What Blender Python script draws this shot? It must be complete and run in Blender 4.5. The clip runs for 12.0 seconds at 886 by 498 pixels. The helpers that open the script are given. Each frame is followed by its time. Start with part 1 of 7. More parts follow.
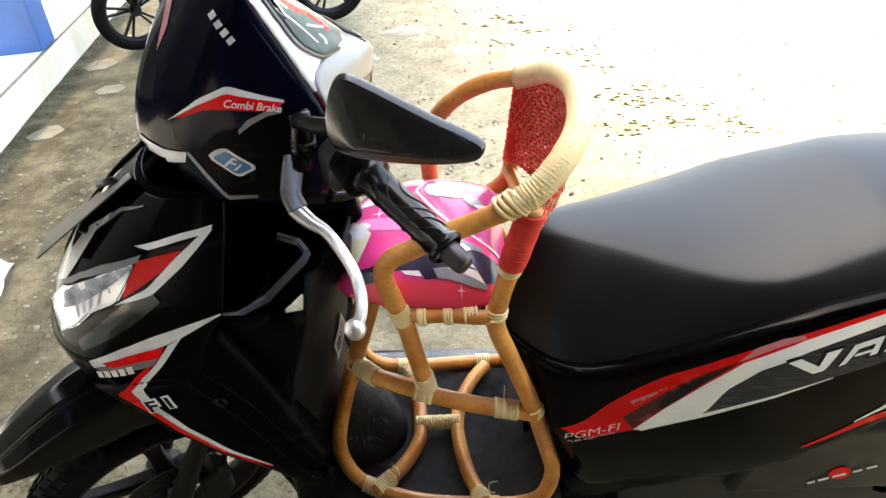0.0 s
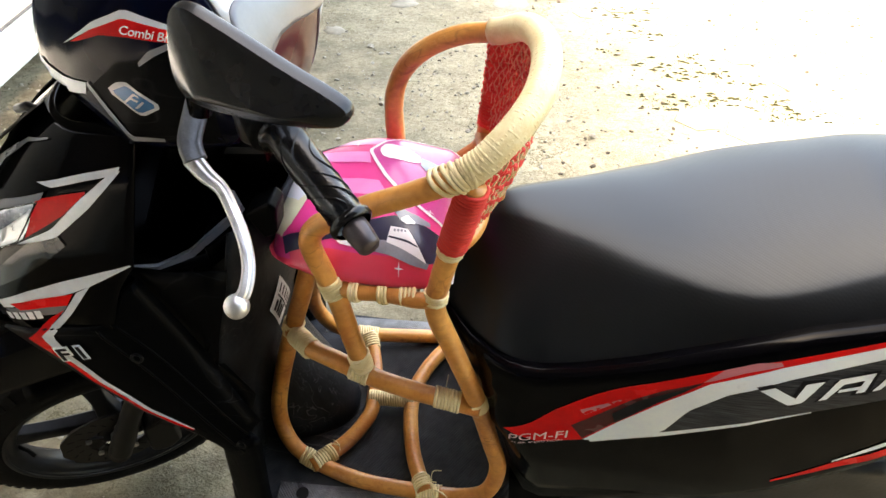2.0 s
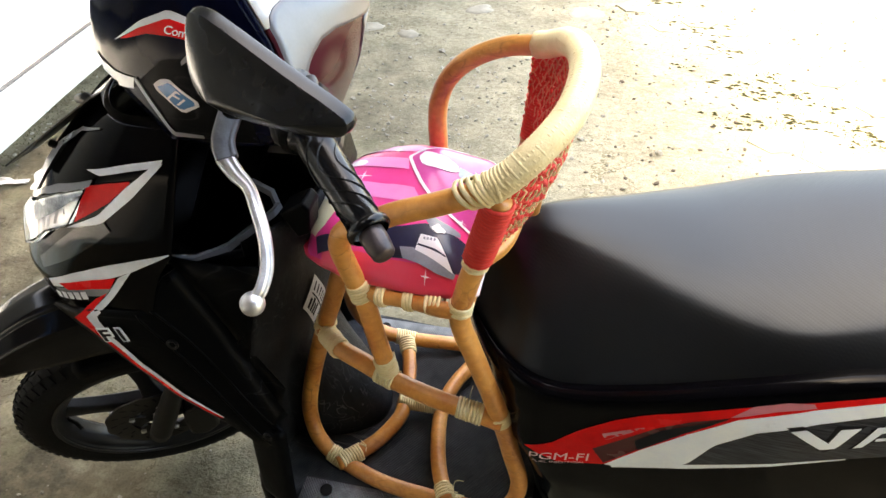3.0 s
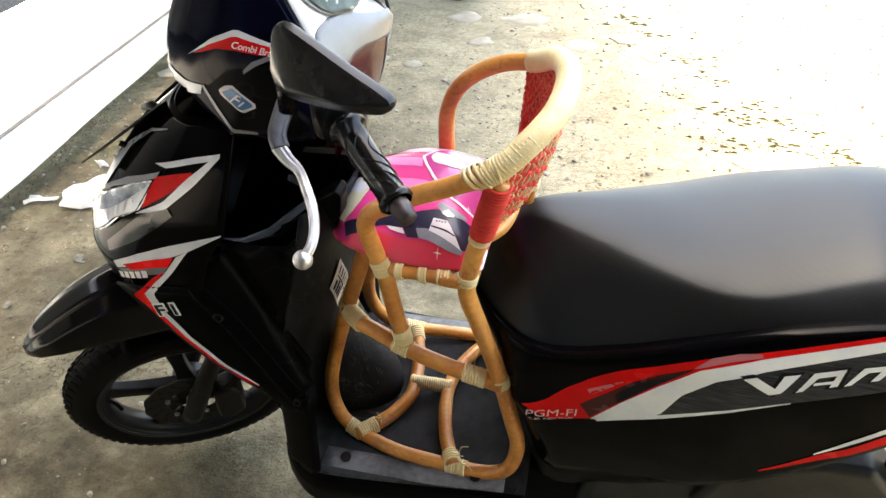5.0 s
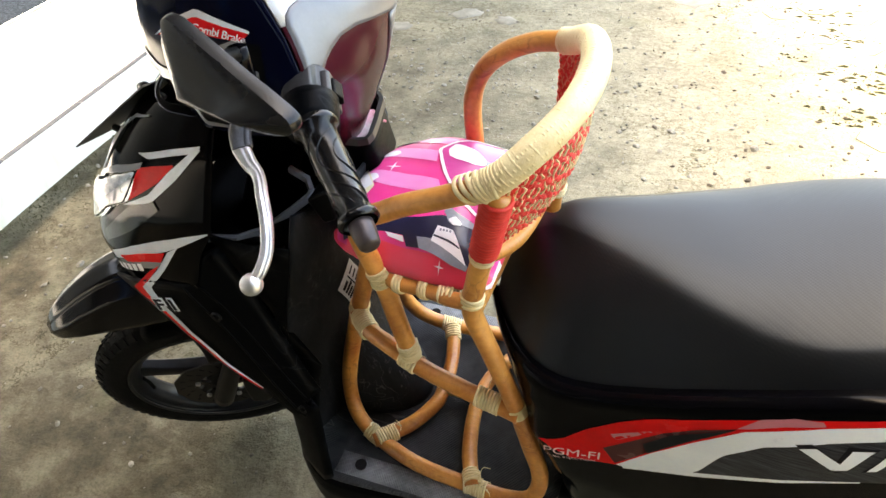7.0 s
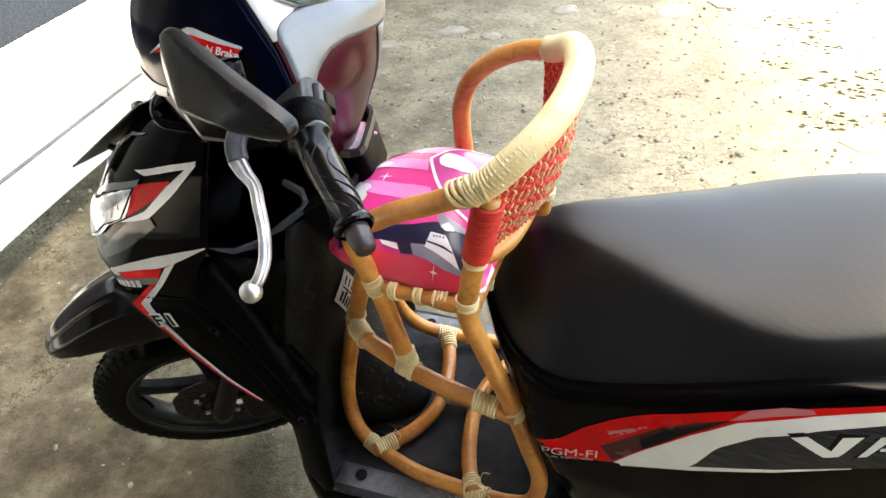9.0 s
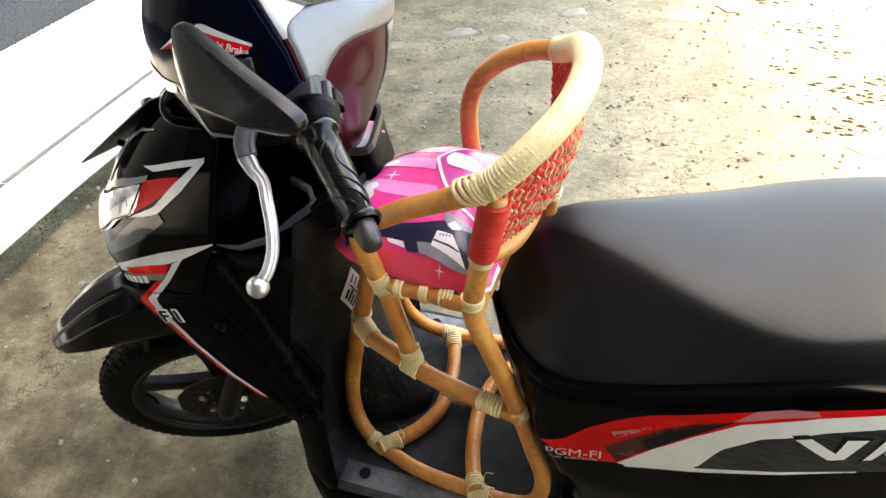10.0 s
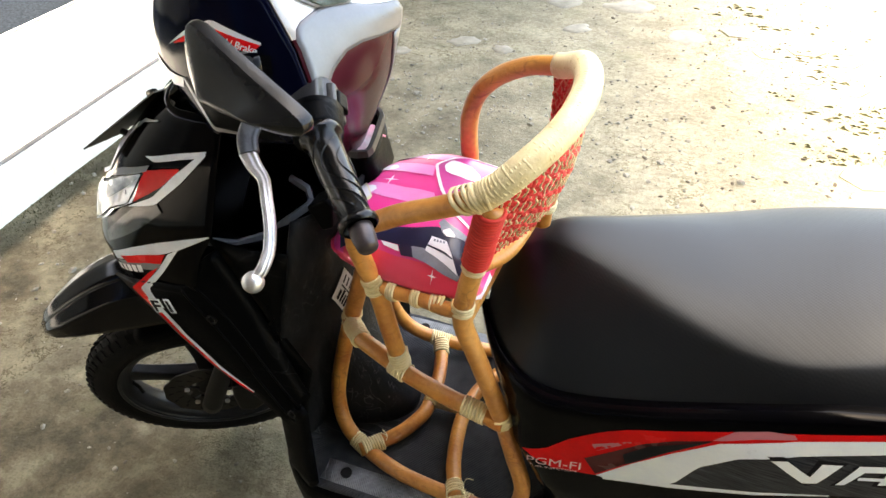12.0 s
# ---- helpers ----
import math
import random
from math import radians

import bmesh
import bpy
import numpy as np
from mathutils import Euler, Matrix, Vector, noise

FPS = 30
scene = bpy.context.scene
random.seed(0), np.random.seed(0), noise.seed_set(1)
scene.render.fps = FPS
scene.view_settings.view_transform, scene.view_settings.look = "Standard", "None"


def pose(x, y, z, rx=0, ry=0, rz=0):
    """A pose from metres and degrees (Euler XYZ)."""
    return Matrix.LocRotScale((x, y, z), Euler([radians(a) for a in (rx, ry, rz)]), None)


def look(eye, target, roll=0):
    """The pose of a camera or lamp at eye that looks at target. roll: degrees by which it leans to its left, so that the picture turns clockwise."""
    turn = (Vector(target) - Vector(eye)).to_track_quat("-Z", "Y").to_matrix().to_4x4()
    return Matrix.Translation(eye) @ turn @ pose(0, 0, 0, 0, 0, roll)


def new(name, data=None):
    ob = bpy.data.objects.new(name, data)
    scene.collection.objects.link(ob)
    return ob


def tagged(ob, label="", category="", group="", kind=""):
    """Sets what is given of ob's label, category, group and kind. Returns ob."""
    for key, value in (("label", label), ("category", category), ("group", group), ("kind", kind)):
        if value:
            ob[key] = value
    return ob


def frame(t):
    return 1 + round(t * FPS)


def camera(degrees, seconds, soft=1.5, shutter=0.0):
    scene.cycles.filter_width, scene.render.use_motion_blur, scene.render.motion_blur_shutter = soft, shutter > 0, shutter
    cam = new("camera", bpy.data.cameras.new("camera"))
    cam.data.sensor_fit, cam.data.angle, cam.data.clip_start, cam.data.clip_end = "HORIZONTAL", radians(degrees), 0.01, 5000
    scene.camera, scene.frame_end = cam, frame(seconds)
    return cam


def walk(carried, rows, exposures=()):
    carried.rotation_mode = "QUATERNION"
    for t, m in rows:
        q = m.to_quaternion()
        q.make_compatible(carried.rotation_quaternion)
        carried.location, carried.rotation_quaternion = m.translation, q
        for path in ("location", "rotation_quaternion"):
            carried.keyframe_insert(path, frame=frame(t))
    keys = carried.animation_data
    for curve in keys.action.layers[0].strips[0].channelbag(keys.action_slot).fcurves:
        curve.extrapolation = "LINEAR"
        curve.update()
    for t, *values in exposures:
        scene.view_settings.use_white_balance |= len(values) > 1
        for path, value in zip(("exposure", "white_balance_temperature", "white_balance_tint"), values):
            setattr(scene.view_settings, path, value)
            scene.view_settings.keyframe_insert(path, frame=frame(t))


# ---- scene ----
cam = camera(63.3, 12.0)
METRES, EYE, TILT, LEAN, TURN = 0.72, 1.3631, -33.034, 3.714, 0.000
ROWS = [
    (0.0, 0.0, 0.0, 0.0, 0.0, 0.0, -0.0),
    (0.5, 0.0321, 0.0788, 0.0422, -1.02, 0.16, -1.33),
    (1.0, 0.0649, 0.1171, 0.0536, 1.08, -0.96, -3.05),
    (1.5, 0.1058, 0.1278, 0.0319, 3.54, -2.81, -6.12),
    (2.0, 0.1567, 0.1511, 0.0388, 3.2, -3.79, -5.9),
    (2.5, 0.1903, 0.1855, 0.0619, 8.21, -4.58, -9.69),
    (4.5, 0.2501, -0.0305, -0.0101, 9.05, -2.08, -9.49),
    (5.0, 0.2452, -0.0639, -0.0278, 8.77, -1.61, -9.54),
    (5.5, 0.2497, -0.0807, -0.029, 8.82, -1.21, -9.76),
    (6.0, 0.2935, -0.0216, 0.0034, 11.57, -3.14, -10.63),
    (6.5, 0.3536, 0.0908, 0.0582, 15.73, -6.21, -11.82),
    (7.0, 0.3631, 0.1648, 0.0959, 17.68, -6.95, -11.46),
    (7.5, 0.3567, 0.1453, 0.0855, 17.31, -6.02, -9.42),
    (9.5, 0.3751, 0.1381, 0.0762, 16.81, -5.31, -9.85),
    (10.0, 0.3729, 0.135, 0.0727, 17.36, -5.31, -10.39),
    (10.5, 0.3754, 0.1302, 0.0717, 17.31, -5.29, -10.77),
    (11.0, 0.3712, 0.1281, 0.0627, 17.44, -5.82, -11.87),
    (11.5, 0.3705, 0.1224, 0.0665, 17.91, -5.64, -12.84),
    (12.0, 0.375, 0.1171, 0.0739, 17.0, -4.76, -13.66),
]
walk(cam, [(t, pose(0, -0.945, EYE, TILT, LEAN, TURN) @ pose(METRES * x, METRES * y, METRES * z, 90 + pitch, roll, yaw)) for t, x, y, z, yaw, pitch, roll in ROWS], exposures=[(0.0, 3.84, 8400, 8), (12.0, 3.84, 8400, 8)])

# ---- world and sun ----
SUN_EL, SUN_AZ = 66.0, 160.0      # elevation; direction towards the sun, degrees from +x to +y
world = bpy.data.worlds.new("world")
scene.world = world
world.use_nodes = True
wn, wl = world.node_tree.nodes, world.node_tree.links
sky = wn.new("ShaderNodeTexSky")
sky.sky_type = "NISHITA"
sky.sun_disc = False
sky.sun_elevation = radians(SUN_EL)
sky.sun_rotation = radians(90 - SUN_AZ)
sky.air_density, sky.dust_density, sky.ozone_density = 1.0, 4.0, 1.0
wl.new(sky.outputs["Color"], wn["Background"].inputs["Color"])
wn["Background"].inputs["Strength"].default_value = 0.15
sun = new("sun", bpy.data.lights.new("sun", "SUN"))
sun.data.energy, sun.data.angle, sun.data.color = 0.70, radians(14), (1.0, 0.96, 0.9)
sd = Vector((math.cos(radians(SUN_EL)) * math.cos(radians(SUN_AZ)), math.cos(radians(SUN_EL)) * math.sin(radians(SUN_AZ)), math.sin(radians(SUN_EL))))
sun.matrix_world = look(sd * 10, (0, 0, 0))


# ---- materials ----
def mat(name, color, rough=0.5, metal=0.0, coat=0.0, var=0.0, scale=20.0, bump=0.0, bscale=200.0, color2=None, spec=0.5, stretch=None, detail=4.0, coords="Object"):
    """A principled material whose colour varies at two scales, with fine relief."""
    m = bpy.data.materials.new(name)
    m.use_nodes = True
    n, l = m.node_tree.nodes, m.node_tree.links
    b = n["Principled BSDF"]
    b.inputs["Roughness"].default_value, b.inputs["Metallic"].default_value = rough, metal
    b.inputs["Coat Weight"].default_value, b.inputs["Coat Roughness"].default_value = coat, 0.06
    b.inputs["Specular IOR Level"].default_value = spec
    b.inputs["Base Color"].default_value = (*color, 1)
    tc = n.new("ShaderNodeTexCoord")
    vec = tc.outputs[coords]
    if stretch:
        mp = n.new("ShaderNodeMapping")
        mp.inputs["Scale"].default_value = stretch
        l.new(vec, mp.inputs["Vector"])
        vec = mp.outputs["Vector"]
    if var or color2:
        t1, t2 = n.new("ShaderNodeTexNoise"), n.new("ShaderNodeTexNoise")
        t1.inputs["Scale"].default_value, t2.inputs["Scale"].default_value = scale, scale * 9
        t1.inputs["Detail"].default_value, t2.inputs["Detail"].default_value = detail, 3
        mixf = n.new("ShaderNodeMath")
        mixf.operation = "MULTIPLY_ADD"
        mixf.inputs[1].default_value = 0.35
        l.new(vec, t1.inputs["Vector"]), l.new(vec, t2.inputs["Vector"])
        l.new(t2.outputs["Fac"], mixf.inputs[0]), l.new(t1.outputs["Fac"], mixf.inputs[2])
        ramp = n.new("ShaderNodeValToRGB")
        ramp.color_ramp.elements[0].position, ramp.color_ramp.elements[1].position = 0.42, 0.92
        c2 = color2 or tuple(min(1, c * (1 + 2 * var)) for c in color)
        c1 = color if color2 else tuple(c * (1 - var) for c in color)
        ramp.color_ramp.elements[0].color, ramp.color_ramp.elements[1].color = (*c1, 1), (*c2, 1)
        l.new(mixf.outputs[0], ramp.inputs[0]), l.new(ramp.outputs[0], b.inputs["Base Color"])
        rr = n.new("ShaderNodeMapRange")
        rr.inputs["To Min"].default_value, rr.inputs["To Max"].default_value = rough * 0.85, min(1, rough * 1.25)
        l.new(t1.outputs["Fac"], rr.inputs["Value"]), l.new(rr.outputs[0], b.inputs["Roughness"])
    if bump:
        tb, bp = n.new("ShaderNodeTexNoise"), n.new("ShaderNodeBump")
        tb.inputs["Scale"].default_value, tb.inputs["Detail"].default_value = bscale, 4
        bp.inputs["Strength"].default_value, bp.inputs["Distance"].default_value = bump, 0.002
        l.new(vec, tb.inputs["Vector"]), l.new(tb.outputs["Fac"], bp.inputs["Height"]), l.new(bp.outputs[0], b.inputs["Normal"])
    return m


M_GLOSS = mat("black_gloss_plastic", (0.0009, 0.0009, 0.0013), 0.12, coat=0.0, var=0.3, scale=6, spec=0.06)
M_NAVY = mat("navy_black_paint", (0.0012, 0.0018, 0.0085), 0.12, coat=0.0, var=0.3, scale=6, spec=0.075)
M_BLACK = mat("matte_black_plastic", (0.0006, 0.0008, 0.0011), 0.38, var=0.3, scale=12, bump=0.2, bscale=900, spec=0.045)
M_SCUFF = mat("scuffed_black_plastic", (0.003, 0.0032, 0.004), 0.48, scale=7, color2=(0.024, 0.026, 0.030), bump=0.3, bscale=500, stretch=(1.6, 2.2, 0.5), spec=0.10, detail=8)
M_MAT = mat("dusty_rubber_mat", (0.0035, 0.004, 0.005), 0.6, scale=5, color2=(0.085, 0.088, 0.096), bump=0.3, bscale=500, spec=0.06, detail=8)
M_RUBBER = mat("tyre_rubber", (0.003, 0.003, 0.003), 0.62, scale=25, color2=(0.010, 0.0092, 0.0085), bump=0.4, bscale=700, spec=0.08)
M_GRIP = mat("grip_rubber", (0.0022, 0.0022, 0.0025), 0.20, var=0.3, scale=40, bump=0.10, bscale=600, spec=0.34)
M_BAREND = mat("brown_grey_bar_end", (0.045, 0.034, 0.034), 0.35, var=0.2, scale=40, metal=0.3)
M_ALU = mat("cast_aluminium", (0.62, 0.62, 0.63), 0.36, metal=0.9, var=0.12, scale=60, bump=0.08, bscale=900)
M_STEEL = mat("brake_disc_steel", (0.022, 0.020, 0.019), 0.45, metal=0.7, var=0.2, scale=50)
M_DARKMET = mat("dark_metal", (0.0065, 0.006, 0.0058), 0.45, metal=0.3, var=0.3, scale=40, spec=0.3)
M_RIM = mat("black_rim_paint", (0.006, 0.0065, 0.008), 0.36, scale=30, color2=(0.016, 0.017, 0.020), spec=0.2)
M_SATIN = mat("satin_black_plastic", (0.003, 0.003, 0.0036), 0.13, var=0.3, scale=12, bump=0.006, bscale=900, spec=0.18)
M_BAND = mat("satin_silver_plastic", (0.17, 0.173, 0.18), 0.30, metal=0.35, coat=0.0, var=0.06, scale=30, spec=0.35)
M_ENGINE = mat("engine_case", (0.022, 0.024, 0.024), 0.5, metal=0.2, scale=14, color2=(0.008, 0.0085, 0.0085), bump=0.2)
M_SILVER = mat("silver_decal", (0.70, 0.73, 0.76), 0.3, coat=0.3, var=0.06, scale=60)
M_WHITE_D = mat("white_decal", (0.86, 0.93, 0.99), 0.28, coat=0.4, var=0.04, scale=30)
M_RED_D = mat("red_decal", (0.72, 0.006, 0.009), 0.25, var=0.10, scale=20, spec=0.12)
M_DKRED_D = mat("dark_red_decal", (0.06, 0.004, 0.006), 0.25, var=0.2, scale=20, spec=0.3)
M_BRUSH_D = mat("brushed_black_decal", (0.0025, 0.003, 0.0045), 0.32, scale=14, color2=(0.065, 0.072, 0.083), spec=0.14, stretch=(2.0, 2.0, 40.0))
M_PINK_D = mat("pink_decal", (0.55, 0.16, 0.20), 0.3, coat=0.4, var=0.08, scale=20)
M_ROSE_D = mat("pale_rose_print", (0.80, 0.52, 0.54), 0.35, var=0.05, scale=40)
M_GREY_G = mat("grey_gloss_plastic", (0.19, 0.195, 0.205), 0.20, coat=0.3, var=0.08, scale=10)
M_BEZEL = mat("silver_white_bezel", (0.72, 0.74, 0.77), 0.25, coat=0.3, var=0.03, scale=20)
M_POD = mat("satin_grey_black_plastic", (0.022, 0.022, 0.023), 0.30, var=0.2, scale=20, bump=0.1, bscale=700, spec=0.3)
M_GREYP = mat("worn_grey_plastic", (0.018, 0.018, 0.019), 0.35, var=0.2, scale=20, bump=0.1, bscale=700, spec=0.4)
M_MIRSHELL = mat("mirror_shell_plastic", (0.0075, 0.0078, 0.008), 0.24, var=0.3, scale=12, bump=0.02, bscale=700, spec=0.32)
M_SMOKE = mat("smoky_grey_gloss", (0.013, 0.0135, 0.014), 0.12, var=0.2, scale=10, spec=0.4)
M_BLUE_S = mat("blue_sticker", (0.03, 0.16, 0.36), 0.35, coat=0.2, var=0.1, scale=60)
M_WHITE = mat("white_print", (0.78, 0.79, 0.80), 0.45, var=0.04, scale=40)
M_LABEL = mat("white_label_paper", (0.66, 0.67, 0.68), 0.5, var=0.06, scale=80)
M_INK = mat("black_print", (0.012, 0.012, 0.014), 0.5, var=0.2, scale=60, spec=0.05)
M_PLATE = mat("dark_plate", (0.02, 0.019, 0.015), 0.5, scale=20, color2=(0.05, 0.045, 0.03))


M_DIAL = mat("meter_dial", (0.030, 0.040, 0.036), 0.5, scale=38, color2=(0.13, 0.16, 0.145), spec=0.05, detail=2)
# maroon puts the pink cushion's reflection into the cover's colour
M_REARM = mat("cushion_reflection_gloss", (0.050, 0.0055, 0.011), 0.20, spec=0.16, coat=0.0, var=0.1, scale=10)


def glass_mat(name, color, rough=0.03, ior=1.14):
    m = bpy.data.materials.new(name)
    m.use_nodes = True
    b = m.node_tree.nodes["Principled BSDF"]
    b.inputs["Base Color"].default_value = (*color, 1)
    b.inputs["Roughness"].default_value, b.inputs["Transmission Weight"].default_value, b.inputs["IOR"].default_value = rough, 1.0, ior
    return m


M_LENS = glass_mat("clear_lens", (0.97, 0.98, 1.0))
M_METERLENS = glass_mat("clear_meter_lens", (0.97, 0.98, 1.0), ior=1.03)
M_REFL = mat("lamp_reflector", (0.93, 0.94, 0.95), 0.28, metal=0.8, var=0.04, scale=70)
M_BOWL = mat("smoky_bowl", (0.16, 0.19, 0.23), 0.25, metal=0.4, scale=45, color2=(0.85, 0.88, 0.90), detail=2)
M_MIRROR = mat("mirror_glass", (0.92, 0.93, 0.95), 0.02, metal=1.0)



def scratch(m, color, scale, width=0.012, amount=0.8):
    """Fine wandering scratches and rubbed streaks over a plastic."""
    n, l = m.node_tree.nodes, m.node_tree.links
    b = n["Principled BSDF"]
    tc, mp = n.new("ShaderNodeTexCoord"), n.new("ShaderNodeMapping")
    mp.inputs["Scale"].default_value, mp.inputs["Rotation"].default_value = (0.6, 4.0, 1.6), (0.3, 0.5, 0.4)
    l.new(tc.outputs["Object"], mp.inputs["Vector"])
    a, c = n.new("ShaderNodeTexNoise"), n.new("ShaderNodeTexNoise")
    a.inputs["Scale"].default_value, a.inputs["Detail"].default_value, a.inputs["Distortion"].default_value = scale, 2.0, 1.2
    c.inputs["Scale"].default_value, c.inputs["Detail"].default_value = scale * 0.55, 3.0
    l.new(mp.outputs[0], a.inputs["Vector"]), l.new(tc.outputs["Object"], c.inputs["Vector"])
    line, where, both = n.new("ShaderNodeValToRGB"), n.new("ShaderNodeValToRGB"), n.new("ShaderNodeMath")
    e = line.color_ramp.elements
    e[0].position, e[0].color, e[1].position, e[1].color = 0.5 - width, (0, 0, 0, 1), 0.5 + width, (0, 0, 0, 1)
    mid = e.new(0.5)
    mid.color = (1, 1, 1, 1)
    where.color_ramp.elements[0].position, where.color_ramp.elements[1].position = 0.45, 0.68
    l.new(a.outputs["Fac"], line.inputs[0]), l.new(c.outputs["Fac"], where.inputs[0])
    both.operation = "MULTIPLY"
    l.new(line.outputs[0], both.inputs[0]), l.new(where.outputs[0], both.inputs[1])
    amt = n.new("ShaderNodeMath")
    amt.operation, amt.inputs[1].default_value = "MULTIPLY", amount
    l.new(both.outputs[0], amt.inputs[0])
    mx = n.new("ShaderNodeMix")
    mx.data_type = "RGBA"
    mx.inputs[7].default_value = (*color, 1)
    src = b.inputs["Base Color"].links[0].from_socket
    l.new(amt.outputs[0], mx.inputs[0]), l.new(src, mx.inputs[6]), l.new(mx.outputs[2], b.inputs["Base Color"])


scratch(M_SCUFF, (0.16, 0.17, 0.19), 14.0, 0.010, 0.45)
scratch(M_MAT, (0.26, 0.26, 0.27), 7.0, 0.013, 0.6)


def ribbed(m, scale, turn, strength):
    """Fine moulded ribs on a rubber surface."""
    n, l = m.node_tree.nodes, m.node_tree.links
    tc, mp, wv, bp = n.new("ShaderNodeTexCoord"), n.new("ShaderNodeMapping"), n.new("ShaderNodeTexWave"), n.new("ShaderNodeBump")
    mp.inputs["Rotation"].default_value = (0, 0, radians(turn))
    wv.inputs["Scale"].default_value, wv.inputs["Distortion"].default_value = scale, 0.15
    bp.inputs["Strength"].default_value, bp.inputs["Distance"].default_value = strength, 0.002
    b = n["Principled BSDF"]
    if b.inputs["Normal"].links:
        l.new(b.inputs["Normal"].links[0].from_socket, bp.inputs["Normal"])
    l.new(tc.outputs["Object"], mp.inputs["Vector"]), l.new(mp.outputs[0], wv.inputs["Vector"])
    l.new(wv.outputs["Fac"], bp.inputs["Height"]), l.new(bp.outputs[0], b.inputs["Normal"])


ribbed(M_MAT, 80.0, 38.0, 0.8)
M_PLATEG = mat("dusty_grey_plastic", (0.08, 0.085, 0.09), 0.55, scale=9, color2=(0.34, 0.35, 0.36), bump=0.3, bscale=500, spec=0.15, detail=9)
scratch(M_PLATEG, (0.40, 0.41, 0.42), 9.0, 0.014, 0.6)
ribbed(M_PLATEG, 90.0, -40.0, 0.9)

scratch(M_BLACK, (0.035, 0.035, 0.038), 6.0, 0.010, 0.5)

# seat vinyl with a fine dotted grain
M_SEAT = mat("seat_vinyl", (0.0008, 0.0009, 0.0012), 0.40, var=0.2, scale=8, spec=0.34)
M_SEAT.node_tree.nodes["Principled BSDF"].inputs["Specular Tint"].default_value = (0.84, 0.93, 1.0, 1)
_n, _l = M_SEAT.node_tree.nodes, M_SEAT.node_tree.links
_v, _b, _t = _n.new("ShaderNodeTexVoronoi"), _n.new("ShaderNodeBump"), _n.new("ShaderNodeTexCoord")
_v.inputs["Scale"].default_value, _v.inputs["Randomness"].default_value = 310, 0.0
_m = _n.new("ShaderNodeMapping")
_m.inputs["Rotation"].default_value = (0, 0, radians(45))
_b.inputs["Strength"].default_value, _b.inputs["Distance"].default_value = 0.15, 0.0008
_l.new(_t.outputs["Object"], _m.inputs["Vector"]), _l.new(_m.outputs[0], _v.inputs["Vector"])
_l.new(_v.outputs["Distance"], _b.inputs["Height"]), _l.new(_b.outputs[0], _n["Principled BSDF"].inputs["Normal"])

M_RATTAN = mat("varnished_rattan", (0.41, 0.120, 0.019), 0.36, coat=0.15, scale=13, color2=(0.79, 0.37, 0.088), bump=0.12, bscale=160)
scratch(M_RATTAN, (0.24, 0.070, 0.014), 11.0, 0.022, 0.6)
scratch(M_RATTAN, (0.85, 0.52, 0.20), 17.0, 0.012, 0.35)
M_BIND = mat("cream_cane_binding", (0.72, 0.55, 0.26), 0.42, scale=40, color2=(0.86, 0.74, 0.44), bump=0.15, bscale=400)
M_REDS = mat("red_dyed_cane", (0.66, 0.030, 0.028), 0.5, spec=0.25, scale=50, color2=(0.78, 0.075, 0.055), bump=0.12, bscale=400)
M_ROSEC = mat("pale_red_cane", (0.66, 0.20, 0.13), 0.5, spec=0.25, scale=50, color2=(0.78, 0.36, 0.24), bump=0.12, bscale=400)
M_PINK = mat("pink_vinyl", (0.80, 0.03, 0.20), 0.30, coat=0.25, scale=5, color2=(0.80, 0.07, 0.33), bump=0.08, bscale=60)
M_LPINK = mat("light_pink_print", (0.82, 0.30, 0.58), 0.30, coat=0.25, scale=9, color2=(0.80, 0.22, 0.50))
M_DPINK = mat("deep_pink_print", (0.52, 0.03, 0.22), 0.30, coat=0.25, scale=9, color2=(0.62, 0.06, 0.30))
M_CWHITE = mat("cushion_white_print", (0.80, 0.78, 0.80), 0.32, coat=0.25, var=0.03, scale=30)
M_CNAVY = mat("cushion_navy_print", (0.010, 0.010, 0.035), 0.32, coat=0.25, var=0.2, scale=30)
M_CGREY = mat("cushion_grey_print", (0.22, 0.23, 0.27), 0.32, coat=0.25, var=0.2, scale=30)
M_CREAM = mat("cushion_cream_print", (0.80, 0.74, 0.50), 0.32, coat=0.25, var=0.05, scale=30)


# ---- mesh helpers ----
def part(name, bm, material, parent=None, label="", smooth=True, recalc=True):
    """Links a bmesh as one mesh object under a thing or part."""
    if recalc:
        bmesh.ops.recalc_face_normals(bm, faces=bm.faces)
    me = bpy.data.meshes.new(name)
    bm.to_mesh(me)
    bm.free()
    for mt in (material if isinstance(material, (list, tuple)) else [material]):
        me.materials.append(mt)
    if smooth:
        me.shade_smooth()
    ob = new(name, me)
    if parent is not None:
        ob.parent = parent
    if label:
        ob["label"] = label
    return ob


def soften(ob, width=0.003, segments=2, angle=35):
    mod = ob.modifiers.new("bevel", "BEVEL")
    mod.width, mod.segments, mod.limit_method, mod.angle_limit = width, segments, "ANGLE", radians(angle)
    mod.harden_normals = True
    return ob


def thing(name, label, category, m=None, group="", kind=""):
    ob = new(name)
    ob.empty_display_size = 0.05
    if m is not None:
        ob.matrix_world = m
    return tagged(ob, label, category, group, kind)


def ease(x):
    x = min(1.0, max(0.0, x))
    return x * x * (3 - 2 * x)


def interp(x, table):
    xs = [a for a, _ in table]
    return float(np.interp(x, xs, [b for _, b in table]))


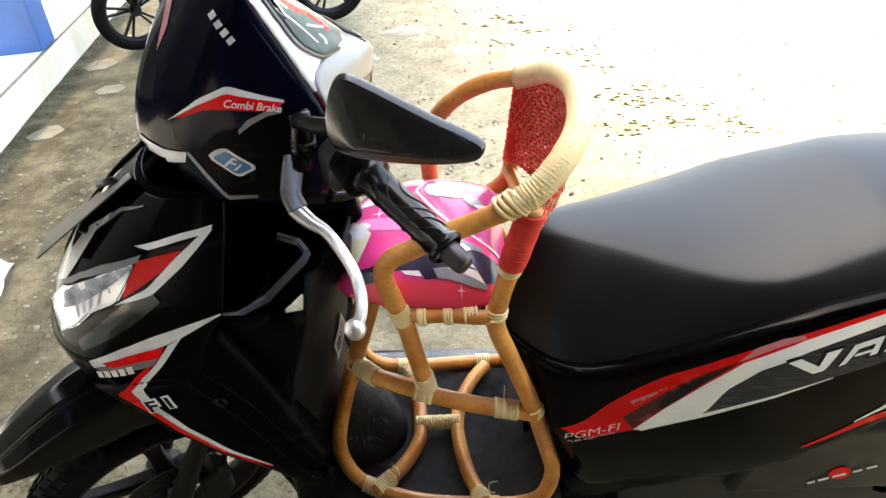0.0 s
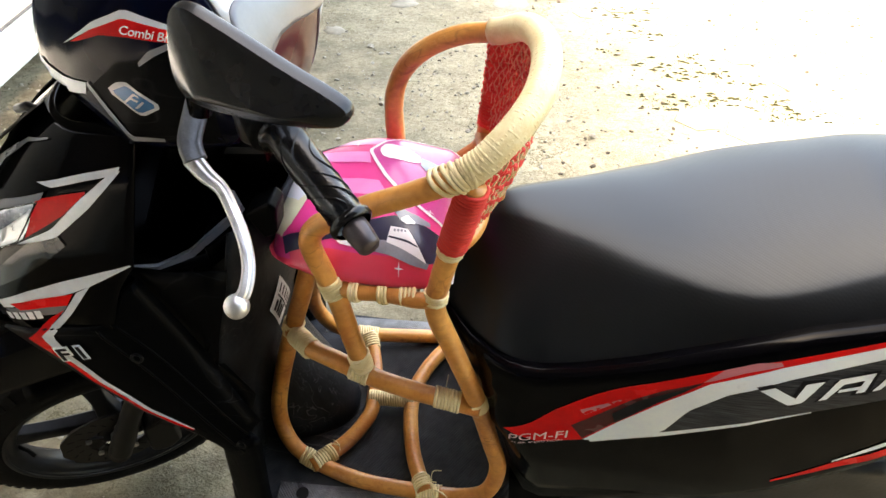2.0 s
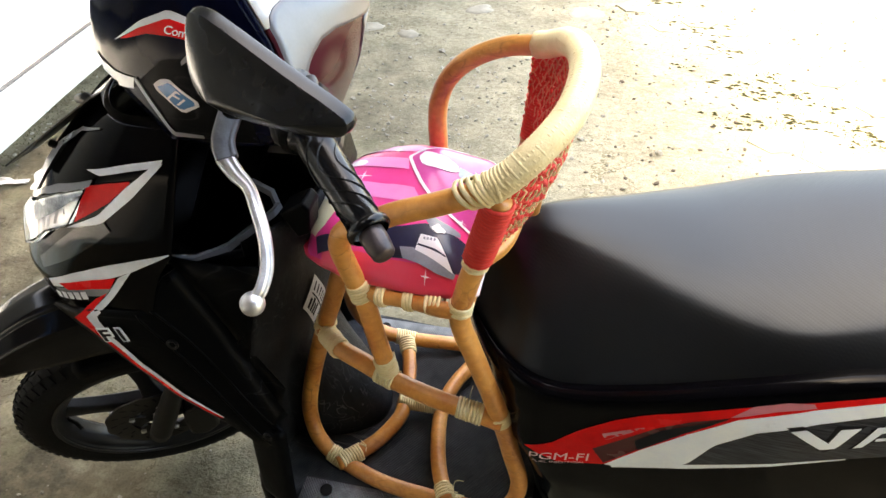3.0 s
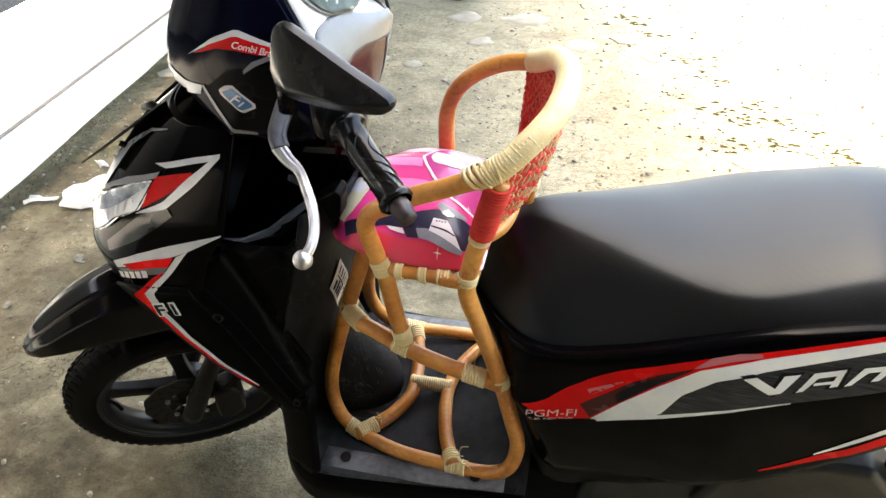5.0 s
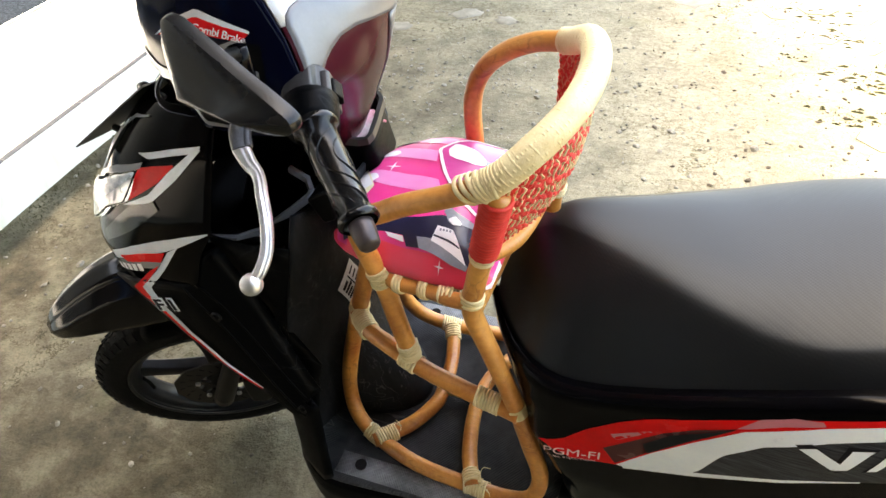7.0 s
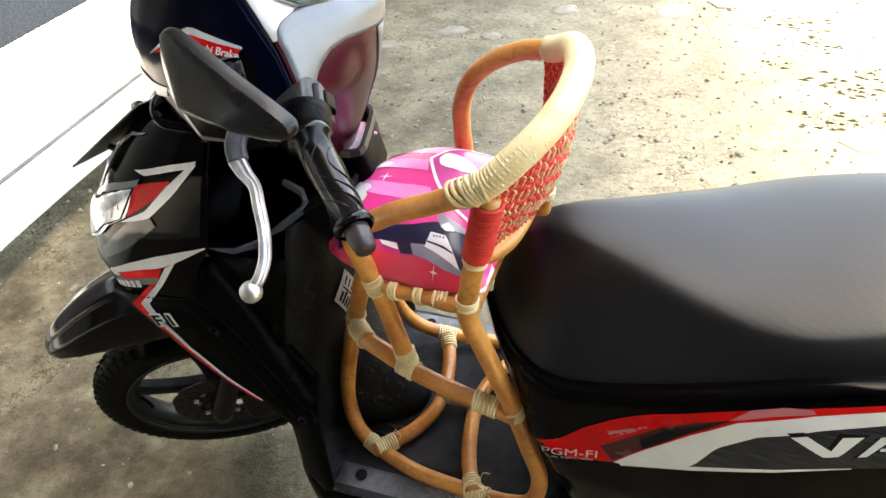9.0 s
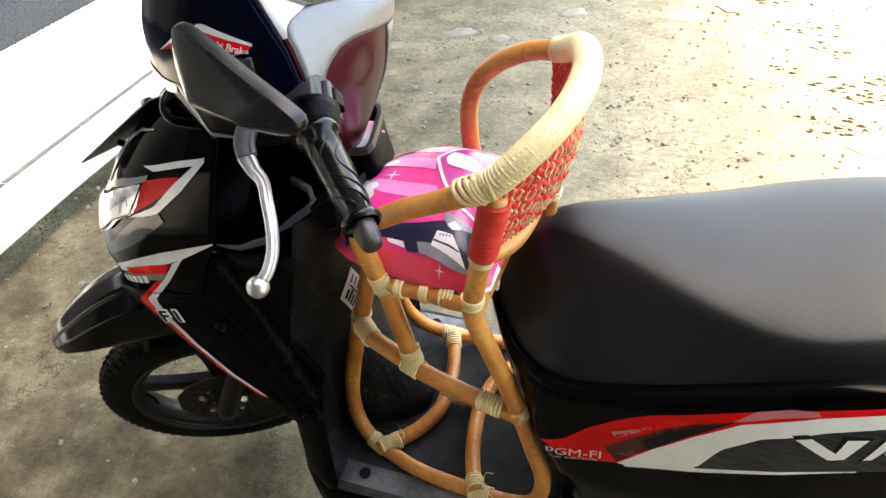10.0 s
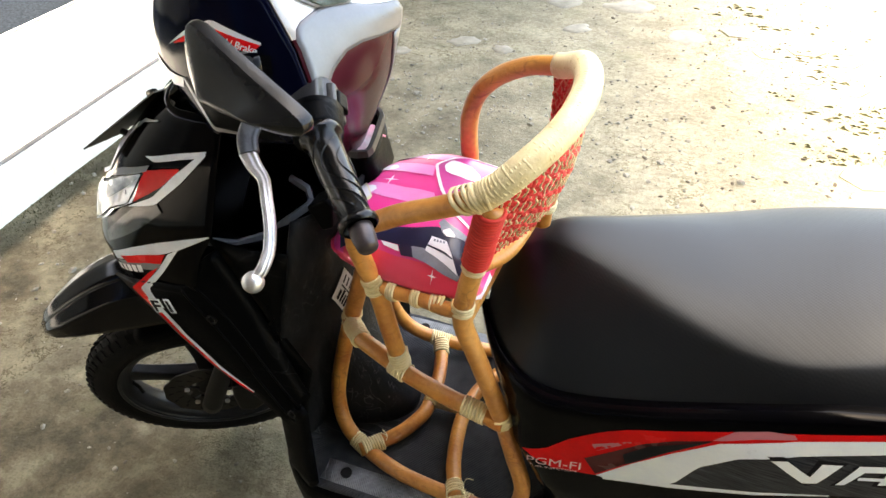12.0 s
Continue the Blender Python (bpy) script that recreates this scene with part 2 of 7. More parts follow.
def curve(x, table):
    """Smooth lookup through (x, y) pairs."""
    n = len(table)
    if x <= table[0][0]:
        return table[0][1]
    if x >= table[-1][0]:
        return table[-1][1]
    i = max(k for k in range(n - 1) if table[k][0] <= x)
    slope = lambda k: (table[min(k + 1, n - 1)][1] - table[max(k - 1, 0)][1]) / (table[min(k + 1, n - 1)][0] - table[max(k - 1, 0)][0])
    (xa, ya), (xb, yb) = table[i], table[i + 1]
    h = xb - xa
    t = (x - xa) / h
    return ya * (2 * t**3 - 3 * t * t + 1) + slope(i) * h * (t**3 - 2 * t * t + t) + yb * (3 * t * t - 2 * t**3) + slope(i + 1) * h * (t**3 - t * t)


def spline(points, per=8, closed=False):
    """Catmull-Rom through the points."""
    p = [Vector(q) for q in points]
    n = len(p)
    out = []
    for i in range(n if closed else n - 1):
        a, b, c, d = (p[(i - 1) % n], p[i], p[(i + 1) % n], p[(i + 2) % n]) if closed else (p[max(i - 1, 0)], p[i], p[i + 1], p[min(i + 2, n - 1)])
        for k in range(per):
            t = k / per
            out.append(0.5 * ((2 * b) + (c - a) * t + (2 * a - 5 * b + 4 * c - d) * t * t + (3 * b - a - 3 * c + d) * t**3))
    if not closed:
        out.append(p[-1].copy())
    return out


def frames(path):
    """Tangent and two normals along a path, carried without twist."""
    out, nrm = [], None
    for i, q in enumerate(path):
        t = (path[min(i + 1, len(path) - 1)] - path[max(i - 1, 0)]).normalized()
        if nrm is None:
            nrm = t.orthogonal().normalized()
        nrm = (nrm - t * nrm.dot(t)).normalized()
        out.append((q, t, nrm, t.cross(nrm)))
    return out


def tube_into(bm, path, radius, sides=10, cap=True, flat=1.0, mi=0):
    rings = []
    last = len(path) - 1
    for i, (q, t, a, b) in enumerate(frames(path)):
        r = radius(i / max(last, 1)) if callable(radius) else radius
        rings.append([bm.verts.new(q + (a * math.cos(2 * math.pi * k / sides) + b * math.sin(2 * math.pi * k / sides) * flat) * r) for k in range(sides)])
    for r0, r1 in zip(rings, rings[1:]):
        for k in range(sides):
            f = bm.faces.new((r0[k], r0[(k + 1) % sides], r1[(k + 1) % sides], r1[k]))
            f.material_index = mi
    if cap:
        bm.faces.new(rings[0][::-1]).material_index = mi
        bm.faces.new(rings[-1]).material_index = mi
    return bm


def tube(path, radius, sides=10, cap=True, flat=1.0):
    return tube_into(bmesh.new(), path, radius, sides, cap, flat)


def coil_into(bm, path, radius, pitch, strand, sides=6, wobble=0.0, seed=0):
    """A strand wound round a path."""
    rnd = random.Random(seed)
    fr = frames(path)
    acc = [0.0]
    for (q0, *_), (q1, *_) in zip(fr, fr[1:]):
        acc.append(acc[-1] + (q1 - q0).length)
    length = acc[-1]
    turns = max(2, round(length / pitch))
    pts = []
    for j in range(turns * 12 + 1):
        s = length * j / (turns * 12)
        i = min(max(int(np.searchsorted(acc, s)) - 1, 0), len(fr) - 2)
        u = (s - acc[i]) / max(acc[i + 1] - acc[i], 1e-6)
        q = fr[i][0].lerp(fr[i + 1][0], u)
        a, b = fr[i][2].lerp(fr[i + 1][2], u), fr[i][3].lerp(fr[i + 1][3], u)
        an = 2 * math.pi * j / 12
        r = radius + rnd.uniform(-wobble, wobble)
        pts.append(q + (a * math.cos(an) + b * math.sin(an)) * r)
    return tube_into(bm, pts, strand, sides)


def prism(outline, normal, depth):
    """A flat outline (3D points) pulled along a vector."""
    bm = bmesh.new()
    d = Vector(normal).normalized() * depth
    lo = [bm.verts.new(Vector(p)) for p in outline]
    hi = [bm.verts.new(Vector(p) + d) for p in outline]
    bm.faces.new(lo[::-1]), bm.faces.new(hi)
    n = len(lo)
    for i in range(n):
        bm.faces.new((lo[i], lo[(i + 1) % n], hi[(i + 1) % n], hi[i]))
    return bm


def box_bm(sx, sy, sz, c=(0, 0, 0)):
    bm = bmesh.new()
    bmesh.ops.create_cube(bm, size=1)
    bmesh.ops.scale(bm, vec=(sx, sy, sz), verts=bm.verts)
    bmesh.ops.translate(bm, vec=c, verts=bm.verts)
    return bm


def grid_into(bm, rows, closed_u=False, closed_v=False, mi=0):
    vs = [[bm.verts.new(Vector(p)) for p in r] for r in rows]
    nu, nv = len(vs), len(vs[0])
    for i in range(nu if closed_u else nu - 1):
        for j in range(nv if closed_v else nv - 1):
            q = (vs[i][j], vs[i][(j + 1) % nv], vs[(i + 1) % nu][(j + 1) % nv], vs[(i + 1) % nu][j])
            bm.faces.new(q).material_index = mi
    return vs


def sheet(rows, thick=0.0):
    """A grid surface, given thickness along its normals if wanted."""
    bm = bmesh.new()
    grid_into(bm, rows)
    if thick:
        bm.normal_update()
        bmesh.ops.solidify(bm, geom=bm.faces[:], thickness=thick)
    return bm


def revolve(profile, segments=48, axis_y=True):
    """(radius, y) pairs turned about the y axis into a closed ring."""
    bm = bmesh.new()
    rows = []
    for k in range(segments):
        a = 2 * math.pi * k / segments
        rows.append([(r * math.cos(a), y, r * math.sin(a)) for r, y in profile])
    grid_into(bm, rows, closed_u=True, closed_v=True)
    return bm


def disc_bm(r, y0, y1, segments=24):
    bm = bmesh.new()
    bmesh.ops.create_cone(bm, cap_ends=True, segments=segments, radius1=r, radius2=r, depth=abs(y1 - y0))
    bmesh.ops.rotate(bm, verts=bm.verts, cent=(0, 0, 0), matrix=Matrix.Rotation(radians(90), 3, "X"))
    bmesh.ops.translate(bm, verts=bm.verts, vec=(0, (y0 + y1) / 2, 0))
    return bm


def moved(bm, m):
    bmesh.ops.transform(bm, matrix=m, verts=bm.verts)
    return bm


def text_mesh(words, size, material, name, parent, m, shear=0.0, extrude=0.0004, label="", space=1.0, bold=0.0):
    """Lettering from the built-in font as a mesh."""
    cu = bpy.data.curves.new(name, "FONT")
    cu.body, cu.size, cu.shear, cu.extrude, cu.space_character, cu.offset = words, size, shear, extrude, space, bold
    cu.align_x, cu.align_y = "CENTER", "CENTER"
    cu.resolution_u = 3
    tmp = bpy.data.objects.new("tmp_text", cu)
    scene.collection.objects.link(tmp)
    me = bpy.data.meshes.new_from_object(tmp.evaluated_get(bpy.context.evaluated_depsgraph_get()))
    bpy.data.objects.remove(tmp)
    me.materials.clear()
    me.materials.append(material)
    me.transform(m)
    ob = new(name, me)
    ob.parent = parent
    if label:
        ob["label"] = label
    return ob


# ---- ground ----
def wall_x(y):
    """The foot of the white porch kerb."""
    return -1.865 - 0.168 * y


def make_ground():
    m = bpy.data.materials.new("worn_concrete_and_shaded_earth")
    m.use_nodes = True
    n, l = m.node_tree.nodes, m.node_tree.links
    b = n["Principled BSDF"]
    b.inputs["Roughness"].default_value = 0.9
    b.inputs["Specular IOR Level"].default_value = 0.25
    tc = n.new("ShaderNodeTexCoord")

    def noise_tex(scale, detail, rough=0.55):
        t = n.new("ShaderNodeTexNoise")
        t.inputs["Scale"].default_value, t.inputs["Detail"].default_value, t.inputs["Roughness"].default_value = scale, detail, rough
        l.new(tc.outputs["Object"], t.inputs["Vector"])
        return t

    def ramp(src, stops):
        r = n.new("ShaderNodeValToRGB")
        r.color_ramp.elements[0].position, r.color_ramp.elements[0].color = stops[0][0], (*stops[0][1], 1)
        r.color_ramp.elements[1].position, r.color_ramp.elements[1].color = stops[-1][0], (*stops[-1][1], 1)
        for p, c in stops[1:-1]:
            e = r.color_ramp.elements.new(p)
            e.color = (*c, 1)
        l.new(src, r.inputs[0])
        return r

    big, mid, fine, grit = noise_tex(0.9, 5), noise_tex(5.5, 6, 0.65), noise_tex(38, 5, 0.7), noise_tex(160, 3, 0.7)
    # earth tones lowered, so part of the shade by the porch is in colour
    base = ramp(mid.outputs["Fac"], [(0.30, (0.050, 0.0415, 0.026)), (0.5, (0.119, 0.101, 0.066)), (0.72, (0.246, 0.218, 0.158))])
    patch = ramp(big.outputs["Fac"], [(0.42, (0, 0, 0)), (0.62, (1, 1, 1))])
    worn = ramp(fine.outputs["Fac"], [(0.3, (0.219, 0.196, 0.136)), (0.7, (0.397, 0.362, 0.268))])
    mix1 = n.new("ShaderNodeMix")
    mix1.data_type = "RGBA"
    pf = n.new("ShaderNodeMath")
    pf.operation = "MULTIPLY"
    pf.inputs[1].default_value = 0.45
    l.new(patch.outputs[0], pf.inputs[0])
    # packed earth by the porch, toned darker for shade, gives way to bare concrete across the yard
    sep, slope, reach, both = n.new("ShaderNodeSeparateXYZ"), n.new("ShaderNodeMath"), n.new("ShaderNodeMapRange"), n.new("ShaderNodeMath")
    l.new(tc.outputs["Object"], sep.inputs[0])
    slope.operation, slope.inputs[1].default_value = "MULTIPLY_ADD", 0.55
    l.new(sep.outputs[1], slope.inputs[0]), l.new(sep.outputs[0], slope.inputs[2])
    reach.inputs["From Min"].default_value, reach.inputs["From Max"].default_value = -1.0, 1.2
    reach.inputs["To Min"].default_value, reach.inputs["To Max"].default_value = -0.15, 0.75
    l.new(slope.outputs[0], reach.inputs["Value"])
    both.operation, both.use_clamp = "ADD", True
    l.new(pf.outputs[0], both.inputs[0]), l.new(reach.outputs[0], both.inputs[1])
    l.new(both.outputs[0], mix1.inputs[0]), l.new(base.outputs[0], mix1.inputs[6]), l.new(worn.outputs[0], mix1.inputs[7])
    tone = ramp(mid.outputs["Fac"], [(0.36, (0.60, 0.58, 0.54)), (0.5, (1, 1, 1)), (0.64, (1.26, 1.25, 1.2))])
    mulf = n.new("ShaderNodeMix")
    mulf.data_type, mulf.blend_type = "RGBA", "MULTIPLY"
    mulf.inputs[0].default_value = 0.45
    l.new(mix1.outputs[2], mulf.inputs[6]), l.new(tone.outputs[0], mulf.inputs[7])
    gr = ramp(grit.outputs["Fac"], [(0.30, (0.74, 0.71, 0.64)), (0.52, (1, 0.99, 0.95)), (0.75, (1.14, 1.12, 1.04))])
    mul = n.new("ShaderNodeMix")
    mul.data_type, mul.blend_type = "RGBA", "MULTIPLY"
    mul.inputs[0].default_value = 1.0
    l.new(mulf.outputs[2], mul.inputs[6]), l.new(gr.outputs[0], mul.inputs[7])
    # hairline cracks
    vo = n.new("ShaderNodeTexVoronoi")
    vo.feature = "DISTANCE_TO_EDGE"
    vo.inputs["Scale"].default_value = 2.1
    wob = n.new("ShaderNodeVectorMath")
    wob.operation = "ADD"
    l.new(tc.outputs["Object"], wob.inputs[0]), l.new(mid.outputs["Color"], wob.inputs[1])
    l.new(wob.outputs[0], vo.inputs["Vector"])
    cr = ramp(vo.outputs["Distance"], [(0.0, (0.20, 0.19, 0.12)), (0.010, (0.55, 0.53, 0.42)), (0.022, (1, 1, 1))])
    mul2 = n.new("ShaderNodeMix")
    mul2.data_type, mul2.blend_type = "RGBA", "MULTIPLY"
    l.new(patch.outputs[0], mul2.inputs[0]), l.new(mul.outputs[2], mul2.inputs[6]), l.new(cr.outputs[0], mul2.inputs[7])
    # moss near the kerb and in hollows
    moss = ramp(noise_tex(2.3, 6, 0.7).outputs["Fac"], [(0.56, (0, 0, 0)), (0.70, (1, 1, 1))])
    mix3 = n.new("ShaderNodeMix")
    mix3.data_type = "RGBA"
    mix3.inputs[7].default_value = (0.15, 0.15, 0.075, 1)
    mf = n.new("ShaderNodeMath")
    mf.operation = "MULTIPLY"
    mf.inputs[1].default_value = 0.45
    l.new(moss.outputs[0], mf.inputs[0]), l.new(mf.outputs[0], mix3.inputs[0]), l.new(mul2.outputs[2], mix3.inputs[6])
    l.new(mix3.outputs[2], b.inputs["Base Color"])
    bp, bp2 = n.new("ShaderNodeBump"), n.new("ShaderNodeBump")
    bp.inputs["Strength"].default_value, bp.inputs["Distance"].default_value = 0.65, 0.016
    bp2.inputs["Strength"].default_value, bp2.inputs["Distance"].default_value = 0.40, 0.005
    l.new(fine.outputs["Fac"], bp.inputs["Height"]), l.new(grit.outputs["Fac"], bp2.inputs["Height"])
    l.new(bp.outputs[0], bp2.inputs["Normal"]), l.new(bp2.outputs[0], b.inputs["Normal"])
    # one sheet to the horizon, finer near the scooter
    def marks(lo, hi):
        """Grid lines: 7 cm apart between lo and hi, wide out to the horizon."""
        return sorted(set([-400, -150, -60, -25, -12, -8] + [round(lo + 0.07 * i, 3) for i in range(int((hi - lo) / 0.07))] + [8, 12, 25, 60, 150, 400]))
    xs, ys = marks(-3.2, 3.0), marks(-2.0, 5.0)
    bm = bmesh.new()
    rows = []
    for x in xs:
        row = []
        for y in ys:
            z = 0.010 * (noise.noise((x * 1.3, y * 1.3, 0)) + 0.5 * noise.noise((x * 4, y * 4, 3))) if abs(x) < 7 and abs(y) < 7 else 0
            row.append((x, y, z - 0.004))
        rows.append(row)
    grid_into(bm, rows)
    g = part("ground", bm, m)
    return tagged(g, "worn grey-brown concrete and packed earth yard", "ground", kind="structure")


ground = make_ground()


# ---- porch ----
ROOF_Y = -0.92
M_WALL = mat("white_painted_render", (0.86, 0.85, 0.80), 0.7, scale=3.5, color2=(0.66, 0.60, 0.42), stretch=(1.0, 1.0, 0.35), bump=0.35, bscale=120)
M_PORCH = mat("white_porch_tile", (0.80, 0.80, 0.78), 0.35, var=0.04, scale=3)
M_DKTILE = mat("dark_speckled_tile", (0.004, 0.006, 0.010), 0.85, scale=70, color2=(0.035, 0.046, 0.062), detail=3, spec=0.02)
M_JOINT = mat("grey_joint", (0.11, 0.107, 0.112), 0.95, scale=12, color2=(0.20, 0.197, 0.20), spec=0.1)
M_BLUE = mat("blue_gloss_paint", (0.025, 0.13, 0.42), 0.35, var=0.08, scale=4, bump=0.1, bscale=60)


def along(y, off, z):
    """A point beside the kerb line: off metres in from its face."""
    d = Vector((-0.168, 1.0, 0)).normalized()
    nrm = Vector((-d.y, d.x, 0))
    return Vector((wall_x(0), 0, 0)) + d * y + nrm * off + Vector((0, 0, z))


def slab(y0, y1, o0, o1, z0, z1):
    bm = bmesh.new()
    v = [bm.verts.new(along(y, o, z)) for z in (z0, z1) for y, o in ((y0, o0), (y1, o0), (y1, o1), (y0, o1))]
    for q in ((3, 2, 1, 0), (4, 5, 6, 7), (0, 1, 5, 4), (1, 2, 6, 5), (2, 3, 7, 6), (3, 0, 4, 7)):
        bm.faces.new([v[i] for i in q])
    return bm


M_HOUSE = mat("beige_house_paint", (0.42, 0.39, 0.33), 0.75, scale=2.0, color2=(0.36, 0.33, 0.28), bump=0.3, bscale=100)
porch = thing("porch", "white-rendered raised porch with a dark tiled floor", "porch", kind="structure")
soften(part("kerb", slab(-6, 14, 0.0, 0.05, -0.05, 0.190), M_WALL, porch, smooth=False), 0.006)
part("border", slab(-6, 14, 0.054, 1.0, -0.05, 0.192), M_PORCH, porch, smooth=False)
for k in range(16):
    for o0, o1, zt in ((0.003, 0.024, 0.1925), (0.950, 0.975, 0.1945)):
        part("joint", slab(-1.6 + 0.45 * k, -1.156 + 0.45 * k, o0, o1, 0.15, zt), M_JOINT, porch, "grey cement joint", smooth=False)
part("tiled_floor", slab(-6, 14, 1.0, 6.0, -0.05, 0.188), M_DKTILE, porch, smooth=False)
for k, y in enumerate((3.27, 6.9, -3.6)):
    col = thing("column", "square blue-painted porch column with white upper part", "column", kind="structure", group="porch columns")
    soften(part("plinth", slab(y, y + 0.26, 0.022, 0.285, 0.188, 1.1), M_BLUE, col, "blue painted base", smooth=False), 0.008)
    soften(part("shaft", slab(y + 0.02, y + 0.24, 0.042, 0.265, 1.1, 2.6), M_WALL, col, smooth=False), 0.008)
wall_house = part("wall_house", slab(-6, 14, 3.2, 3.4, 0.19, 3.4), M_HOUSE, None, smooth=False)
tagged(wall_house, "beige house wall behind the porch", "wall", kind="structure")

M_CEIL = mat("grey_soffit", (0.11, 0.105, 0.10), 0.8, var=0.1, scale=2)
# kept dark so the black panels reflect little light
M_BACKW = mat("dark_unseen_wall", (0.05, 0.045, 0.04), 0.8, scale=1.5, color2=(0.035, 0.03, 0.028), bump=0.3, bscale=90)
# unseen awning, added to shade the scooter; edges tuned for light and reflections
AWNING_Z, EAVE, INNER = 2.6, 0.02, -3.21
bm = bmesh.new()
foot = [(EAVE - 0.168 * 12, 12), (INNER - 0.168 * 12, 12), (INNER - 0.168 * -4.6, -4.6), (7, -4.6), (7, ROOF_Y), (EAVE - 0.168 * ROOF_Y, ROOF_Y)]
lo = [bm.verts.new((x, y, AWNING_Z)) for x, y in foot]
hi = [bm.verts.new((x, y, AWNING_Z + 0.14)) for x, y in foot]
bm.faces.new(lo[::-1]), bm.faces.new(hi)
for i in range(6):
    bm.faces.new((lo[i], lo[(i + 1) % 6], hi[(i + 1) % 6], hi[i]))
tagged(part("awning", bm, M_CEIL, None, smooth=False), "unseen grey awning, added over the strip before the porch for shade", "awning", kind="structure")
# unseen wall, added to close off light from behind the camera
tagged(part("wall_back", box_bm(21, 0.2, 3.4, (-3.5, -4.5, 1.6)), M_BACKW, None, smooth=False), "plain unseen wall behind the camera, added to darken reflections", "wall", kind="structure")

# ---- poses of the scooter ----
BIKE = pose(0, 0.041, 0, 6.5, 0, 0)
RAKE, STEER = 26.5, 32.0
AXIS = Vector((math.sin(radians(RAKE)), 0, math.cos(radians(RAKE))))
PIVOT = Vector((-0.6, 0, 0.26))
TURNED = Matrix.Translation(PIVOT) @ Matrix.Rotation(radians(STEER), 4, AXIS) @ Matrix.Translation(-PIVOT)
HUB = Vector((-0.618, 0, 0.259))

scooter = thing("scooter", "black automatic scooter with red and silver stripes, on its stand", "scooter", BIKE)


# -- wheel --
def make_wheel(parent, m, slim=False):
    tyre_prof = []
    R0, w = 0.250, 0.040
    for k in range(13):
        a = -100 + 200 * k / 12
        tyre_prof.append((R0 - w + w * math.cos(radians(a)) * 1.0, 0.9 * w * math.sin(radians(a)) * 1.08))
    tyre_prof += [(0.182, 0.028), (0.182, -0.028)]
    part("tyre", moved(revolve(tyre_prof, 96), m), M_RUBBER, parent)
    # tread blocks
    bm = bmesh.new()
    for k in range(64):
        for sgn in (-1, 1):
            a = 2 * math.pi * (k + (0.5 if sgn > 0 else 0)) / 64
            for (ra, rb, ya, yb, sk) in ((0.2505, 0.2535, 0.004, 0.016, 0.10), (0.244, 0.2505, 0.019, 0.031, 0.05)):
                vs = []
                for da, yy, dz in ((-0.026, ya, 0), (0.026, ya, 0), (0.026 - sk * 0.2, yb, -1), (-0.026 - sk * 0.2, yb, -1)):
                    rr = rb + dz * (0.0055 if ya < 0.01 else 0.012)
                    vs.append((rr, a + da, yy * sgn))
                hi = [bm.verts.new((r * math.cos(t), y, r * math.sin(t))) for r, t, y in vs]
                lo = [bm.verts.new(((r - 0.008) * math.cos(t), y, (r - 0.008) * math.sin(t))) for r, t, y in vs]
                bm.faces.new(hi)
                for i in range(4):
                    bm.faces.new((hi[i], hi[(i + 1) % 4], lo[(i + 1) % 4], lo[i]))
    if not slim:
        part("tread", moved(bm, m), M_RUBBER, parent, smooth=False)
    rim = part("rim", moved(revolve([(0.188, -0.031), (0.188, -0.027), (0.176, -0.023), (0.166, -0.015), (0.166, 0.015), (0.176, 0.023), (0.188, 0.027), (0.188, 0.031), (0.181, 0.0285), (0.176, 0.0), (0.181, -0.0285)], 72), m), M_RIM, parent, "black cast alloy rim")
    lip = part("lip", moved(revolve([(0.190, -0.0335), (0.190, -0.0305), (0.1835, -0.030), (0.1835, -0.033)], 72), m), M_ENGINE, parent, "bare metal rim edge")
    for k in range(10 if slim else 5):
        a = 2 * math.pi * (k // 2) / 5 + (0.30 if k % 2 else 0.0) if slim else 2 * math.pi * k / 5 + 0.25
        bm = bmesh.new()
        rows = []
        for i in range(7):
            u = i / 6
            r = 0.03 + u * 0.142
            hw, th = (0.0075, 0.009) if slim else (0.021 - 0.006 * math.sin(math.pi * u), 0.013 - 0.003 * u)
            c, sn = math.cos(a), math.sin(a)
            rows.append([(r * c - q * hw * sn, th * p, r * sn + q * hw * c) for q, p in ((-1, -1), (-0.6, -1.25), (0.6, -1.25), (1, -1), (1, 1), (0.6, 1.25), (-0.6, 1.25), (-1, 1))])
        grid_into(bm, rows, closed_v=True)
        soften(part("spoke", moved(bm, m), M_RIM, parent), 0.003)
    hub = part("hub", moved(disc_bm(0.036, -0.036, 0.036, 28), m), M_RIM, parent, smooth=False)
    soften(hub, 0.004)
    return rim


front = thing("front_wheel", "", "")
front.parent = scooter
MW = TURNED @ Matrix.Translation(HUB) @ Matrix.Scale(0.975, 4)
make_wheel(front, MW)
# brake disc with slots, on the near side
bm = bmesh.new()
seg = 72
for y0, y1 in ((-0.046, -0.042),):
    ri, ro = 0.052, 0.098
    rows = [[(r * math.cos(2 * math.pi * k / seg), y, r * math.sin(2 * math.pi * k / seg)) for r, y in ((ri, y0), (ro * (1 + 0.018 * math.cos(12 * 2 * math.pi * k / seg)), y0), (ro * (1 + 0.018 * math.cos(12 * 2 * math.pi * k / seg)), y1), (ri, y1))] for k in range(seg)]
    grid_into(bm, rows, closed_u=True, closed_v=True)
part("brake_disc", moved(bm, MW), M_STEEL, front, "steel brake disc with slots", smooth=False)
bm = bmesh.new()
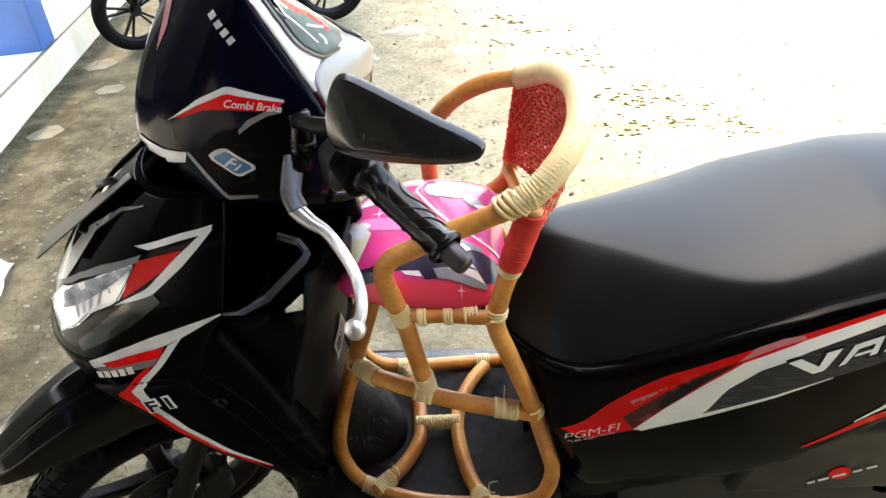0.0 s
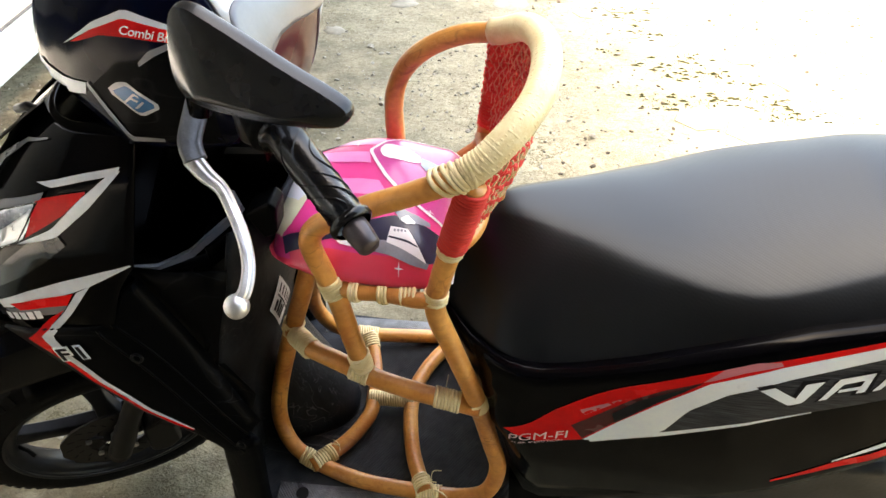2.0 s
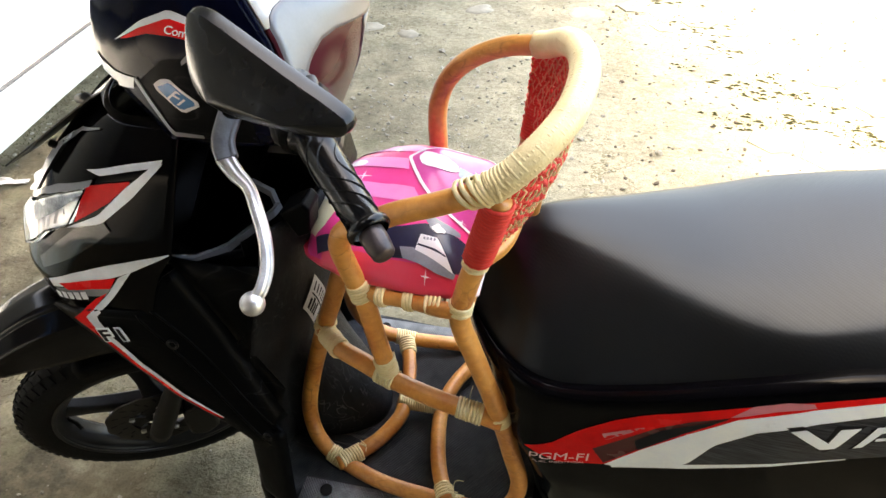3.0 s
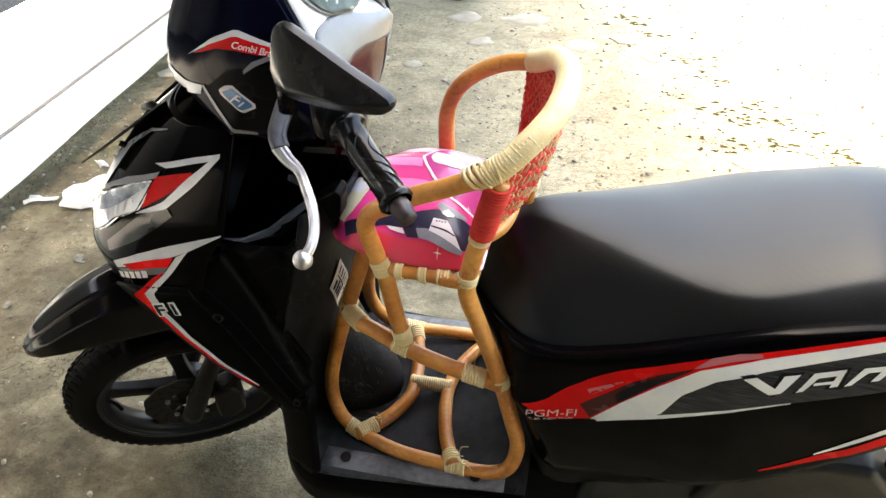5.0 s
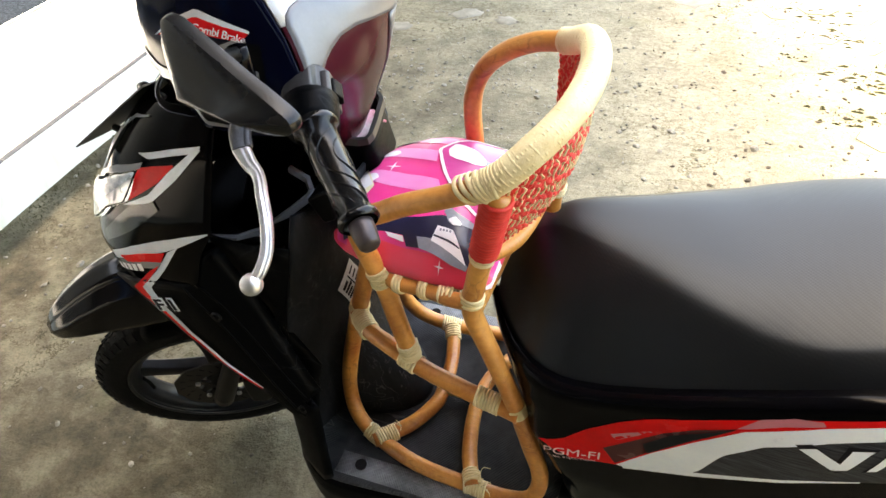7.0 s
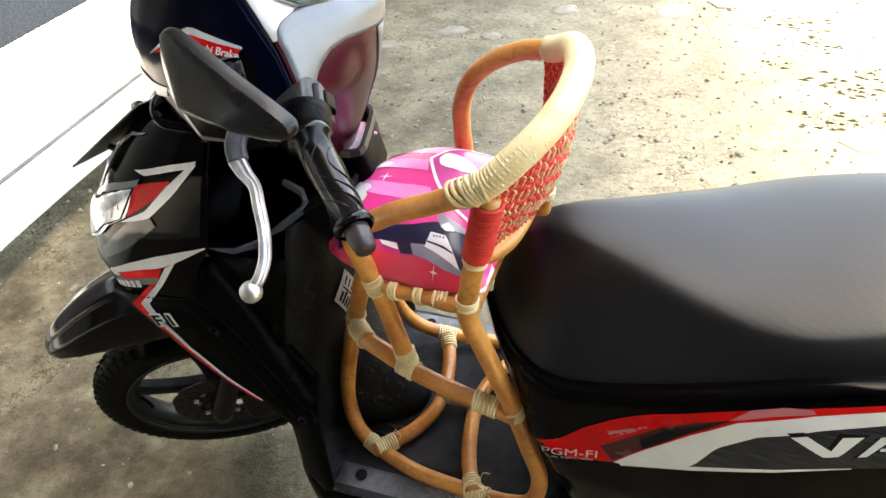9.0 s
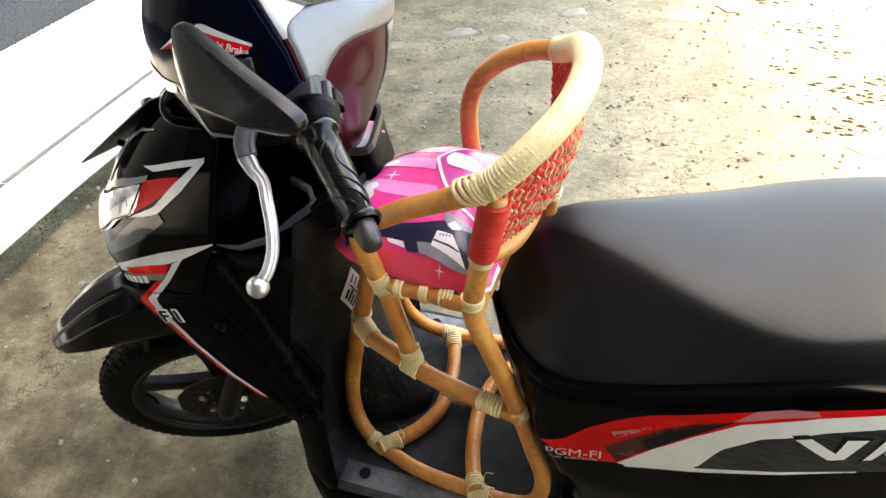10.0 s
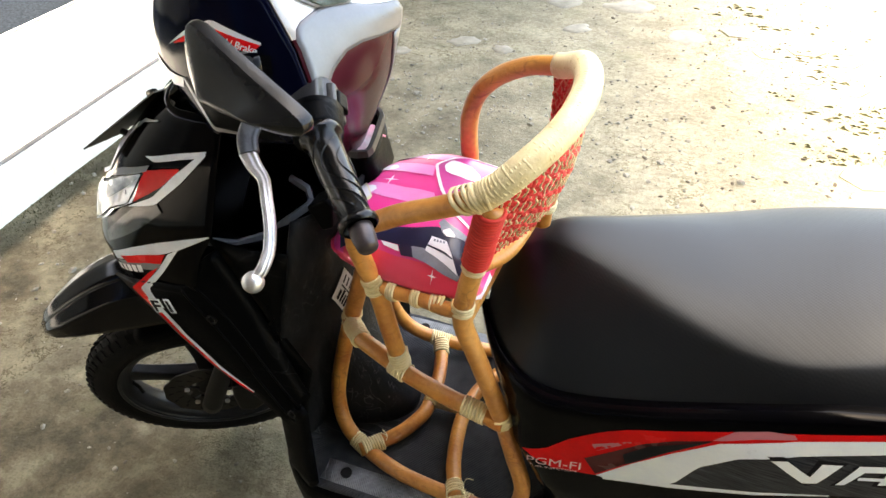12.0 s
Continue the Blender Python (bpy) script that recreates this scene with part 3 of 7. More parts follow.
for k in range(16):
    a = 2 * math.pi * k / 16
    for rr in (0.068, 0.084):
        tmp = [Vector(((rr + dr) * math.cos(a + da + (rr - 0.068) * 9), -0.0464, (rr + dr) * math.sin(a + da + (rr - 0.068) * 9))) for dr, da in ((-0.0055, -0.03), (0.0055, 0.03), (0.0055, 0.085), (-0.0055, 0.03))]
        bm.faces.new([bm.verts.new(v) for v in tmp])
part("slot", moved(bm, MW), M_INK, front, smooth=False)
for k in range(5):
    a = 2 * math.pi * k / 5
    arm = prism([((r * math.cos(a + d)), -0.047, r * math.sin(a + d)) for r, d in ((0.03, -0.25), (0.058, -0.12), (0.058, 0.12), (0.03, 0.25))], (0, 1, 0), 0.005)
    part("carrier_arm", moved(arm, MW), M_DARKMET, front, smooth=False)
    bolt = disc_bm(0.0055, -0.052, -0.046, 8)
    bmesh.ops.translate(bolt, verts=bolt.verts, vec=(0.053 * math.cos(a), 0, 0.053 * math.sin(a)))
    part("bolt", moved(bolt, MW), M_ALU, front, smooth=False)
axle = disc_bm(0.012, -0.066, 0.066, 12)
part("axle_nut", moved(axle, MW), M_ALU, front, smooth=False)
valve = tube([Vector((-0.166, -0.006, 0.035)), Vector((-0.148, -0.022, 0.030)), Vector((-0.138, -0.036, 0.028))], 0.004, 8)
part("valve", moved(valve, MW), M_RUBBER, front)


# -- fork, caliper, fender (turn with the bars) --
fork = thing("front_fork", "", "")
fork.parent = scooter
for sgn in (-1, 1):
    low = HUB + Vector((0.0, sgn * 0.062, -0.01))
    top = low + AXIS * 0.36
    part("fork_leg", moved(tube([low - AXIS * 0.02, low, low + AXIS * 0.05, low + AXIS * 0.22, top], lambda u: 0.021 if u < 0.72 else 0.016, 16), TURNED), M_DARKMET, fork)
cal = prism([(HUB.x + x, -0.078, HUB.z + z) for x, z in ((0.045, -0.045), (0.075, -0.06), (0.105, -0.035), (0.112, 0.03), (0.095, 0.07), (0.06, 0.06), (0.05, 0.01))], (0, 1, 0), 0.048)
soften(part("caliper", moved(cal, TURNED), M_DARKMET, fork, "dark brake caliper", smooth=False), 0.008, 3)
hose = spline([HUB + Vector((0.08, -0.07, 0.06)), HUB + Vector((0.12, -0.09, 0.14)), HUB + Vector((0.13, -0.08, 0.24)), HUB + Vector((0.16, -0.05, 0.36))])
part("brake_hose", moved(tube(hose, 0.005, 8), TURNED), M_RUBBER, fork)

F_RIDGE = [(-0.828, 0.538), (-0.806, 0.570), (-0.774, 0.602), (-0.706, 0.650), (-0.640, 0.680), (-0.560, 0.690), (-0.500, 0.670), (-0.440, 0.62)]
F_EDGE = [(-0.824, 0.533), (-0.795, 0.549), (-0.750, 0.565), (-0.695, 0.572), (-0.640, 0.576), (-0.560, 0.575), (-0.480, 0.535), (-0.420, 0.47)]
F_HALF = [0.010, 0.034, 0.050, 0.057, 0.061, 0.064, 0.064, 0.06]
ridge, fedge = spline([(x, 0, z) for x, z in F_RIDGE], 5), spline([(x, 0, z) for x, z in F_EDGE], 5)
rows = []
for i in range(len(ridge)):
    hw = float(np.interp(i / 5, range(8), F_HALF))
    row = []
    for j in range(41):
        v = -1 + 2 * j / 40
        q = ridge[i].lerp(fedge[i], interp(abs(v), [(0, 0), (0.25, 0.03), (0.30, 0.09), (0.60, 0.30), (0.65, 0.36), (1.0, 1.0)]))
        row.append((q.x, math.copysign(interp(abs(v), [(0, 0), (0.25, 0.40), (0.30, 0.43), (0.60, 0.80), (0.65, 0.87), (1.0, 1.0)]), v) * hw, q.z + 0.006 * max(0, 1 - abs(v) / 0.25)))
    rows.append(row)
fender = part("front_fender", moved(sheet(rows, 0.004), TURNED), M_SATIN, scooter, "black plastic front mudguard")
liner = []
for i in range(21):
    ang = radians(80 + 68 * i / 20)
    liner.append([(HUB.x - r * math.cos(ang), y, HUB.z + r * math.sin(ang)) for y, r in ((-0.058, 0.255), (-0.05, 0.272), (0, 0.278), (0.05, 0.272), (0.058, 0.255))])
part("fender_liner", moved(sheet(liner, 0.003), TURNED), M_BLACK, fender)


# -- front cover --
NOSE = [(0.55, -0.45), (0.60, -0.53), (0.66, -0.595), (0.72, -0.624), (0.76, -0.628), (0.83, -0.590), (0.90, -0.533), (0.96, -0.468), (1.0, -0.413), (1.05, -0.34)]


def nose_x(y, z):
    return interp(z, NOSE) + 0.20 * (abs(y) / 0.19) ** 2.2


def side_y(x, z):
    """Half width of the front cover and leg shield flank."""
    w = interp(z, [(0.25, 0.160), (0.45, 0.168), (0.6, 0.176), (0.75, 0.184), (0.85, 0.176), (0.95, 0.150), (1.02, 0.11)])
    return w


def front_point(s, z, off=0.0):
    """s: 0 at the nose's ridge, 1 on the flank's rear edge."""
    wmax = side_y(0, z)
    xr = interp(z, [(0.5, -0.25), (0.55, -0.30), (0.70, -0.385), (0.80, -0.345), (0.84, -0.315), (0.95, -0.29), (1.0, -0.285)])
    yb = wmax * 0.985
    if s < 0.7:
        y = yb * math.sin(s / 0.7 * math.pi / 2) ** 0.9
        x = interp(z, NOSE) + (nose_x(yb, z) - interp(z, NOSE)) * (1 - math.cos(s / 0.7 * math.pi / 2)) ** 1.0
    else:
        t = (s - 0.7) / 0.3
        x0 = nose_x(yb, z)
        x = x0 + (max(xr, x0 + 0.01) - x0) * t
        y = yb * (1 + 0.012 * math.sin(t * math.pi))
    v = Vector((x, -y, z))
    if off:
        v += Vector((-0.55 if s < 0.75 else 0.0, -1, 0.2)).normalized() * off
    return v


cover = thing("front_cover", "", "")
cover.parent = scooter
zs = [0.70 + 0.30 * i / 26 for i in range(27)]
for sgn in (1, -1):
    rows = []
    for z in zs:
        rows.append([Vector((p.x, p.y * sgn, p.z)) for p in (front_point(j / 30, z) for j in range(31))])
    part("shell", sheet(rows, 0.004), M_GLOSS, cover)
    # lower flank that sweeps back to the floor
    low = []
    for i in range(25):
        u = i / 24
        xa, za = interp(u, [(0, -0.522), (0.15, -0.499), (0.4, -0.447), (0.6, -0.392), (0.85, -0.31), (1, -0.265)]), interp(u, [(0, 0.735), (0.15, 0.700), (0.4, 0.632), (0.6, 0.583), (0.85, 0.540), (1, 0.50)]) - 0.010
        xb, zb = -0.385 + 0.150 * u, 0.74 - 0.235 * u                  # crease
        xc, zc = -0.330 + 0.105 * u, 0.80 - 0.26 * u                   # rear edge beside the legs
        yo = 0.181 + 0.017 * ease((u - 0.25) / 0.75)
        low.append([Vector((xa, -sgn * (yo - 0.005), za)), Vector((xa * 0.72 + xb * 0.28, -sgn * (yo + 0.002), za * 0.72 + zb * 0.28)), Vector((xb - 0.004, -sgn * yo, zb)), Vector((xb + 0.004, -sgn * (yo - 0.006), zb + 0.004)), Vector((xc - 0.012, -sgn * (yo - 0.010), zc)), Vector((xc, -sgn * (yo - 0.026), zc + 0.004))])
    part("flank", sheet(low, 0.004), M_BLACK, cover)
    # apron from the flank's foot down to the footboard's front corner
    edge = []
    for i in range(13):
        u = i / 12
        z = 0.528 - 0.195 * u
        edge.append([Vector((-0.315 + 0.010 * u, -sgn * 0.140, z + 0.012)), Vector((-0.285 - 0.012 * u, -sgn * (0.176 + 0.006 * u), z)), Vector((-0.280 - 0.010 * u, -sgn * (0.182 + 0.006 * u), z)), Vector((-0.236 - 0.008 * u, -sgn * (0.198 + 0.013 * u), z + 0.004)), Vector((-0.230 - 0.008 * u, -sgn * (0.196 + 0.012 * u), z + 0.006)), Vector((-0.290, -sgn * 0.160, z + 0.008))])
    part("lower_corner", sheet(edge, 0.005), M_BLACK, cover)
bm = bmesh.new()
grid_into(bm, [[(x, y, z) for y in (-0.15, -0.075, 0, 0.075, 0.15)] for x, z in ((-0.56, 0.70), (-0.45, 0.68), (-0.36, 0.56), (-0.315, 0.42), (-0.295, 0.30))])
bmesh.ops.solidify(bm, geom=bm.faces[:], thickness=0.004)
part("inner_fender", bm, M_BLACK, cover)

# -- leg shield (rider's side) and pocket --
SHIELD = [(0.335, -0.292), (0.36, -0.288), (0.42, -0.280), (0.5, -0.268), (0.6, -0.240), (0.7, -0.210), (0.8, -0.175), (0.86, -0.165), (0.90, -0.150)]


def shield_point(z, v):
    """A place on the inner leg shield: height, and -1 to 1 across."""
    w = interp(z, [(0.33, 0.150), (0.5, 0.152), (0.7, 0.150), (0.82, 0.150), (0.9, 0.13)])
    return Vector((interp(z, SHIELD) - 0.045 * abs(v) ** 3 * ease((z - 0.36) / 0.16) + 0.02 * (1 - v * v) * ease((0.78 - z) / 0.12) + 0.138 * max(0.0, 1 - (abs(v * w) / 0.086) ** 2.2) ** 0.6 * ease((0.60 - z) / 0.25), v * w, z))


rows = []
for i in range(25):
    z = 0.335 + 0.530 * i / 24
    rows.append([shield_point(z, -1 + 2 * j / 48) for j in range(49)])
shield = part("leg_shield", sheet(rows, 0.005), M_SCUFF, scooter, "scuffed black inner leg shield")
RIM = [(-0.43, -0.150, 0.815), (-0.36, -0.153, 0.813), (-0.310, -0.136, 0.806), (-0.280, -0.110, 0.808), (-0.226, -0.073, 0.844), (-0.221, -0.066, 0.850), (-0.232, -0.053, 0.858), (-0.262, -0.046, 0.866)]
BOX_RIM = [(-0.28, -0.012, 0.897), (-0.187, -0.012, 0.901), (-0.168, -0.012, 0.902), (-0.158, -0.007, 0.902), (-0.157, 0.004, 0.902), (-0.164, 0.035, 0.902), (-0.178, 0.086, 0.901), (-0.186, 0.099, 0.900), (-0.222, 0.127, 0.898), (-0.29, 0.142, 0.875), (-0.36, 0.153, 0.830)]


def lip(path):
    rows = []
    for k, p in enumerate(path):
        a, b = Vector(path[max(k - 1, 0)]), Vector(path[min(k + 1, len(path) - 1)])
        t = (b - a).normalized()
        out = Vector((t.y, -t.x, 0)).normalized()
        q = Vector(p)
        rows.append([q - out * 0.006 + Vector((0, 0, -0.004)), q - out * 0.003 + Vector((0, 0, 0.002)), q + out * 0.003 + Vector((0, 0, 0.002)), q + out * 0.005 + Vector((0, 0, -0.007))])
    return sheet(rows, 0.003)


part("pocket_rim", lip(RIM), M_GREY_G, shield, "grey rim of the front pocket", smooth=False)
part("pocket_rim", lip(BOX_RIM), M_GREYP, shield, "grey rim of the front pocket", smooth=False)
rows = [[Vector((x + 0.004 * q, y, z - 0.004 - 0.022 * q)) for q in range(4)] for x, y, z in BOX_RIM]
part("pocket_wall", sheet(rows, 0.003), M_BLACK, shield)
rows = [[Vector((x, y, z - 0.004 - 0.022 * q)) for q in range(3)] for x, y, z in RIM[3:]]
part("pocket_wall", sheet(rows, 0.003), M_BLACK, shield)
for sgn in (-1, 1):
    rows = []
    for i in range(15):
        z = 0.36 + 0.46 * i / 14
        u = (0.80 - z) / 0.26
        far = Vector((-0.336 + 0.105 * u, sgn * (0.150 - 0.012 * u), z)) if z > 0.54 else Vector((-0.245 - 0.20 * (0.54 - z), sgn * (0.140 + 0.1 * (0.54 - z)), z))
        near = shield_point(z, sgn)
        rows.append([near.lerp(far, q / 4) + Vector((0, sgn * 0.006 * math.sin(math.pi * q / 4), 0)) for q in range(5)])
    part("shield_side", sheet(rows, 0.003), M_BLACK, shield)
deck = []
for i in range(13):
    u = i / 12
    x = -0.45 + 0.285 * u
    deck.append([(min(x, -0.172 - 0.75 * max(0.0, abs(v) * 0.148 - 0.06)), v * 0.142, interp(x, [(-0.45, 0.80), (-0.30, 0.80), (-0.24, 0.82), (-0.14, 0.855)]) - 0.10 * (1 - v * v) ** 2 * math.sin(math.pi * min(1, u * 1.1))) for v in [-1 + 2 * j / 12 for j in range(13)]])
part("pocket_floor", sheet(deck, 0.004), M_BLACK, shield)
column = tube([Vector((-0.42, 0, 0.62)), Vector((-0.24, 0, 0.99)), Vector((-0.20, 0, 1.06))], 0.04, 18)
part("steering_column", column, M_BLACK, scooter)

# -- floor board --
floor_rows = []
for i in range(33):
    u = i / 32
    x = -0.300 + 0.435 * u
    row = []
    w = curve(x, [(-0.300, 0.176), (-0.275, 0.194), (-0.245, 0.206), (-0.20, 0.208), (-0.10, 0.201), (0.0, 0.192), (0.135, 0.180)])
    for v, z in ((-1.035, 0.262), (-1.03, 0.308), (-1.012, 0.322), (-1.0, 0.337), (-0.985, 0.3415), (-0.8, 0.340), (-0.4, 0.340), (0, 0.340), (0.4, 0.340), (0.8, 0.340), (0.985, 0.3415), (1.0, 0.337), (1.012, 0.322), (1.03, 0.308), (1.035, 0.262)):
        row.append((x, v * w, z + 0.030 * max(0, (0.08 - u) / 0.08) ** 1.5))
    floor_rows.append(row)
board = part("floor_board", sheet([r[3:12] for r in floor_rows], 0.006), M_MAT, scooter, "dusty black footboard")
for cols in (slice(0, 4), slice(11, 15)):
    part("board_side", sheet([r[cols] for r in floor_rows], 0.006), M_BLACK, board)
for y0, y1 in ((-0.200, -0.160), (0.160, 0.200)):
    edge_strip = [[(x, y0 + (y1 - y0) * q / 2 + (0.010 if y0 < 0 else -0.010) * ease((x + 0.05) / 0.18), 0.3455) for q in range(3)] for x in [-0.232 + 0.03 * k for k in range(12)]]
    part("edge_plate", sheet(edge_strip, 0.003), M_PLATEG, board, "worn grey edge of the footboard")
bm = bmesh.new()
for i in range(30):
    x = -0.27 + 0.011 * i
    for y0, y1 in ((-0.160, -0.03), (0.03, 0.160)):
        b = box_bm(0.005, y1 - y0, 0.003, (x, (y0 + y1) / 2, 0.3425))
        me = bpy.data.meshes.new("tmp")
        b.to_mesh(me), b.free()
        bm.from_mesh(me)
        bpy.data.meshes.remove(me)
part("mat_ribs", bm, M_MAT, board, smooth=False)
for x, y in ((-0.192, -0.178), (-0.192, 0.178), (0.045, -0.172)):
    b = disc_bm(0.010, -0.003, 0.003, 14)
    bmesh.ops.rotate(b, verts=b.verts, cent=(0, 0, 0), matrix=Matrix.Rotation(radians(90), 3, "X"))
    bmesh.ops.translate(b, verts=b.verts, vec=(x, y, 0.3490))
    part("screw", b, M_DARKMET, board, smooth=False)

# -- rear body --
XN = [(0.33, 0.118), (0.36, 0.110), (0.46, 0.090), (0.53, 0.073), (0.58, 0.050), (0.61, 0.036), (0.635, 0.024), (0.66, 0.009), (0.69, 0.001), (0.72, 0.002), (0.76, 0.014), (0.80, 0.040)]
ZLOW = [(0.0, 0.34), (0.1, 0.37), (0.134, 0.405), (0.2868, 0.4458), (0.3736, 0.4625), (0.4686, 0.5256), (0.5439, 0.5917), (0.6078, 0.653), (0.881, 0.7592), (1.1378, 0.8084)]
ZSEAT = [(0.0, 0.705), (0.05, 0.700), (0.12, 0.698), (0.16, 0.698), (0.2, 0.706), (0.26, 0.727), (0.33, 0.755), (0.39, 0.779), (0.445, 0.799), (0.54, 0.822), (0.62, 0.832), (0.75, 0.836), (1.1378, 0.8084)]


def body_y(x, z):
    """Half width of the rear body."""
    wide = interp(x, [(0, 0.178), (0.13, 0.184), (0.25, 0.193), (0.4, 0.207), (0.6, 0.207), (0.85, 0.165), (1.1, 0.09)])
    prof = interp(z, [(0.33, 0.8), (0.42, 0.89), (0.52, 0.985), (0.58, 1.0), (0.66, 1.0), (0.73, 0.985), (0.8, 0.92), (0.9, 0.82)])
    u = min(1.0, max(0.0, (x - interp(z, XN)) / interp(z, [(0.58, 0.085), (0.67, 0.15), (0.80, 0.16)])))
    return wide * prof * (1 - (1 - u) ** 2.2)


ZTOP = [(0.025, 0.735), (0.04, 0.762), (0.055, 0.785), (0.07, 0.803), (0.09, 0.818), (0.11, 0.826), (0.15, 0.829), (0.24, 0.828), (0.33, 0.829), (0.40, 0.839), (0.47, 0.857), (0.53, 0.874), (0.55, 0.879), (0.575, 0.8815), (0.62, 0.883), (0.75, 0.886), (0.95, 0.888), (1.08, 0.87)]
WTOP = [(0.03, 0.014), (0.06, 0.017), (0.10, 0.024), (0.15, 0.042), (0.2, 0.062), (0.25, 0.086), (0.30, 0.108), (0.35, 0.130), (0.40, 0.142), (0.45, 0.140), (0.5, 0.132), (0.56, 0.125), (0.7, 0.120), (0.95, 0.10), (1.08, 0.05)]


rows_l = []
for i in range(45):
    u = (i / 44) ** 1.5
    row = []
    for j in range(25):
        v = j / 24
        xl = 1.12 * u
        for _ in range(3):
            z = interp(xl, ZLOW) * (1 - v) + interp(xl, ZSEAT) * v
            xn = interp(z, XN)
            xl = xn + (1.12 - xn) * u
        row.append((xl, -body_y(xl, z), z))
    row += [(xl, row[-1][1] * 0.985, row[-1][2] + 0.004), (xl, row[-1][1] * 0.90, row[-1][2] + 0.005)]      # lip under the seat
    rows_l.append(row)
for sgn in (1, -1):
    part("side_panel", sheet([[Vector((p[0], p[1] * sgn * (1.0 if sgn > 0 else 0.95), p[2] - (0.0 if sgn > 0 else 0.016))) for p in r] for r in (rows_l if sgn > 0 else [q[:23] for q in rows_l])], 0.004), M_GLOSS, scooter)

for sgn in (1, -1):
    low = []
    for i in range(25):
        x = 0.085 + 0.60 * i / 24
        zt = interp(x, ZLOW) + 0.012
        zb = interp(x, [(0.08, 0.27), (0.2, 0.28), (0.3, 0.33), (0.45, 0.44), (0.62, 0.58), (0.7, 0.63)])
        low.append([(x, -sgn * (body_y(x, zt) - 0.004 - 0.03 * k / 6 - 0.03 * (k / 6) ** 3), zt + (zb - zt) * k / 6) for k in range(7)])
    part("lower_cover", sheet(low, 0.004), M_BLACK, scooter)

# -- seat --
rows = []
for i in range(91):
    u = i / 90
    x = 0.025 + 1.055 * u ** 1.25
    zt, zb, we = curve(x, ZTOP), curve(x, ZSEAT) - 0.004, curve(x, WTOP)
    wb = max(body_y(x, zb) * 0.94, we + 0.012)
    top = [(we * q, -0.12 * we * q ** 3) for q in (0, 0.3, 0.55, 0.75, 0.9, 1.0)]       # crowned top, 20 degrees at its edge
    reach, drop = wb - we, zt - zb - 0.12 * we
    half = top + [(we + reach * q, -0.12 * we - 0.36 * reach * q - (drop - 0.36 * reach) * q ** 1.35) for q in (k / 10 for k in range(1, 11))]
    row = [(x, -y, zt + dz) for y, dz in half[::-1]] + [(x, y, zt + dz) for y, dz in half[1:]]
    rows.append(row)
bm = bmesh.new()
vs = grid_into(bm, rows)
bm.faces.new([v for v in vs[0]])
seat = part("seat", bm, M_SEAT, scooter, "long black vinyl dual seat")
mod = seat.modifiers.new("smooth", "SUBSURF")
mod.levels = mod.render_levels = 1

# -- engine and rear wheel --
rear = thing("rear_wheel", "", "")
rear.parent = scooter
make_wheel(rear, Matrix.Translation((0.66, 0, 0.262)))
eng = prism([(x, -0.15, z) for x, z in ((0.22, 0.25), (0.30, 0.20), (0.60, 0.21), (0.74, 0.24), (0.76, 0.32), (0.66, 0.36), (0.50, 0.41), (0.36, 0.43), (0.24, 0.38))], (0, 1, 0), 0.10)
soften(part("engine_case", eng, M_ENGINE, scooter, "dusty grey engine and transmission case", smooth=False), 0.02, 4)
box = prism([(x, -0.168, z) for x, z in ((0.40, 0.36), (0.43, 0.45), (0.50, 0.505), (0.57, 0.528), (0.64, 0.528), (0.69, 0.47), (0.71, 0.36))], (0, 1, 0), 0.11)
airbox = soften(part("air_box", box, M_ENGINE, scooter, "dusty grey air filter case", smooth=False), 0.015, 4)
disc_ = disc_bm(0.0165, -0.1705, -0.1680, 28)
bmesh.ops.translate(disc_, verts=disc_.verts, vec=(0.574, 0, 0.417))
part("sticker", disc_, M_RED_D, airbox, "round red sticker", smooth=False)
for dx, wd in ((-0.040, 0.012), (-0.022, 0.016), (0.0, 0.020), (0.026, 0.014), (0.046, 0.016)):
    bar = box_bm(wd, 0.0008, 0.0045, (0, 0, 0))
    moved(bar, Matrix.Translation((0.574 + dx, -0.1712, 0.412 + 0.42 * dx)) @ Matrix.Rotation(radians(-22), 4, "Y"))
    part("print_bar", bar, M_WHITE, airbox, "white print bar", smooth=False)
spring_axis = [Vector((0.705, -0.135, 0.62)), Vector((0.69, -0.135, 0.48)), Vector((0.675, -0.135, 0.34))]
part("shock_spring", coil_into(bmesh.new(), spring_axis, 0.024, 0.017, 0.0055), M_BLACK, scooter)
part("shock_rod", tube(spring_axis, 0.012, 12), M_DARKMET, scooter)
stand = bmesh.new()
for y in (-0.13, 0.13):
    tube_into(stand, [Vector((0.30, y * 0.7, 0.26)), Vector((0.36, y, 0.10)), Vector((0.40, y * 1.15, 0.008))], 0.012, 8)
tube_into(stand, [Vector((0.33, -0.11, 0.17)), Vector((0.33, 0.11, 0.17))], 0.01, 8)
part("main_stand", stand, M_DARKMET, scooter)
# hidden cover, made deep to strengthen the shade under the scooter
tray = prism([(x, -0.105, z) for x, z in ((-0.27, 0.315), (-0.24, 0.20), (-0.16, 0.155), (0.30, 0.145), (0.62, 0.165), (0.66, 0.30), (0.10, 0.325))], (0, 1, 0), 0.21)
soften(part("under_cover", tray, M_BLACK, scooter, smooth=False), 0.03, 3)


# -- handlebar cowl: built straight ahead, then turned --
cowl = thing("handlebar_cowl", "", "")
cowl.parent = scooter
C_BOT = [(0.0, -0.398, 1.072), (0.02, -0.392, 1.068), (0.05, -0.376, 1.060), (0.104, -0.342, 1.030), (0.135, -0.290, 1.030), (0.16, -0.240, 1.045)]
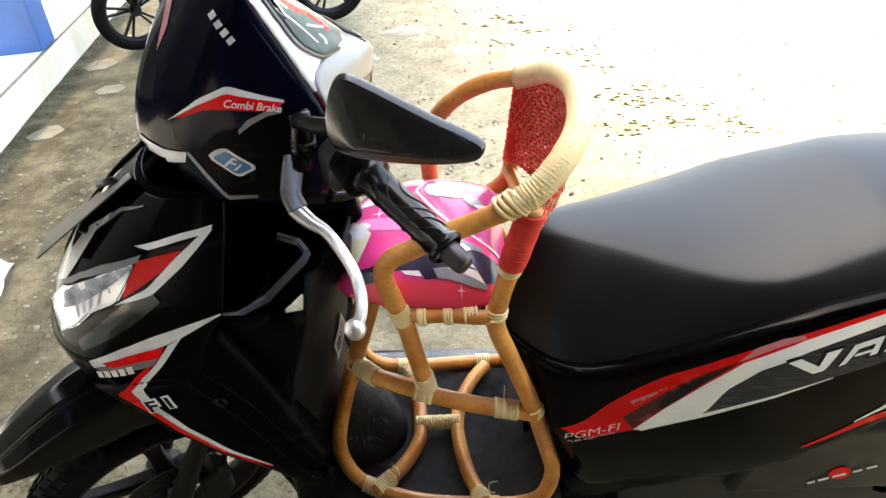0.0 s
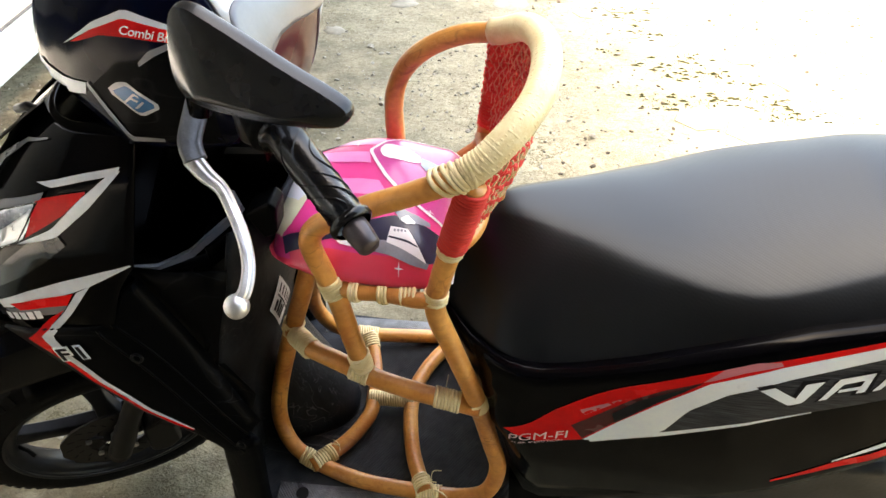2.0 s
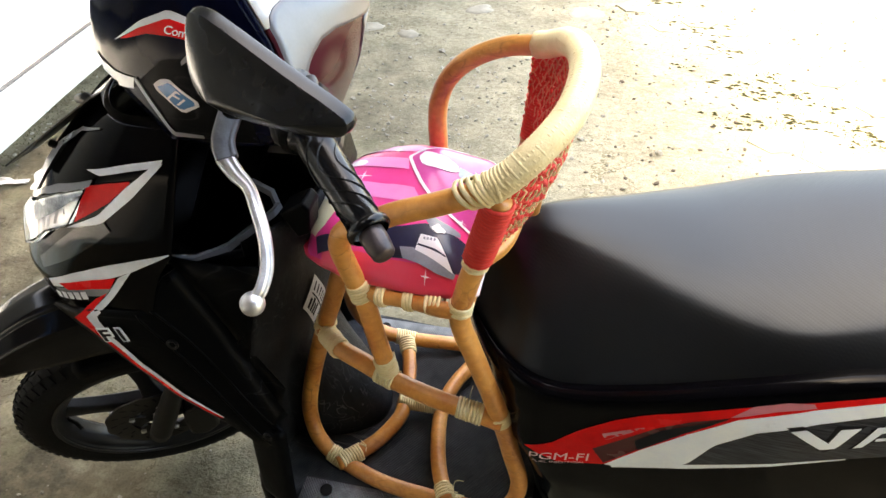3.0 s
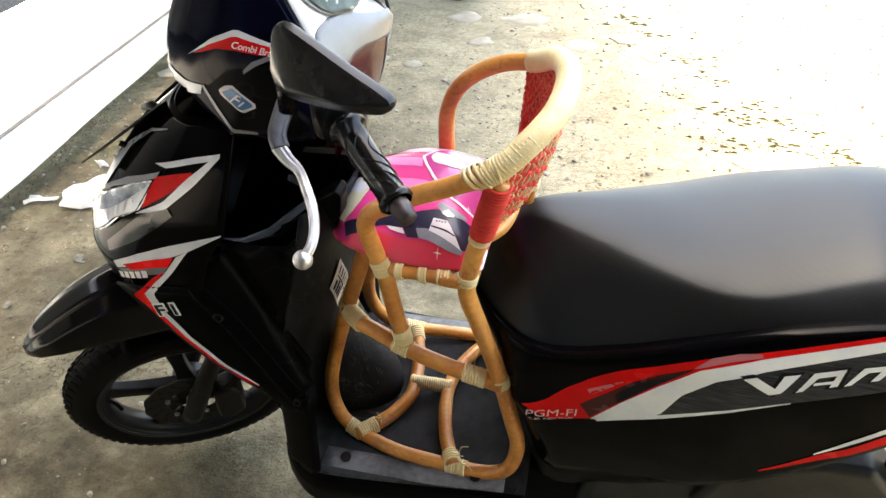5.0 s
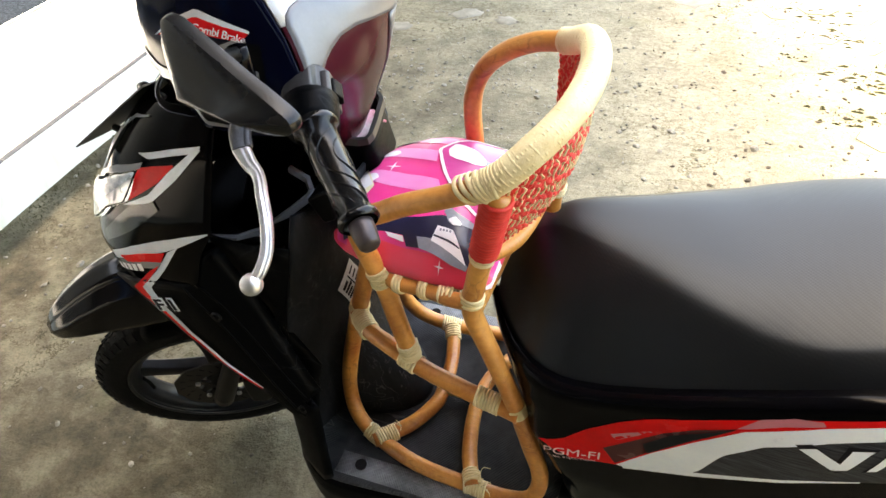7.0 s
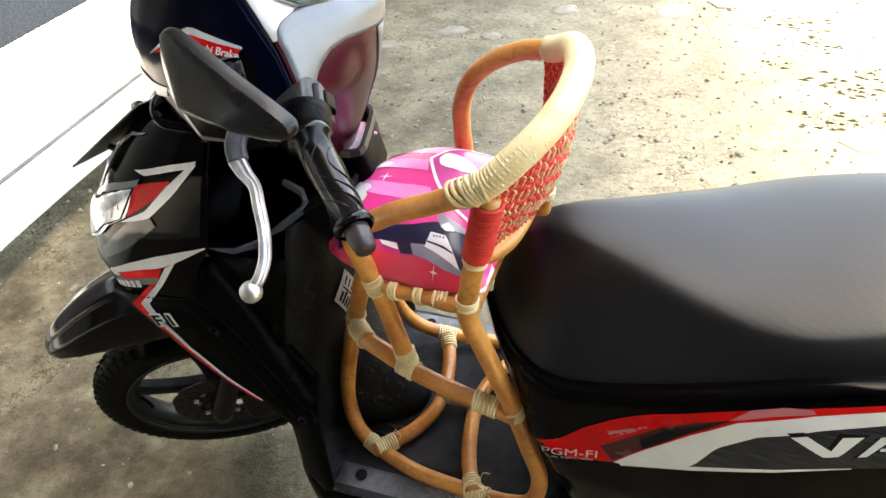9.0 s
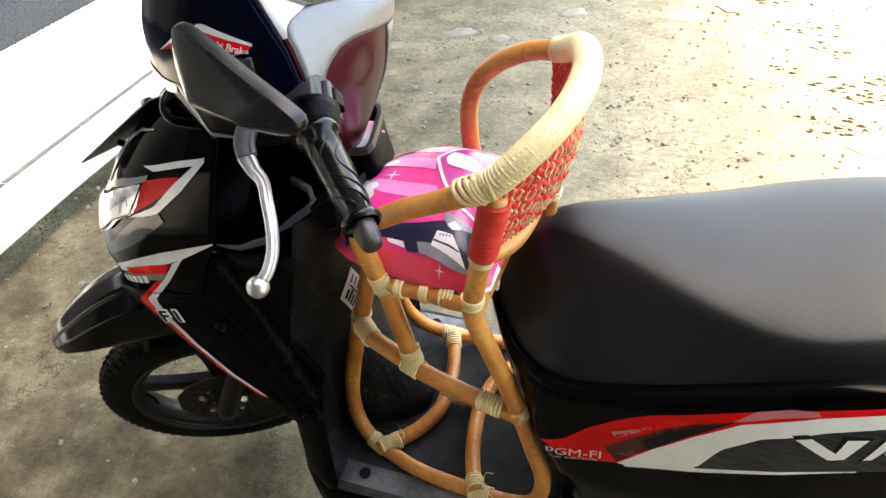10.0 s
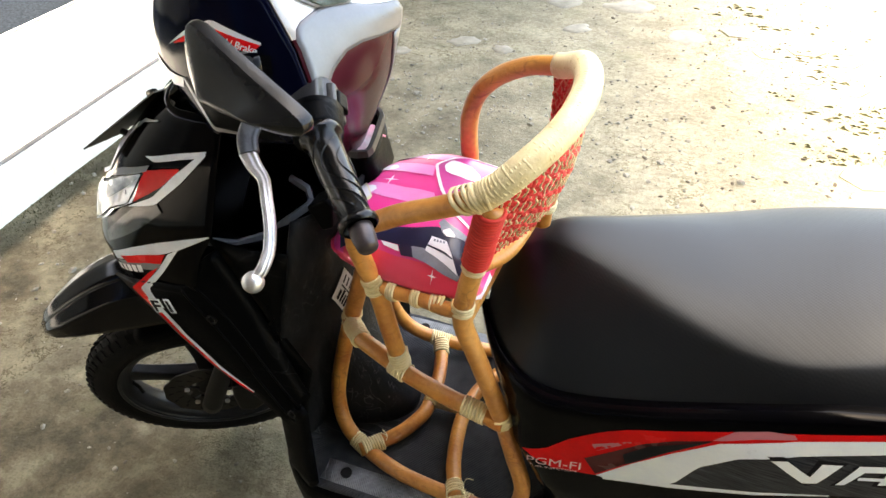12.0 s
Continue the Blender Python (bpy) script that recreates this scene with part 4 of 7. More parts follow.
C_TOP = [(0.0, -0.268, 1.270), (0.03, -0.266, 1.268), (0.06, -0.256, 1.250), (0.09, -0.236, 1.195), (0.122, -0.217, 1.140), (0.150, -0.210, 1.100)]


def cowl_point(s, v, off=0.0):
    """s: 0 at the middle to 1 at the side; v: 0 at the lower edge to 1 at the top edge."""
    k = s * (len(C_BOT) - 1)
    i = min(int(k), len(C_BOT) - 2)
    t = k - i
    b = Vector(C_BOT[i]).lerp(Vector(C_BOT[i + 1]), t)
    c = Vector(C_TOP[i]).lerp(Vector(C_TOP[i + 1]), t)
    p = b.lerp(c, v)
    bulge = 0.026 * math.sin(math.pi * v) * (1 - 0.5 * s)
    return Vector((p.y - bulge * (1 - 0.6 * s) - off * 0.8, -(p.x + bulge * 0.9 * s + off * 0.6), p.z + off * 0.3))


for sgn in (1, -1):
    rows = [[Vector((q.x, q.y * sgn, q.z)) for q in (cowl_point(i / 20, j / 18) for j in range(19))] for i in range(21)]
    part("cowl_shell", moved(sheet(rows, 0.003), TURNED), M_NAVY, cowl)
# meter housing towards the rider: a face with a pointed rim, and the cover below it
RIM_AT = 3.85 / 5
MID = [(0.0, -0.266, 1.269), (0.25, -0.235, 1.212), (0.5, -0.200, 1.170), (0.75, -0.155, 1.125), (1.0, -0.103, 1.087)]
LOW = [(0.0, -0.101, 1.084), (0.12, -0.104, 1.066), (0.4, -0.126, 1.00), (0.7, -0.160, 0.93), (1.0, -0.190, 0.87)]


def shell_edge(f):
    """A place on the shell's top edge, 0 at the middle to 1 at its side."""
    k = f * (len(C_TOP) - 1)
    i = min(int(k), len(C_TOP) - 2)
    q = Vector(C_TOP[i]).lerp(Vector(C_TOP[i + 1]), k - i)
    return Vector((q.y, q.x, q.z))


def face_point(s, v, off=0.0):
    """s: 0 at the top to 1 at the rim; v: -1 to 1 across."""
    e = shell_edge(0.04 + (RIM_AT - 0.04) * s)
    c = Vector((np.interp(s, [m[0] for m in MID], [m[1] for m in MID]), 0, np.interp(s, [m[0] for m in MID], [m[2] for m in MID])))
    w = 1 - abs(v) ** (2.6 - 1.4 * s)
    return Vector((e.x + (c.x - e.x) * w + off * 0.6, v * e.y, e.z + (c.z - e.z) * w + off * 0.8))


def cover_point(s, v, off=0.0):
    """s: 0 at the rim to 1 at the foot of the cover."""
    if s < 0.3:
        e = shell_edge(RIM_AT + (1 - RIM_AT) * s / 0.3)
    else:
        e = shell_edge(1.0).lerp(Vector((-0.215, 0.044, 0.87)), (s - 0.3) / 0.7)
    c = Vector((np.interp(s, [m[0] for m in LOW], [m[1] for m in LOW]), 0, np.interp(s, [m[0] for m in LOW], [m[2] for m in LOW])))
    w = 1 - abs(v) ** (1.2 + 1.2 * s)
    return Vector((e.x + (c.x - e.x) * w + off, v * e.y, e.z + (c.z - e.z) * w))


def across(n):
    return [-1 + 2 * j / n for j in range(n + 1)]


rows = [[face_point(i / 16, v) for v in across(24)] for i in range(17)]
part("meter_bezel", moved(sheet(rows, 0.004), TURNED), M_BEZEL, cowl, "silver white meter surround")
HEX = [(0.15, -0.50, 0.15), (0.35, -0.72, 0.24), (0.60, -0.84, 0.24), (0.75, -0.86, 0.08), (0.82, -0.83, -0.16), (0.885, -0.70, -0.48)]
HEX = [(float(s), float(np.interp(s, [q[0] for q in HEX], [q[1] for q in HEX])), float(np.interp(s, [q[0] for q in HEX], [q[2] for q in HEX]))) for s in np.linspace(0.15, 0.885, 19)]


def dial_rows(off, dome=0.0, grow=0.0):
    return [[face_point(s, (lo + hi) / 2 + v * ((hi - lo) / 2 + grow), off + dome * (1 - v * v)) for v in across(16)] for s, lo, hi in HEX]


part("meter_frame", moved(sheet(dial_rows(0.0070, 0.0, 0.035), 0.001), TURNED), M_GREY_G, cowl, "grey frame round the meter")
part("dial", moved(sheet(dial_rows(0.009), 0.001), TURNED), M_DIAL, cowl, "grey meter dial with printed scale")
MARKS = ((0.25, -0.35, 0.60, -0.05, 0.0030, M_RED_D), (0.60, -0.05, 0.74, -0.25, 0.0034, M_RED_D), (0.35, -0.42, 0.55, -0.22, 0.0020, M_RED_D), (0.22, -0.45, 0.60, -0.74, 0.0014, M_WHITE), (0.60, -0.74, 0.80, -0.66, 0.0014, M_WHITE), (0.2, -0.30, 0.42, 0.12, 0.0014, M_WHITE), (0.66, -0.52, 0.72, -0.10, 0.0018, M_WHITE), (0.42, 0.12, 0.62, 0.14, 0.0014, M_WHITE), (0.74, -0.50, 0.82, -0.58, 0.0020, M_WHITE), (0.45, -0.60, 0.52, -0.48, 0.0020, M_WHITE))
for s0, v0, s1, v1, r, mt in MARKS:
    part("dial_mark", moved(tube([face_point(s0 + (s1 - s0) * q / 4, v0 + (v1 - v0) * q / 4 + 0.03 * math.sin(math.pi * q / 4), 0.0102) for q in range(5)], r, 6, flat=0.4), TURNED), mt, cowl)
part("meter_glass", moved(sheet(dial_rows(0.0120, 0.004, 0.01), 0.001), TURNED), M_METERLENS, cowl, "clear meter lens").visible_shadow = False
for a, b in ((0.02, 0.34), (0.42, 0.56)):
    rows = [[face_point(s, a + (b - a) * q / 5, 0.0075) for q in range(6)] for s in (0.845, 0.87, 0.90, 0.93, 0.955)]
    part("indicator_strip", moved(sheet(rows, 0.001), TURNED), M_INK, cowl, "black indicator strip")
# grey cover in life; its dark red is a painted reflection of the cushion
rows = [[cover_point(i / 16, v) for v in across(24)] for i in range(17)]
part("rear_cover", moved(sheet(rows, 0.004), TURNED), M_REARM, cowl, "glossy rear handlebar cover, maroon painted in for the cushion's reflection")
BAND_UP = [(0, -0.020), (0.25, -0.075), (0.5, -0.150), (0.72, -0.120), (0.9, -0.060), (1.0, 0.0)]
BAND_LO = [(0, 0.150), (0.25, 0.125), (0.55, 0.105), (0.70, 0.125), (0.83, 0.190), (0.93, 0.300), (1.0, 0.420)]


def housing_point(q, v, off):
    """On the meter face above the rim (q below 0) or on the cover under it."""
    return face_point(1 + q, v, off) if q < 0 else cover_point(q, v, off)


rows = []
for v in across(40):
    a, b = interp(abs(v), BAND_UP), interp(abs(v), BAND_LO)
    rows.append([housing_point(a + (b - a) * k / 10, v, 0.0060) for k in range(11)])
part("cover_band", moved(sheet(rows, 0.002), TURNED), M_BAND, cowl, "silver band under the meter")
rows = [[cover_point(s, (-1 + 2 * q / 8) * (0.20 - 0.10 * s), 0.0040) for q in range(9)] for s in (0.14 + 0.07 * k for k in range(12))]
part("cover_edge", moved(sheet(rows, 0.002), TURNED), M_BAND, cowl, "silver ridge of the handlebar cover")
for sgn in (1, -1):
    rows = [[Vector((q.x, q.y * sgn, q.z)) for q in (cowl_point(0.75 + 0.25 * i / 8, 1.0 - (0.02 + 0.42 * ease(i / 8)) * j / 5, 0.003) for j in range(6))] for i in range(9)]
    part("cover_band", moved(sheet(rows, 0.002), TURNED), M_BAND, cowl, "silver cheek beside the meter")
for sgn in (1, -1):
    blk = prism([(x, -sgn * 0.125, z) for x, z in ((-0.240, 1.062), (-0.190, 1.058), (-0.180, 1.080), (-0.188, 1.106), (-0.210, 1.114), (-0.238, 1.100))], (0, -sgn, 0), 0.066)
    soften(part("switch_box", moved(blk, TURNED), M_POD, cowl, "dark grey switch housing", smooth=False), 0.016, 4)
    col = tube([Vector((-0.2065, -sgn * y, z)) for y, z in ((0.180, 1.100), (0.190, 1.099), (0.204, 1.098), (0.214, 1.097))], lambda u: 0.029 - 0.003 * u, 24)
    part("switch_collar", moved(col, TURNED), M_BLACK, cowl)
    recess = prism([(x, -sgn * 0.140, z) for x, z in ((-0.1900, 1.078), (-0.1775, 1.078), (-0.1835, 1.106), (-0.1940, 1.108))], (0, -sgn, 0), 0.044)
    soften(part("switch_plate", moved(recess, TURNED), M_GREYP, cowl, "mid grey switch surround", smooth=False), 0.004, 3)
    rocker = prism([(x, -sgn * 0.150, z) for x, z in ((-0.1850, 1.084), (-0.1745, 1.084), (-0.1735, 1.091), (-0.1800, 1.102), (-0.1885, 1.103))], (0, -sgn, 0), 0.024)
    soften(part("switch_button", moved(rocker, TURNED), M_BLACK, cowl, smooth=False), 0.002)

G0, G1 = Vector((-0.203, -0.216, 1.101)), Vector((-0.170, -0.347, 1.083))
for sgn in (1, -1):
    a, b = Vector((G0.x, G0.y * sgn, G0.z)), Vector((G1.x, G1.y * sgn, G1.z))
    d = (b - a).normalized()
    prof = [(-0.004, 0.0225), (0.0, 0.0235), (0.004, 0.0225), (0.006, 0.0182), (0.03, 0.0172), (0.07, 0.0165), (0.108, 0.0166), (0.110, 0.0198), (0.115, 0.0203), (0.118, 0.0172)]
    bm = bmesh.new()
    rows = []
    u1 = d.orthogonal().normalized()
    u2 = d.cross(u1)
    for s, r in prof:
        rows.append([a + d * s + (u1 * math.cos(2 * math.pi * k / 28) + u2 * math.sin(2 * math.pi * k / 28)) * r for k in range(28)])
    grid_into(bm, rows, closed_v=True)
    grip = part("grip", moved(bm, TURNED), M_GRIP, scooter, "black rubber handlebar grip")
    bm = bmesh.new()
    for k in range(6):
        w0 = 2 * math.pi * k / 6
        pts = [a + d * (0.014 + 0.088 * q / 24) + (u1 * math.cos(w0 + 1.5 * math.sin(q / 24 * 4.4)) + u2 * math.sin(w0 + 1.5 * math.sin(q / 24 * 4.4))) * (0.0177 - 0.0010 * q / 24) for q in range(25)]
        tube_into(bm, pts, 0.0008, 5)
    part("rib", moved(bm, TURNED), M_GRIP, grip)
    bm = bmesh.new()
    rows = [[a + d * s + (u1 * math.cos(2 * math.pi * k / 20) + u2 * math.sin(2 * math.pi * k / 20)) * r for k in range(20)] for s, r in ((0.117, 0.0120), (0.126, 0.0122), (0.131, 0.0118), (0.141, 0.0104), (0.1435, 0.0085))]
    vs = grid_into(bm, rows, closed_v=True)
    bm.faces.new(vs[-1])
    part("bar_end", moved(bm, TURNED), M_BAREND, grip, "brown-black bar end weight")
    part("bar", moved(tube([Vector((-0.215, -0.08 * sgn, 1.09)), a + d * 0.01], 0.011, 12), TURNED), M_DARKMET, grip)

# brake lever: bright cast metal
def blade(path, width, thick, edge):
    """A flat bar swept along a path: width across, thickness, and the direction of its broad face."""
    rows = []
    n = len(path) - 1
    for k, p in enumerate(path):
        t = (path[min(k + 1, n)] - path[max(k - 1, 0)]).normalized()
        side = t.cross(Vector(edge)).normalized()
        up = side.cross(t).normalized()
        w, h = width(k / n), thick(k / n)
        rows.append([p + side * (w * a) + up * (h * b) for a, b in ((-1, -0.4), (-0.75, -1), (0.75, -1), (1, -0.4), (1, 0.4), (0.75, 1), (-0.1, 1), (-0.35, 0.72), (-0.75, 0.72), (-1, 0.4))])
    bm = bmesh.new()
    vs = grid_into(bm, rows, closed_v=True)
    bm.faces.new(vs[0][::-1]), bm.faces.new(vs[-1])
    return bm


lev = [(-0.180, -0.214, 1.029), (-0.164, -0.227, 1.021), (-0.147, -0.239, 1.016), (-0.131, -0.261, 1.011), (-0.116, -0.284, 0.998), (-0.109, -0.303, 0.983), (-0.109, -0.320, 0.972), (-0.114, -0.329, 0.966)]
lp = spline(lev, 6)
lever = part("brake_lever", blade(lp, lambda u: 0.0090 - 0.0030 * ease(u / 0.35), lambda u: 0.0062, (0.35, -0.75, 0.56)), M_ALU, scooter, "bare cast aluminium brake lever")
soften(lever, 0.0016, 2)
bm = bmesh.new()
bmesh.ops.create_uvsphere(bm, u_segments=20, v_segments=14, radius=0.0112)
bmesh.ops.translate(bm, verts=bm.verts, vec=(-0.115, -0.331, 0.963))
part("ball", bm, M_ALU, lever)
brk = spline([(-0.180, -0.170, 1.064), (-0.183, -0.188, 1.050), (-0.183, -0.204, 1.039), (-0.175, -0.217, 1.028)], 5)
M_CAST = mat("dull_grey_casting", (0.10, 0.10, 0.105), 0.42, metal=0.6, var=0.25, scale=50, bump=0.1, bscale=500)
soften(part("lever_bracket", blade(brk, lambda u: 0.0115 - 0.0010 * u, lambda u: 0.0065, (0.35, -0.75, 0.56)), M_CAST, lever, "dull grey lever bracket"), 0.002, 2)

# mirror
MT = [(0.015, 1.187), (0.009, 1.176), (-0.020, 1.169), (-0.060, 1.166), (-0.092, 1.168), (-0.104, 1.180), (-0.103, 1.205), (-0.094, 1.230), (-0.084, 1.235), (-0.066, 1.228), (-0.025, 1.208), (0.004, 1.195)]
outline = spline([(x, 0, z) for x, z in MT], 4, closed=True)


def mirror_ring(sc, dy):
    """The mirror's outline drawn in towards its long crease and moved out of its plane."""
    cx, cz = -0.050, 1.186
    out = []
    for q in outline:
        x = cx + (q.x - cx) * (1 - 0.55 * (1 - sc))
        out.append(Vector((x + 0.30 * dy, -0.338 - 0.32 * (x + 0.1) + dy, cz + (q.z - cz) * sc)))
    return out


bm = bmesh.new()
rows = [mirror_ring(sc, dy) for sc, dy in ((0.02, -0.018), (0.06, -0.0178), (0.30, -0.0135), (0.60, -0.0085), (0.90, -0.0035), (0.98, -0.001), (1.0, 0.003), (0.992, 0.007), (0.965, 0.009), (0.93, 0.008))]
vs = grid_into(bm, rows, closed_v=True)
bm.faces.new(vs[0][::-1])
mir = part("mirror", bm, M_MIRSHELL, scooter, "black plastic mirror housing")
mir.data.set_sharp_from_angle(angle=radians(24))
bm = bmesh.new()
bm.faces.new([bm.verts.new(q) for q in rows[-1]])
part("mirror_glass", bm, M_MIRROR, mir, "mirror glass")
part("mirror_stem", tube(spline([(-0.160, -0.2, 1.125), (-0.150, -0.222, 1.135), (-0.125, -0.285, 1.165), (-0.088, -0.330, 1.186)], 5), 0.0075, 10), M_BLACK, mir)
part("stem_base", tube([Vector((-0.166, -0.2, 1.070)), Vector((-0.160, -0.2, 1.095)), Vector((-0.158, -0.2, 1.118)), Vector((-0.158, -0.2, 1.132))], lambda u: 0.0135 if 0.2 < u < 0.5 else 0.0105, 14), M_GLOSS, mir)
part("stem_nut", tube([Vector((-0.160, -0.2, 1.097)), Vector((-0.159, -0.2, 1.104))], 0.0142, 6), M_DARKMET, mir)

# ---- rattan child seat ----
RC_R = 0.0128
chair = thing("rattan_child_seat", "varnished rattan child seat with red woven back, on the footboard", "child seat", BIKE)


def cane(name, nodes, parent=chair, r=RC_R, label="", per=7):
    path = spline(nodes, per)
    rnd = random.Random(hash(name) % 1 + len(nodes))
    knots = [rnd.random() for _ in range(3)]
    ob = part(name, tube(path, lambda u: r * (1 + 0.035 * max(math.exp(-((u - k) / 0.012) ** 2) for k in knots)), 14), M_RATTAN, parent, label)
    return path


SIDE_L = [(-0.135, -0.085, 0.785), (-0.161, -0.085, 0.708), (-0.191, -0.083, 0.62), (-0.225, -0.085, 0.506), (-0.238, -0.090, 0.430), (-0.220, -0.110, 0.385), (-0.180, -0.125, 0.358), (-0.101, -0.150, 0.355), (-0.002, -0.160, 0.354), (0.060, -0.162, 0.354), (0.100, -0.163, 0.378), (0.115, -0.163, 0.448), (0.101, -0.162, 0.524), (0.080, -0.160, 0.616), (0.050, -0.158, 0.715), (0.031, -0.156, 0.780), (0.038, -0.155, 0.830), (0.052, -0.157, 0.884), (0.065, -0.162, 0.934), (0.076, -0.166, 0.975)]
SIDE_R = [(-0.135, 0.057, 0.785), (-0.161, 0.057, 0.708), (-0.188, 0.065, 0.62), (-0.210, 0.085, 0.545), (-0.217, 0.105, 0.480), (-0.205, 0.118, 0.428), (-0.178, 0.126, 0.397), (-0.130, 0.135, 0.378), (-0.07, 0.145, 0.368)] + [(x, -y, z) for x, y, z in SIDE_L[8:13]] + [(x, -y - 0.028, z) for x, y, z in SIDE_L[13:16]] + [(0.066, 0.124, 0.822), (0.076, 0.119, 0.870), (0.084, 0.113, 0.930), (0.090, 0.098, 1.000)]
P_SL, P_SR = cane("side_frame", SIDE_L), cane("side_frame", SIDE_R)
RAIL = [(-0.070, -0.147, 0.646), (-0.081, -0.146, 0.715), (-0.090, -0.146, 0.782), (-0.103, -0.147, 0.834), (-0.109, -0.149, 0.872), (-0.096, -0.151, 0.898), (-0.068, -0.154, 0.915), (-0.033, -0.160, 0.938), (0.016, -0.165, 0.962), (0.065, -0.168, 0.989), (0.102, -0.152, 1.021), (0.129, -0.110, 1.041), (0.138, -0.055, 1.050), (0.133, -0.005, 1.051), (0.115, 0.050, 1.037), (0.088, 0.084, 1.015), (0.045, 0.100, 1.003), (0.005, 0.107, 0.984), (-0.026, 0.110, 0.958), (-0.045, 0.112, 0.925), (-0.053, 0.113, 0.880), (-0.052, 0.115, 0.79), (-0.050, 0.118, 0.640)]
P_RAIL = cane("arm_rail", RAIL, label="bent arm and back rail")
BR_L = [(-0.182, -0.088, 0.644), (-0.150, -0.118, 0.646), (-0.110, -0.134, 0.642), (-0.060, -0.148, 0.630), (0.000, -0.156, 0.615), (0.050, -0.160, 0.605), (0.088, -0.166, 0.600)]
P_BR = cane("brace", BR_L)
cane("brace", [(x, -y - 0.02, z) for x, y, z in BR_L])
P_HF = cane("floor_hoop", [(-0.185, -0.135, 0.362), (-0.136, -0.085, 0.362), (-0.108, -0.035, 0.366), (-0.106, 0.0, 0.367), (-0.110, 0.045, 0.367), (-0.120, 0.09, 0.374), (-0.135, 0.128, 0.386)])
P_HR = cane("floor_hoop", [(0.004, -0.165, 0.366), (-0.020, -0.11, 0.364), (-0.034, -0.05, 0.366), (-0.038, 0.0, 0.367), (-0.030, 0.05, 0.366), (-0.008, 0.10, 0.364), (0.02, 0.14, 0.362)])
cane("hoop_tie", [(-0.112, 0.0, 0.370), (-0.07, 0.0, 0.371), (-0.030, 0.0, 0.370)], r=0.009)
cane("seat_ring", [(-0.135, -0.085, 0.793), (-0.088, -0.142, 0.796), (-0.03, -0.152, 0.798), (0.030, -0.154, 0.798), (0.032, -0.08, 0.796), (0.030, 0.05, 0.796), (0.022, 0.122, 0.796), (-0.05, 0.116, 0.796), (-0.13, 0.07, 0.794), (-0.145, 0.0, 0.793), (-0.135, -0.085, 0.793)], r=0.010)
cane("back_tie", [(0.03, -0.155, 0.775), (0.035, 0.0, 0.775), (0.03, 0.125, 0.775)], r=0.011)

P_RING = spline([(-0.135, -0.085, 0.793), (-0.088, -0.142, 0.796), (-0.03, -0.152, 0.798), (0.034, -0.154, 0.798)], 7)
cane("back_tie", [(0.044, -0.152, 0.868), (0.072, -0.105, 0.862), (0.080, -0.035, 0.856), (0.078, 0.050, 0.850), (0.068, 0.120, 0.842)], r=0.0105)

# bindings of split cane at the joints
def bind_at(path, p, half, r=RC_R + 0.0006, seed=0):
    """A binding centred at the place on a path nearest to p."""
    p = Vector(p)
    i = min(range(len(path)), key=lambda k: (path[k] - p).length)
    t = (path[min(i + 1, len(path) - 1)] - path[max(i - 1, 0)]).normalized()
    c = path[i]
    pts = [c + t * (half * (-1 + k / 3)) for k in range(7)]
    part("binding", coil_into(bmesh.new(), pts, r, 0.0046, 0.0023, wobble=0.0005, seed=seed), M_BIND, chair)


bind_at(P_RAIL, (-0.092, -0.146, 0.798), 0.013, seed=1)
bind_at(P_SL, (0.031, -0.156, 0.800), 0.008, seed=2)
bind_at(P_BR, (-0.158, -0.110, 0.646), 0.020, seed=3)
bind_at(P_SL, (-0.186, -0.084, 0.647), 0.012, seed=4)
bind_at(P_RAIL, (-0.073, -0.147, 0.662), 0.014, seed=5)
bind_at(P_BR, (-0.075, -0.146, 0.633), 0.014, seed=15)
bind_at(P_BR, (0.045, -0.160, 0.606), 0.018, seed=6)
bind_at(P_SL, (0.086, -0.160, 0.602), 0.009, seed=7)
bind_at(P_SL, (-0.185, -0.124, 0.360), 0.016, seed=8)
bind_at(P_HF, (-0.165, -0.115, 0.362), 0.018, seed=9)
bind_at(P_SL, (0.004, -0.160, 0.354), 0.018, seed=10)
bind_at(P_HR, (-0.002, -0.152, 0.365), 0.012, seed=11)
bind_at(P_SR, (-0.140, 0.133, 0.381), 0.018, seed=12)
bind_at(P_HF, (-0.128, 0.112, 0.380), 0.014, seed=13)
bind_at(P_SR, (0.02, 0.16, 0.354), 0.014, seed=14)
bind_at(P_SL, (0.050, -0.157, 0.878), 0.005, seed=16)
bind_at(P_RAIL, (0.072, -0.167, 0.994), 0.018, r=RC_R + 0.0016, seed=17)
part("binding", coil_into(bmesh.new(), [Vector((-0.112 + 0.02 * k, 0, 0.3705)) for k in range(5)], 0.0115, 0.0042, 0.0026, wobble=0.0006, seed=18), M_BIND, chair)
rndc = random.Random(9)
for bx, by, bz in ((0.020, -0.166, 0.372), (0.012, -0.150, 0.372), (-0.155, -0.10, 0.375), (0.040, -0.150, 0.62)):
    for k in range(3 if bz < 0.5 else 1):
        p0 = Vector((bx, by, bz))
        p1 = p0 + Vector((rndc.uniform(-0.012, 0.016), rndc.uniform(-0.010, 0.012), rndc.uniform(0.006, 0.014)))
        p2 = p1 + Vector((rndc.uniform(-0.014, 0.022), rndc.uniform(-0.012, 0.012), rndc.uniform(0.0, 0.012)))
        part("cane_end", tube(spline([p0, p1, p2], 4), 0.0009, 5, flat=0.5), M_BIND, chair)
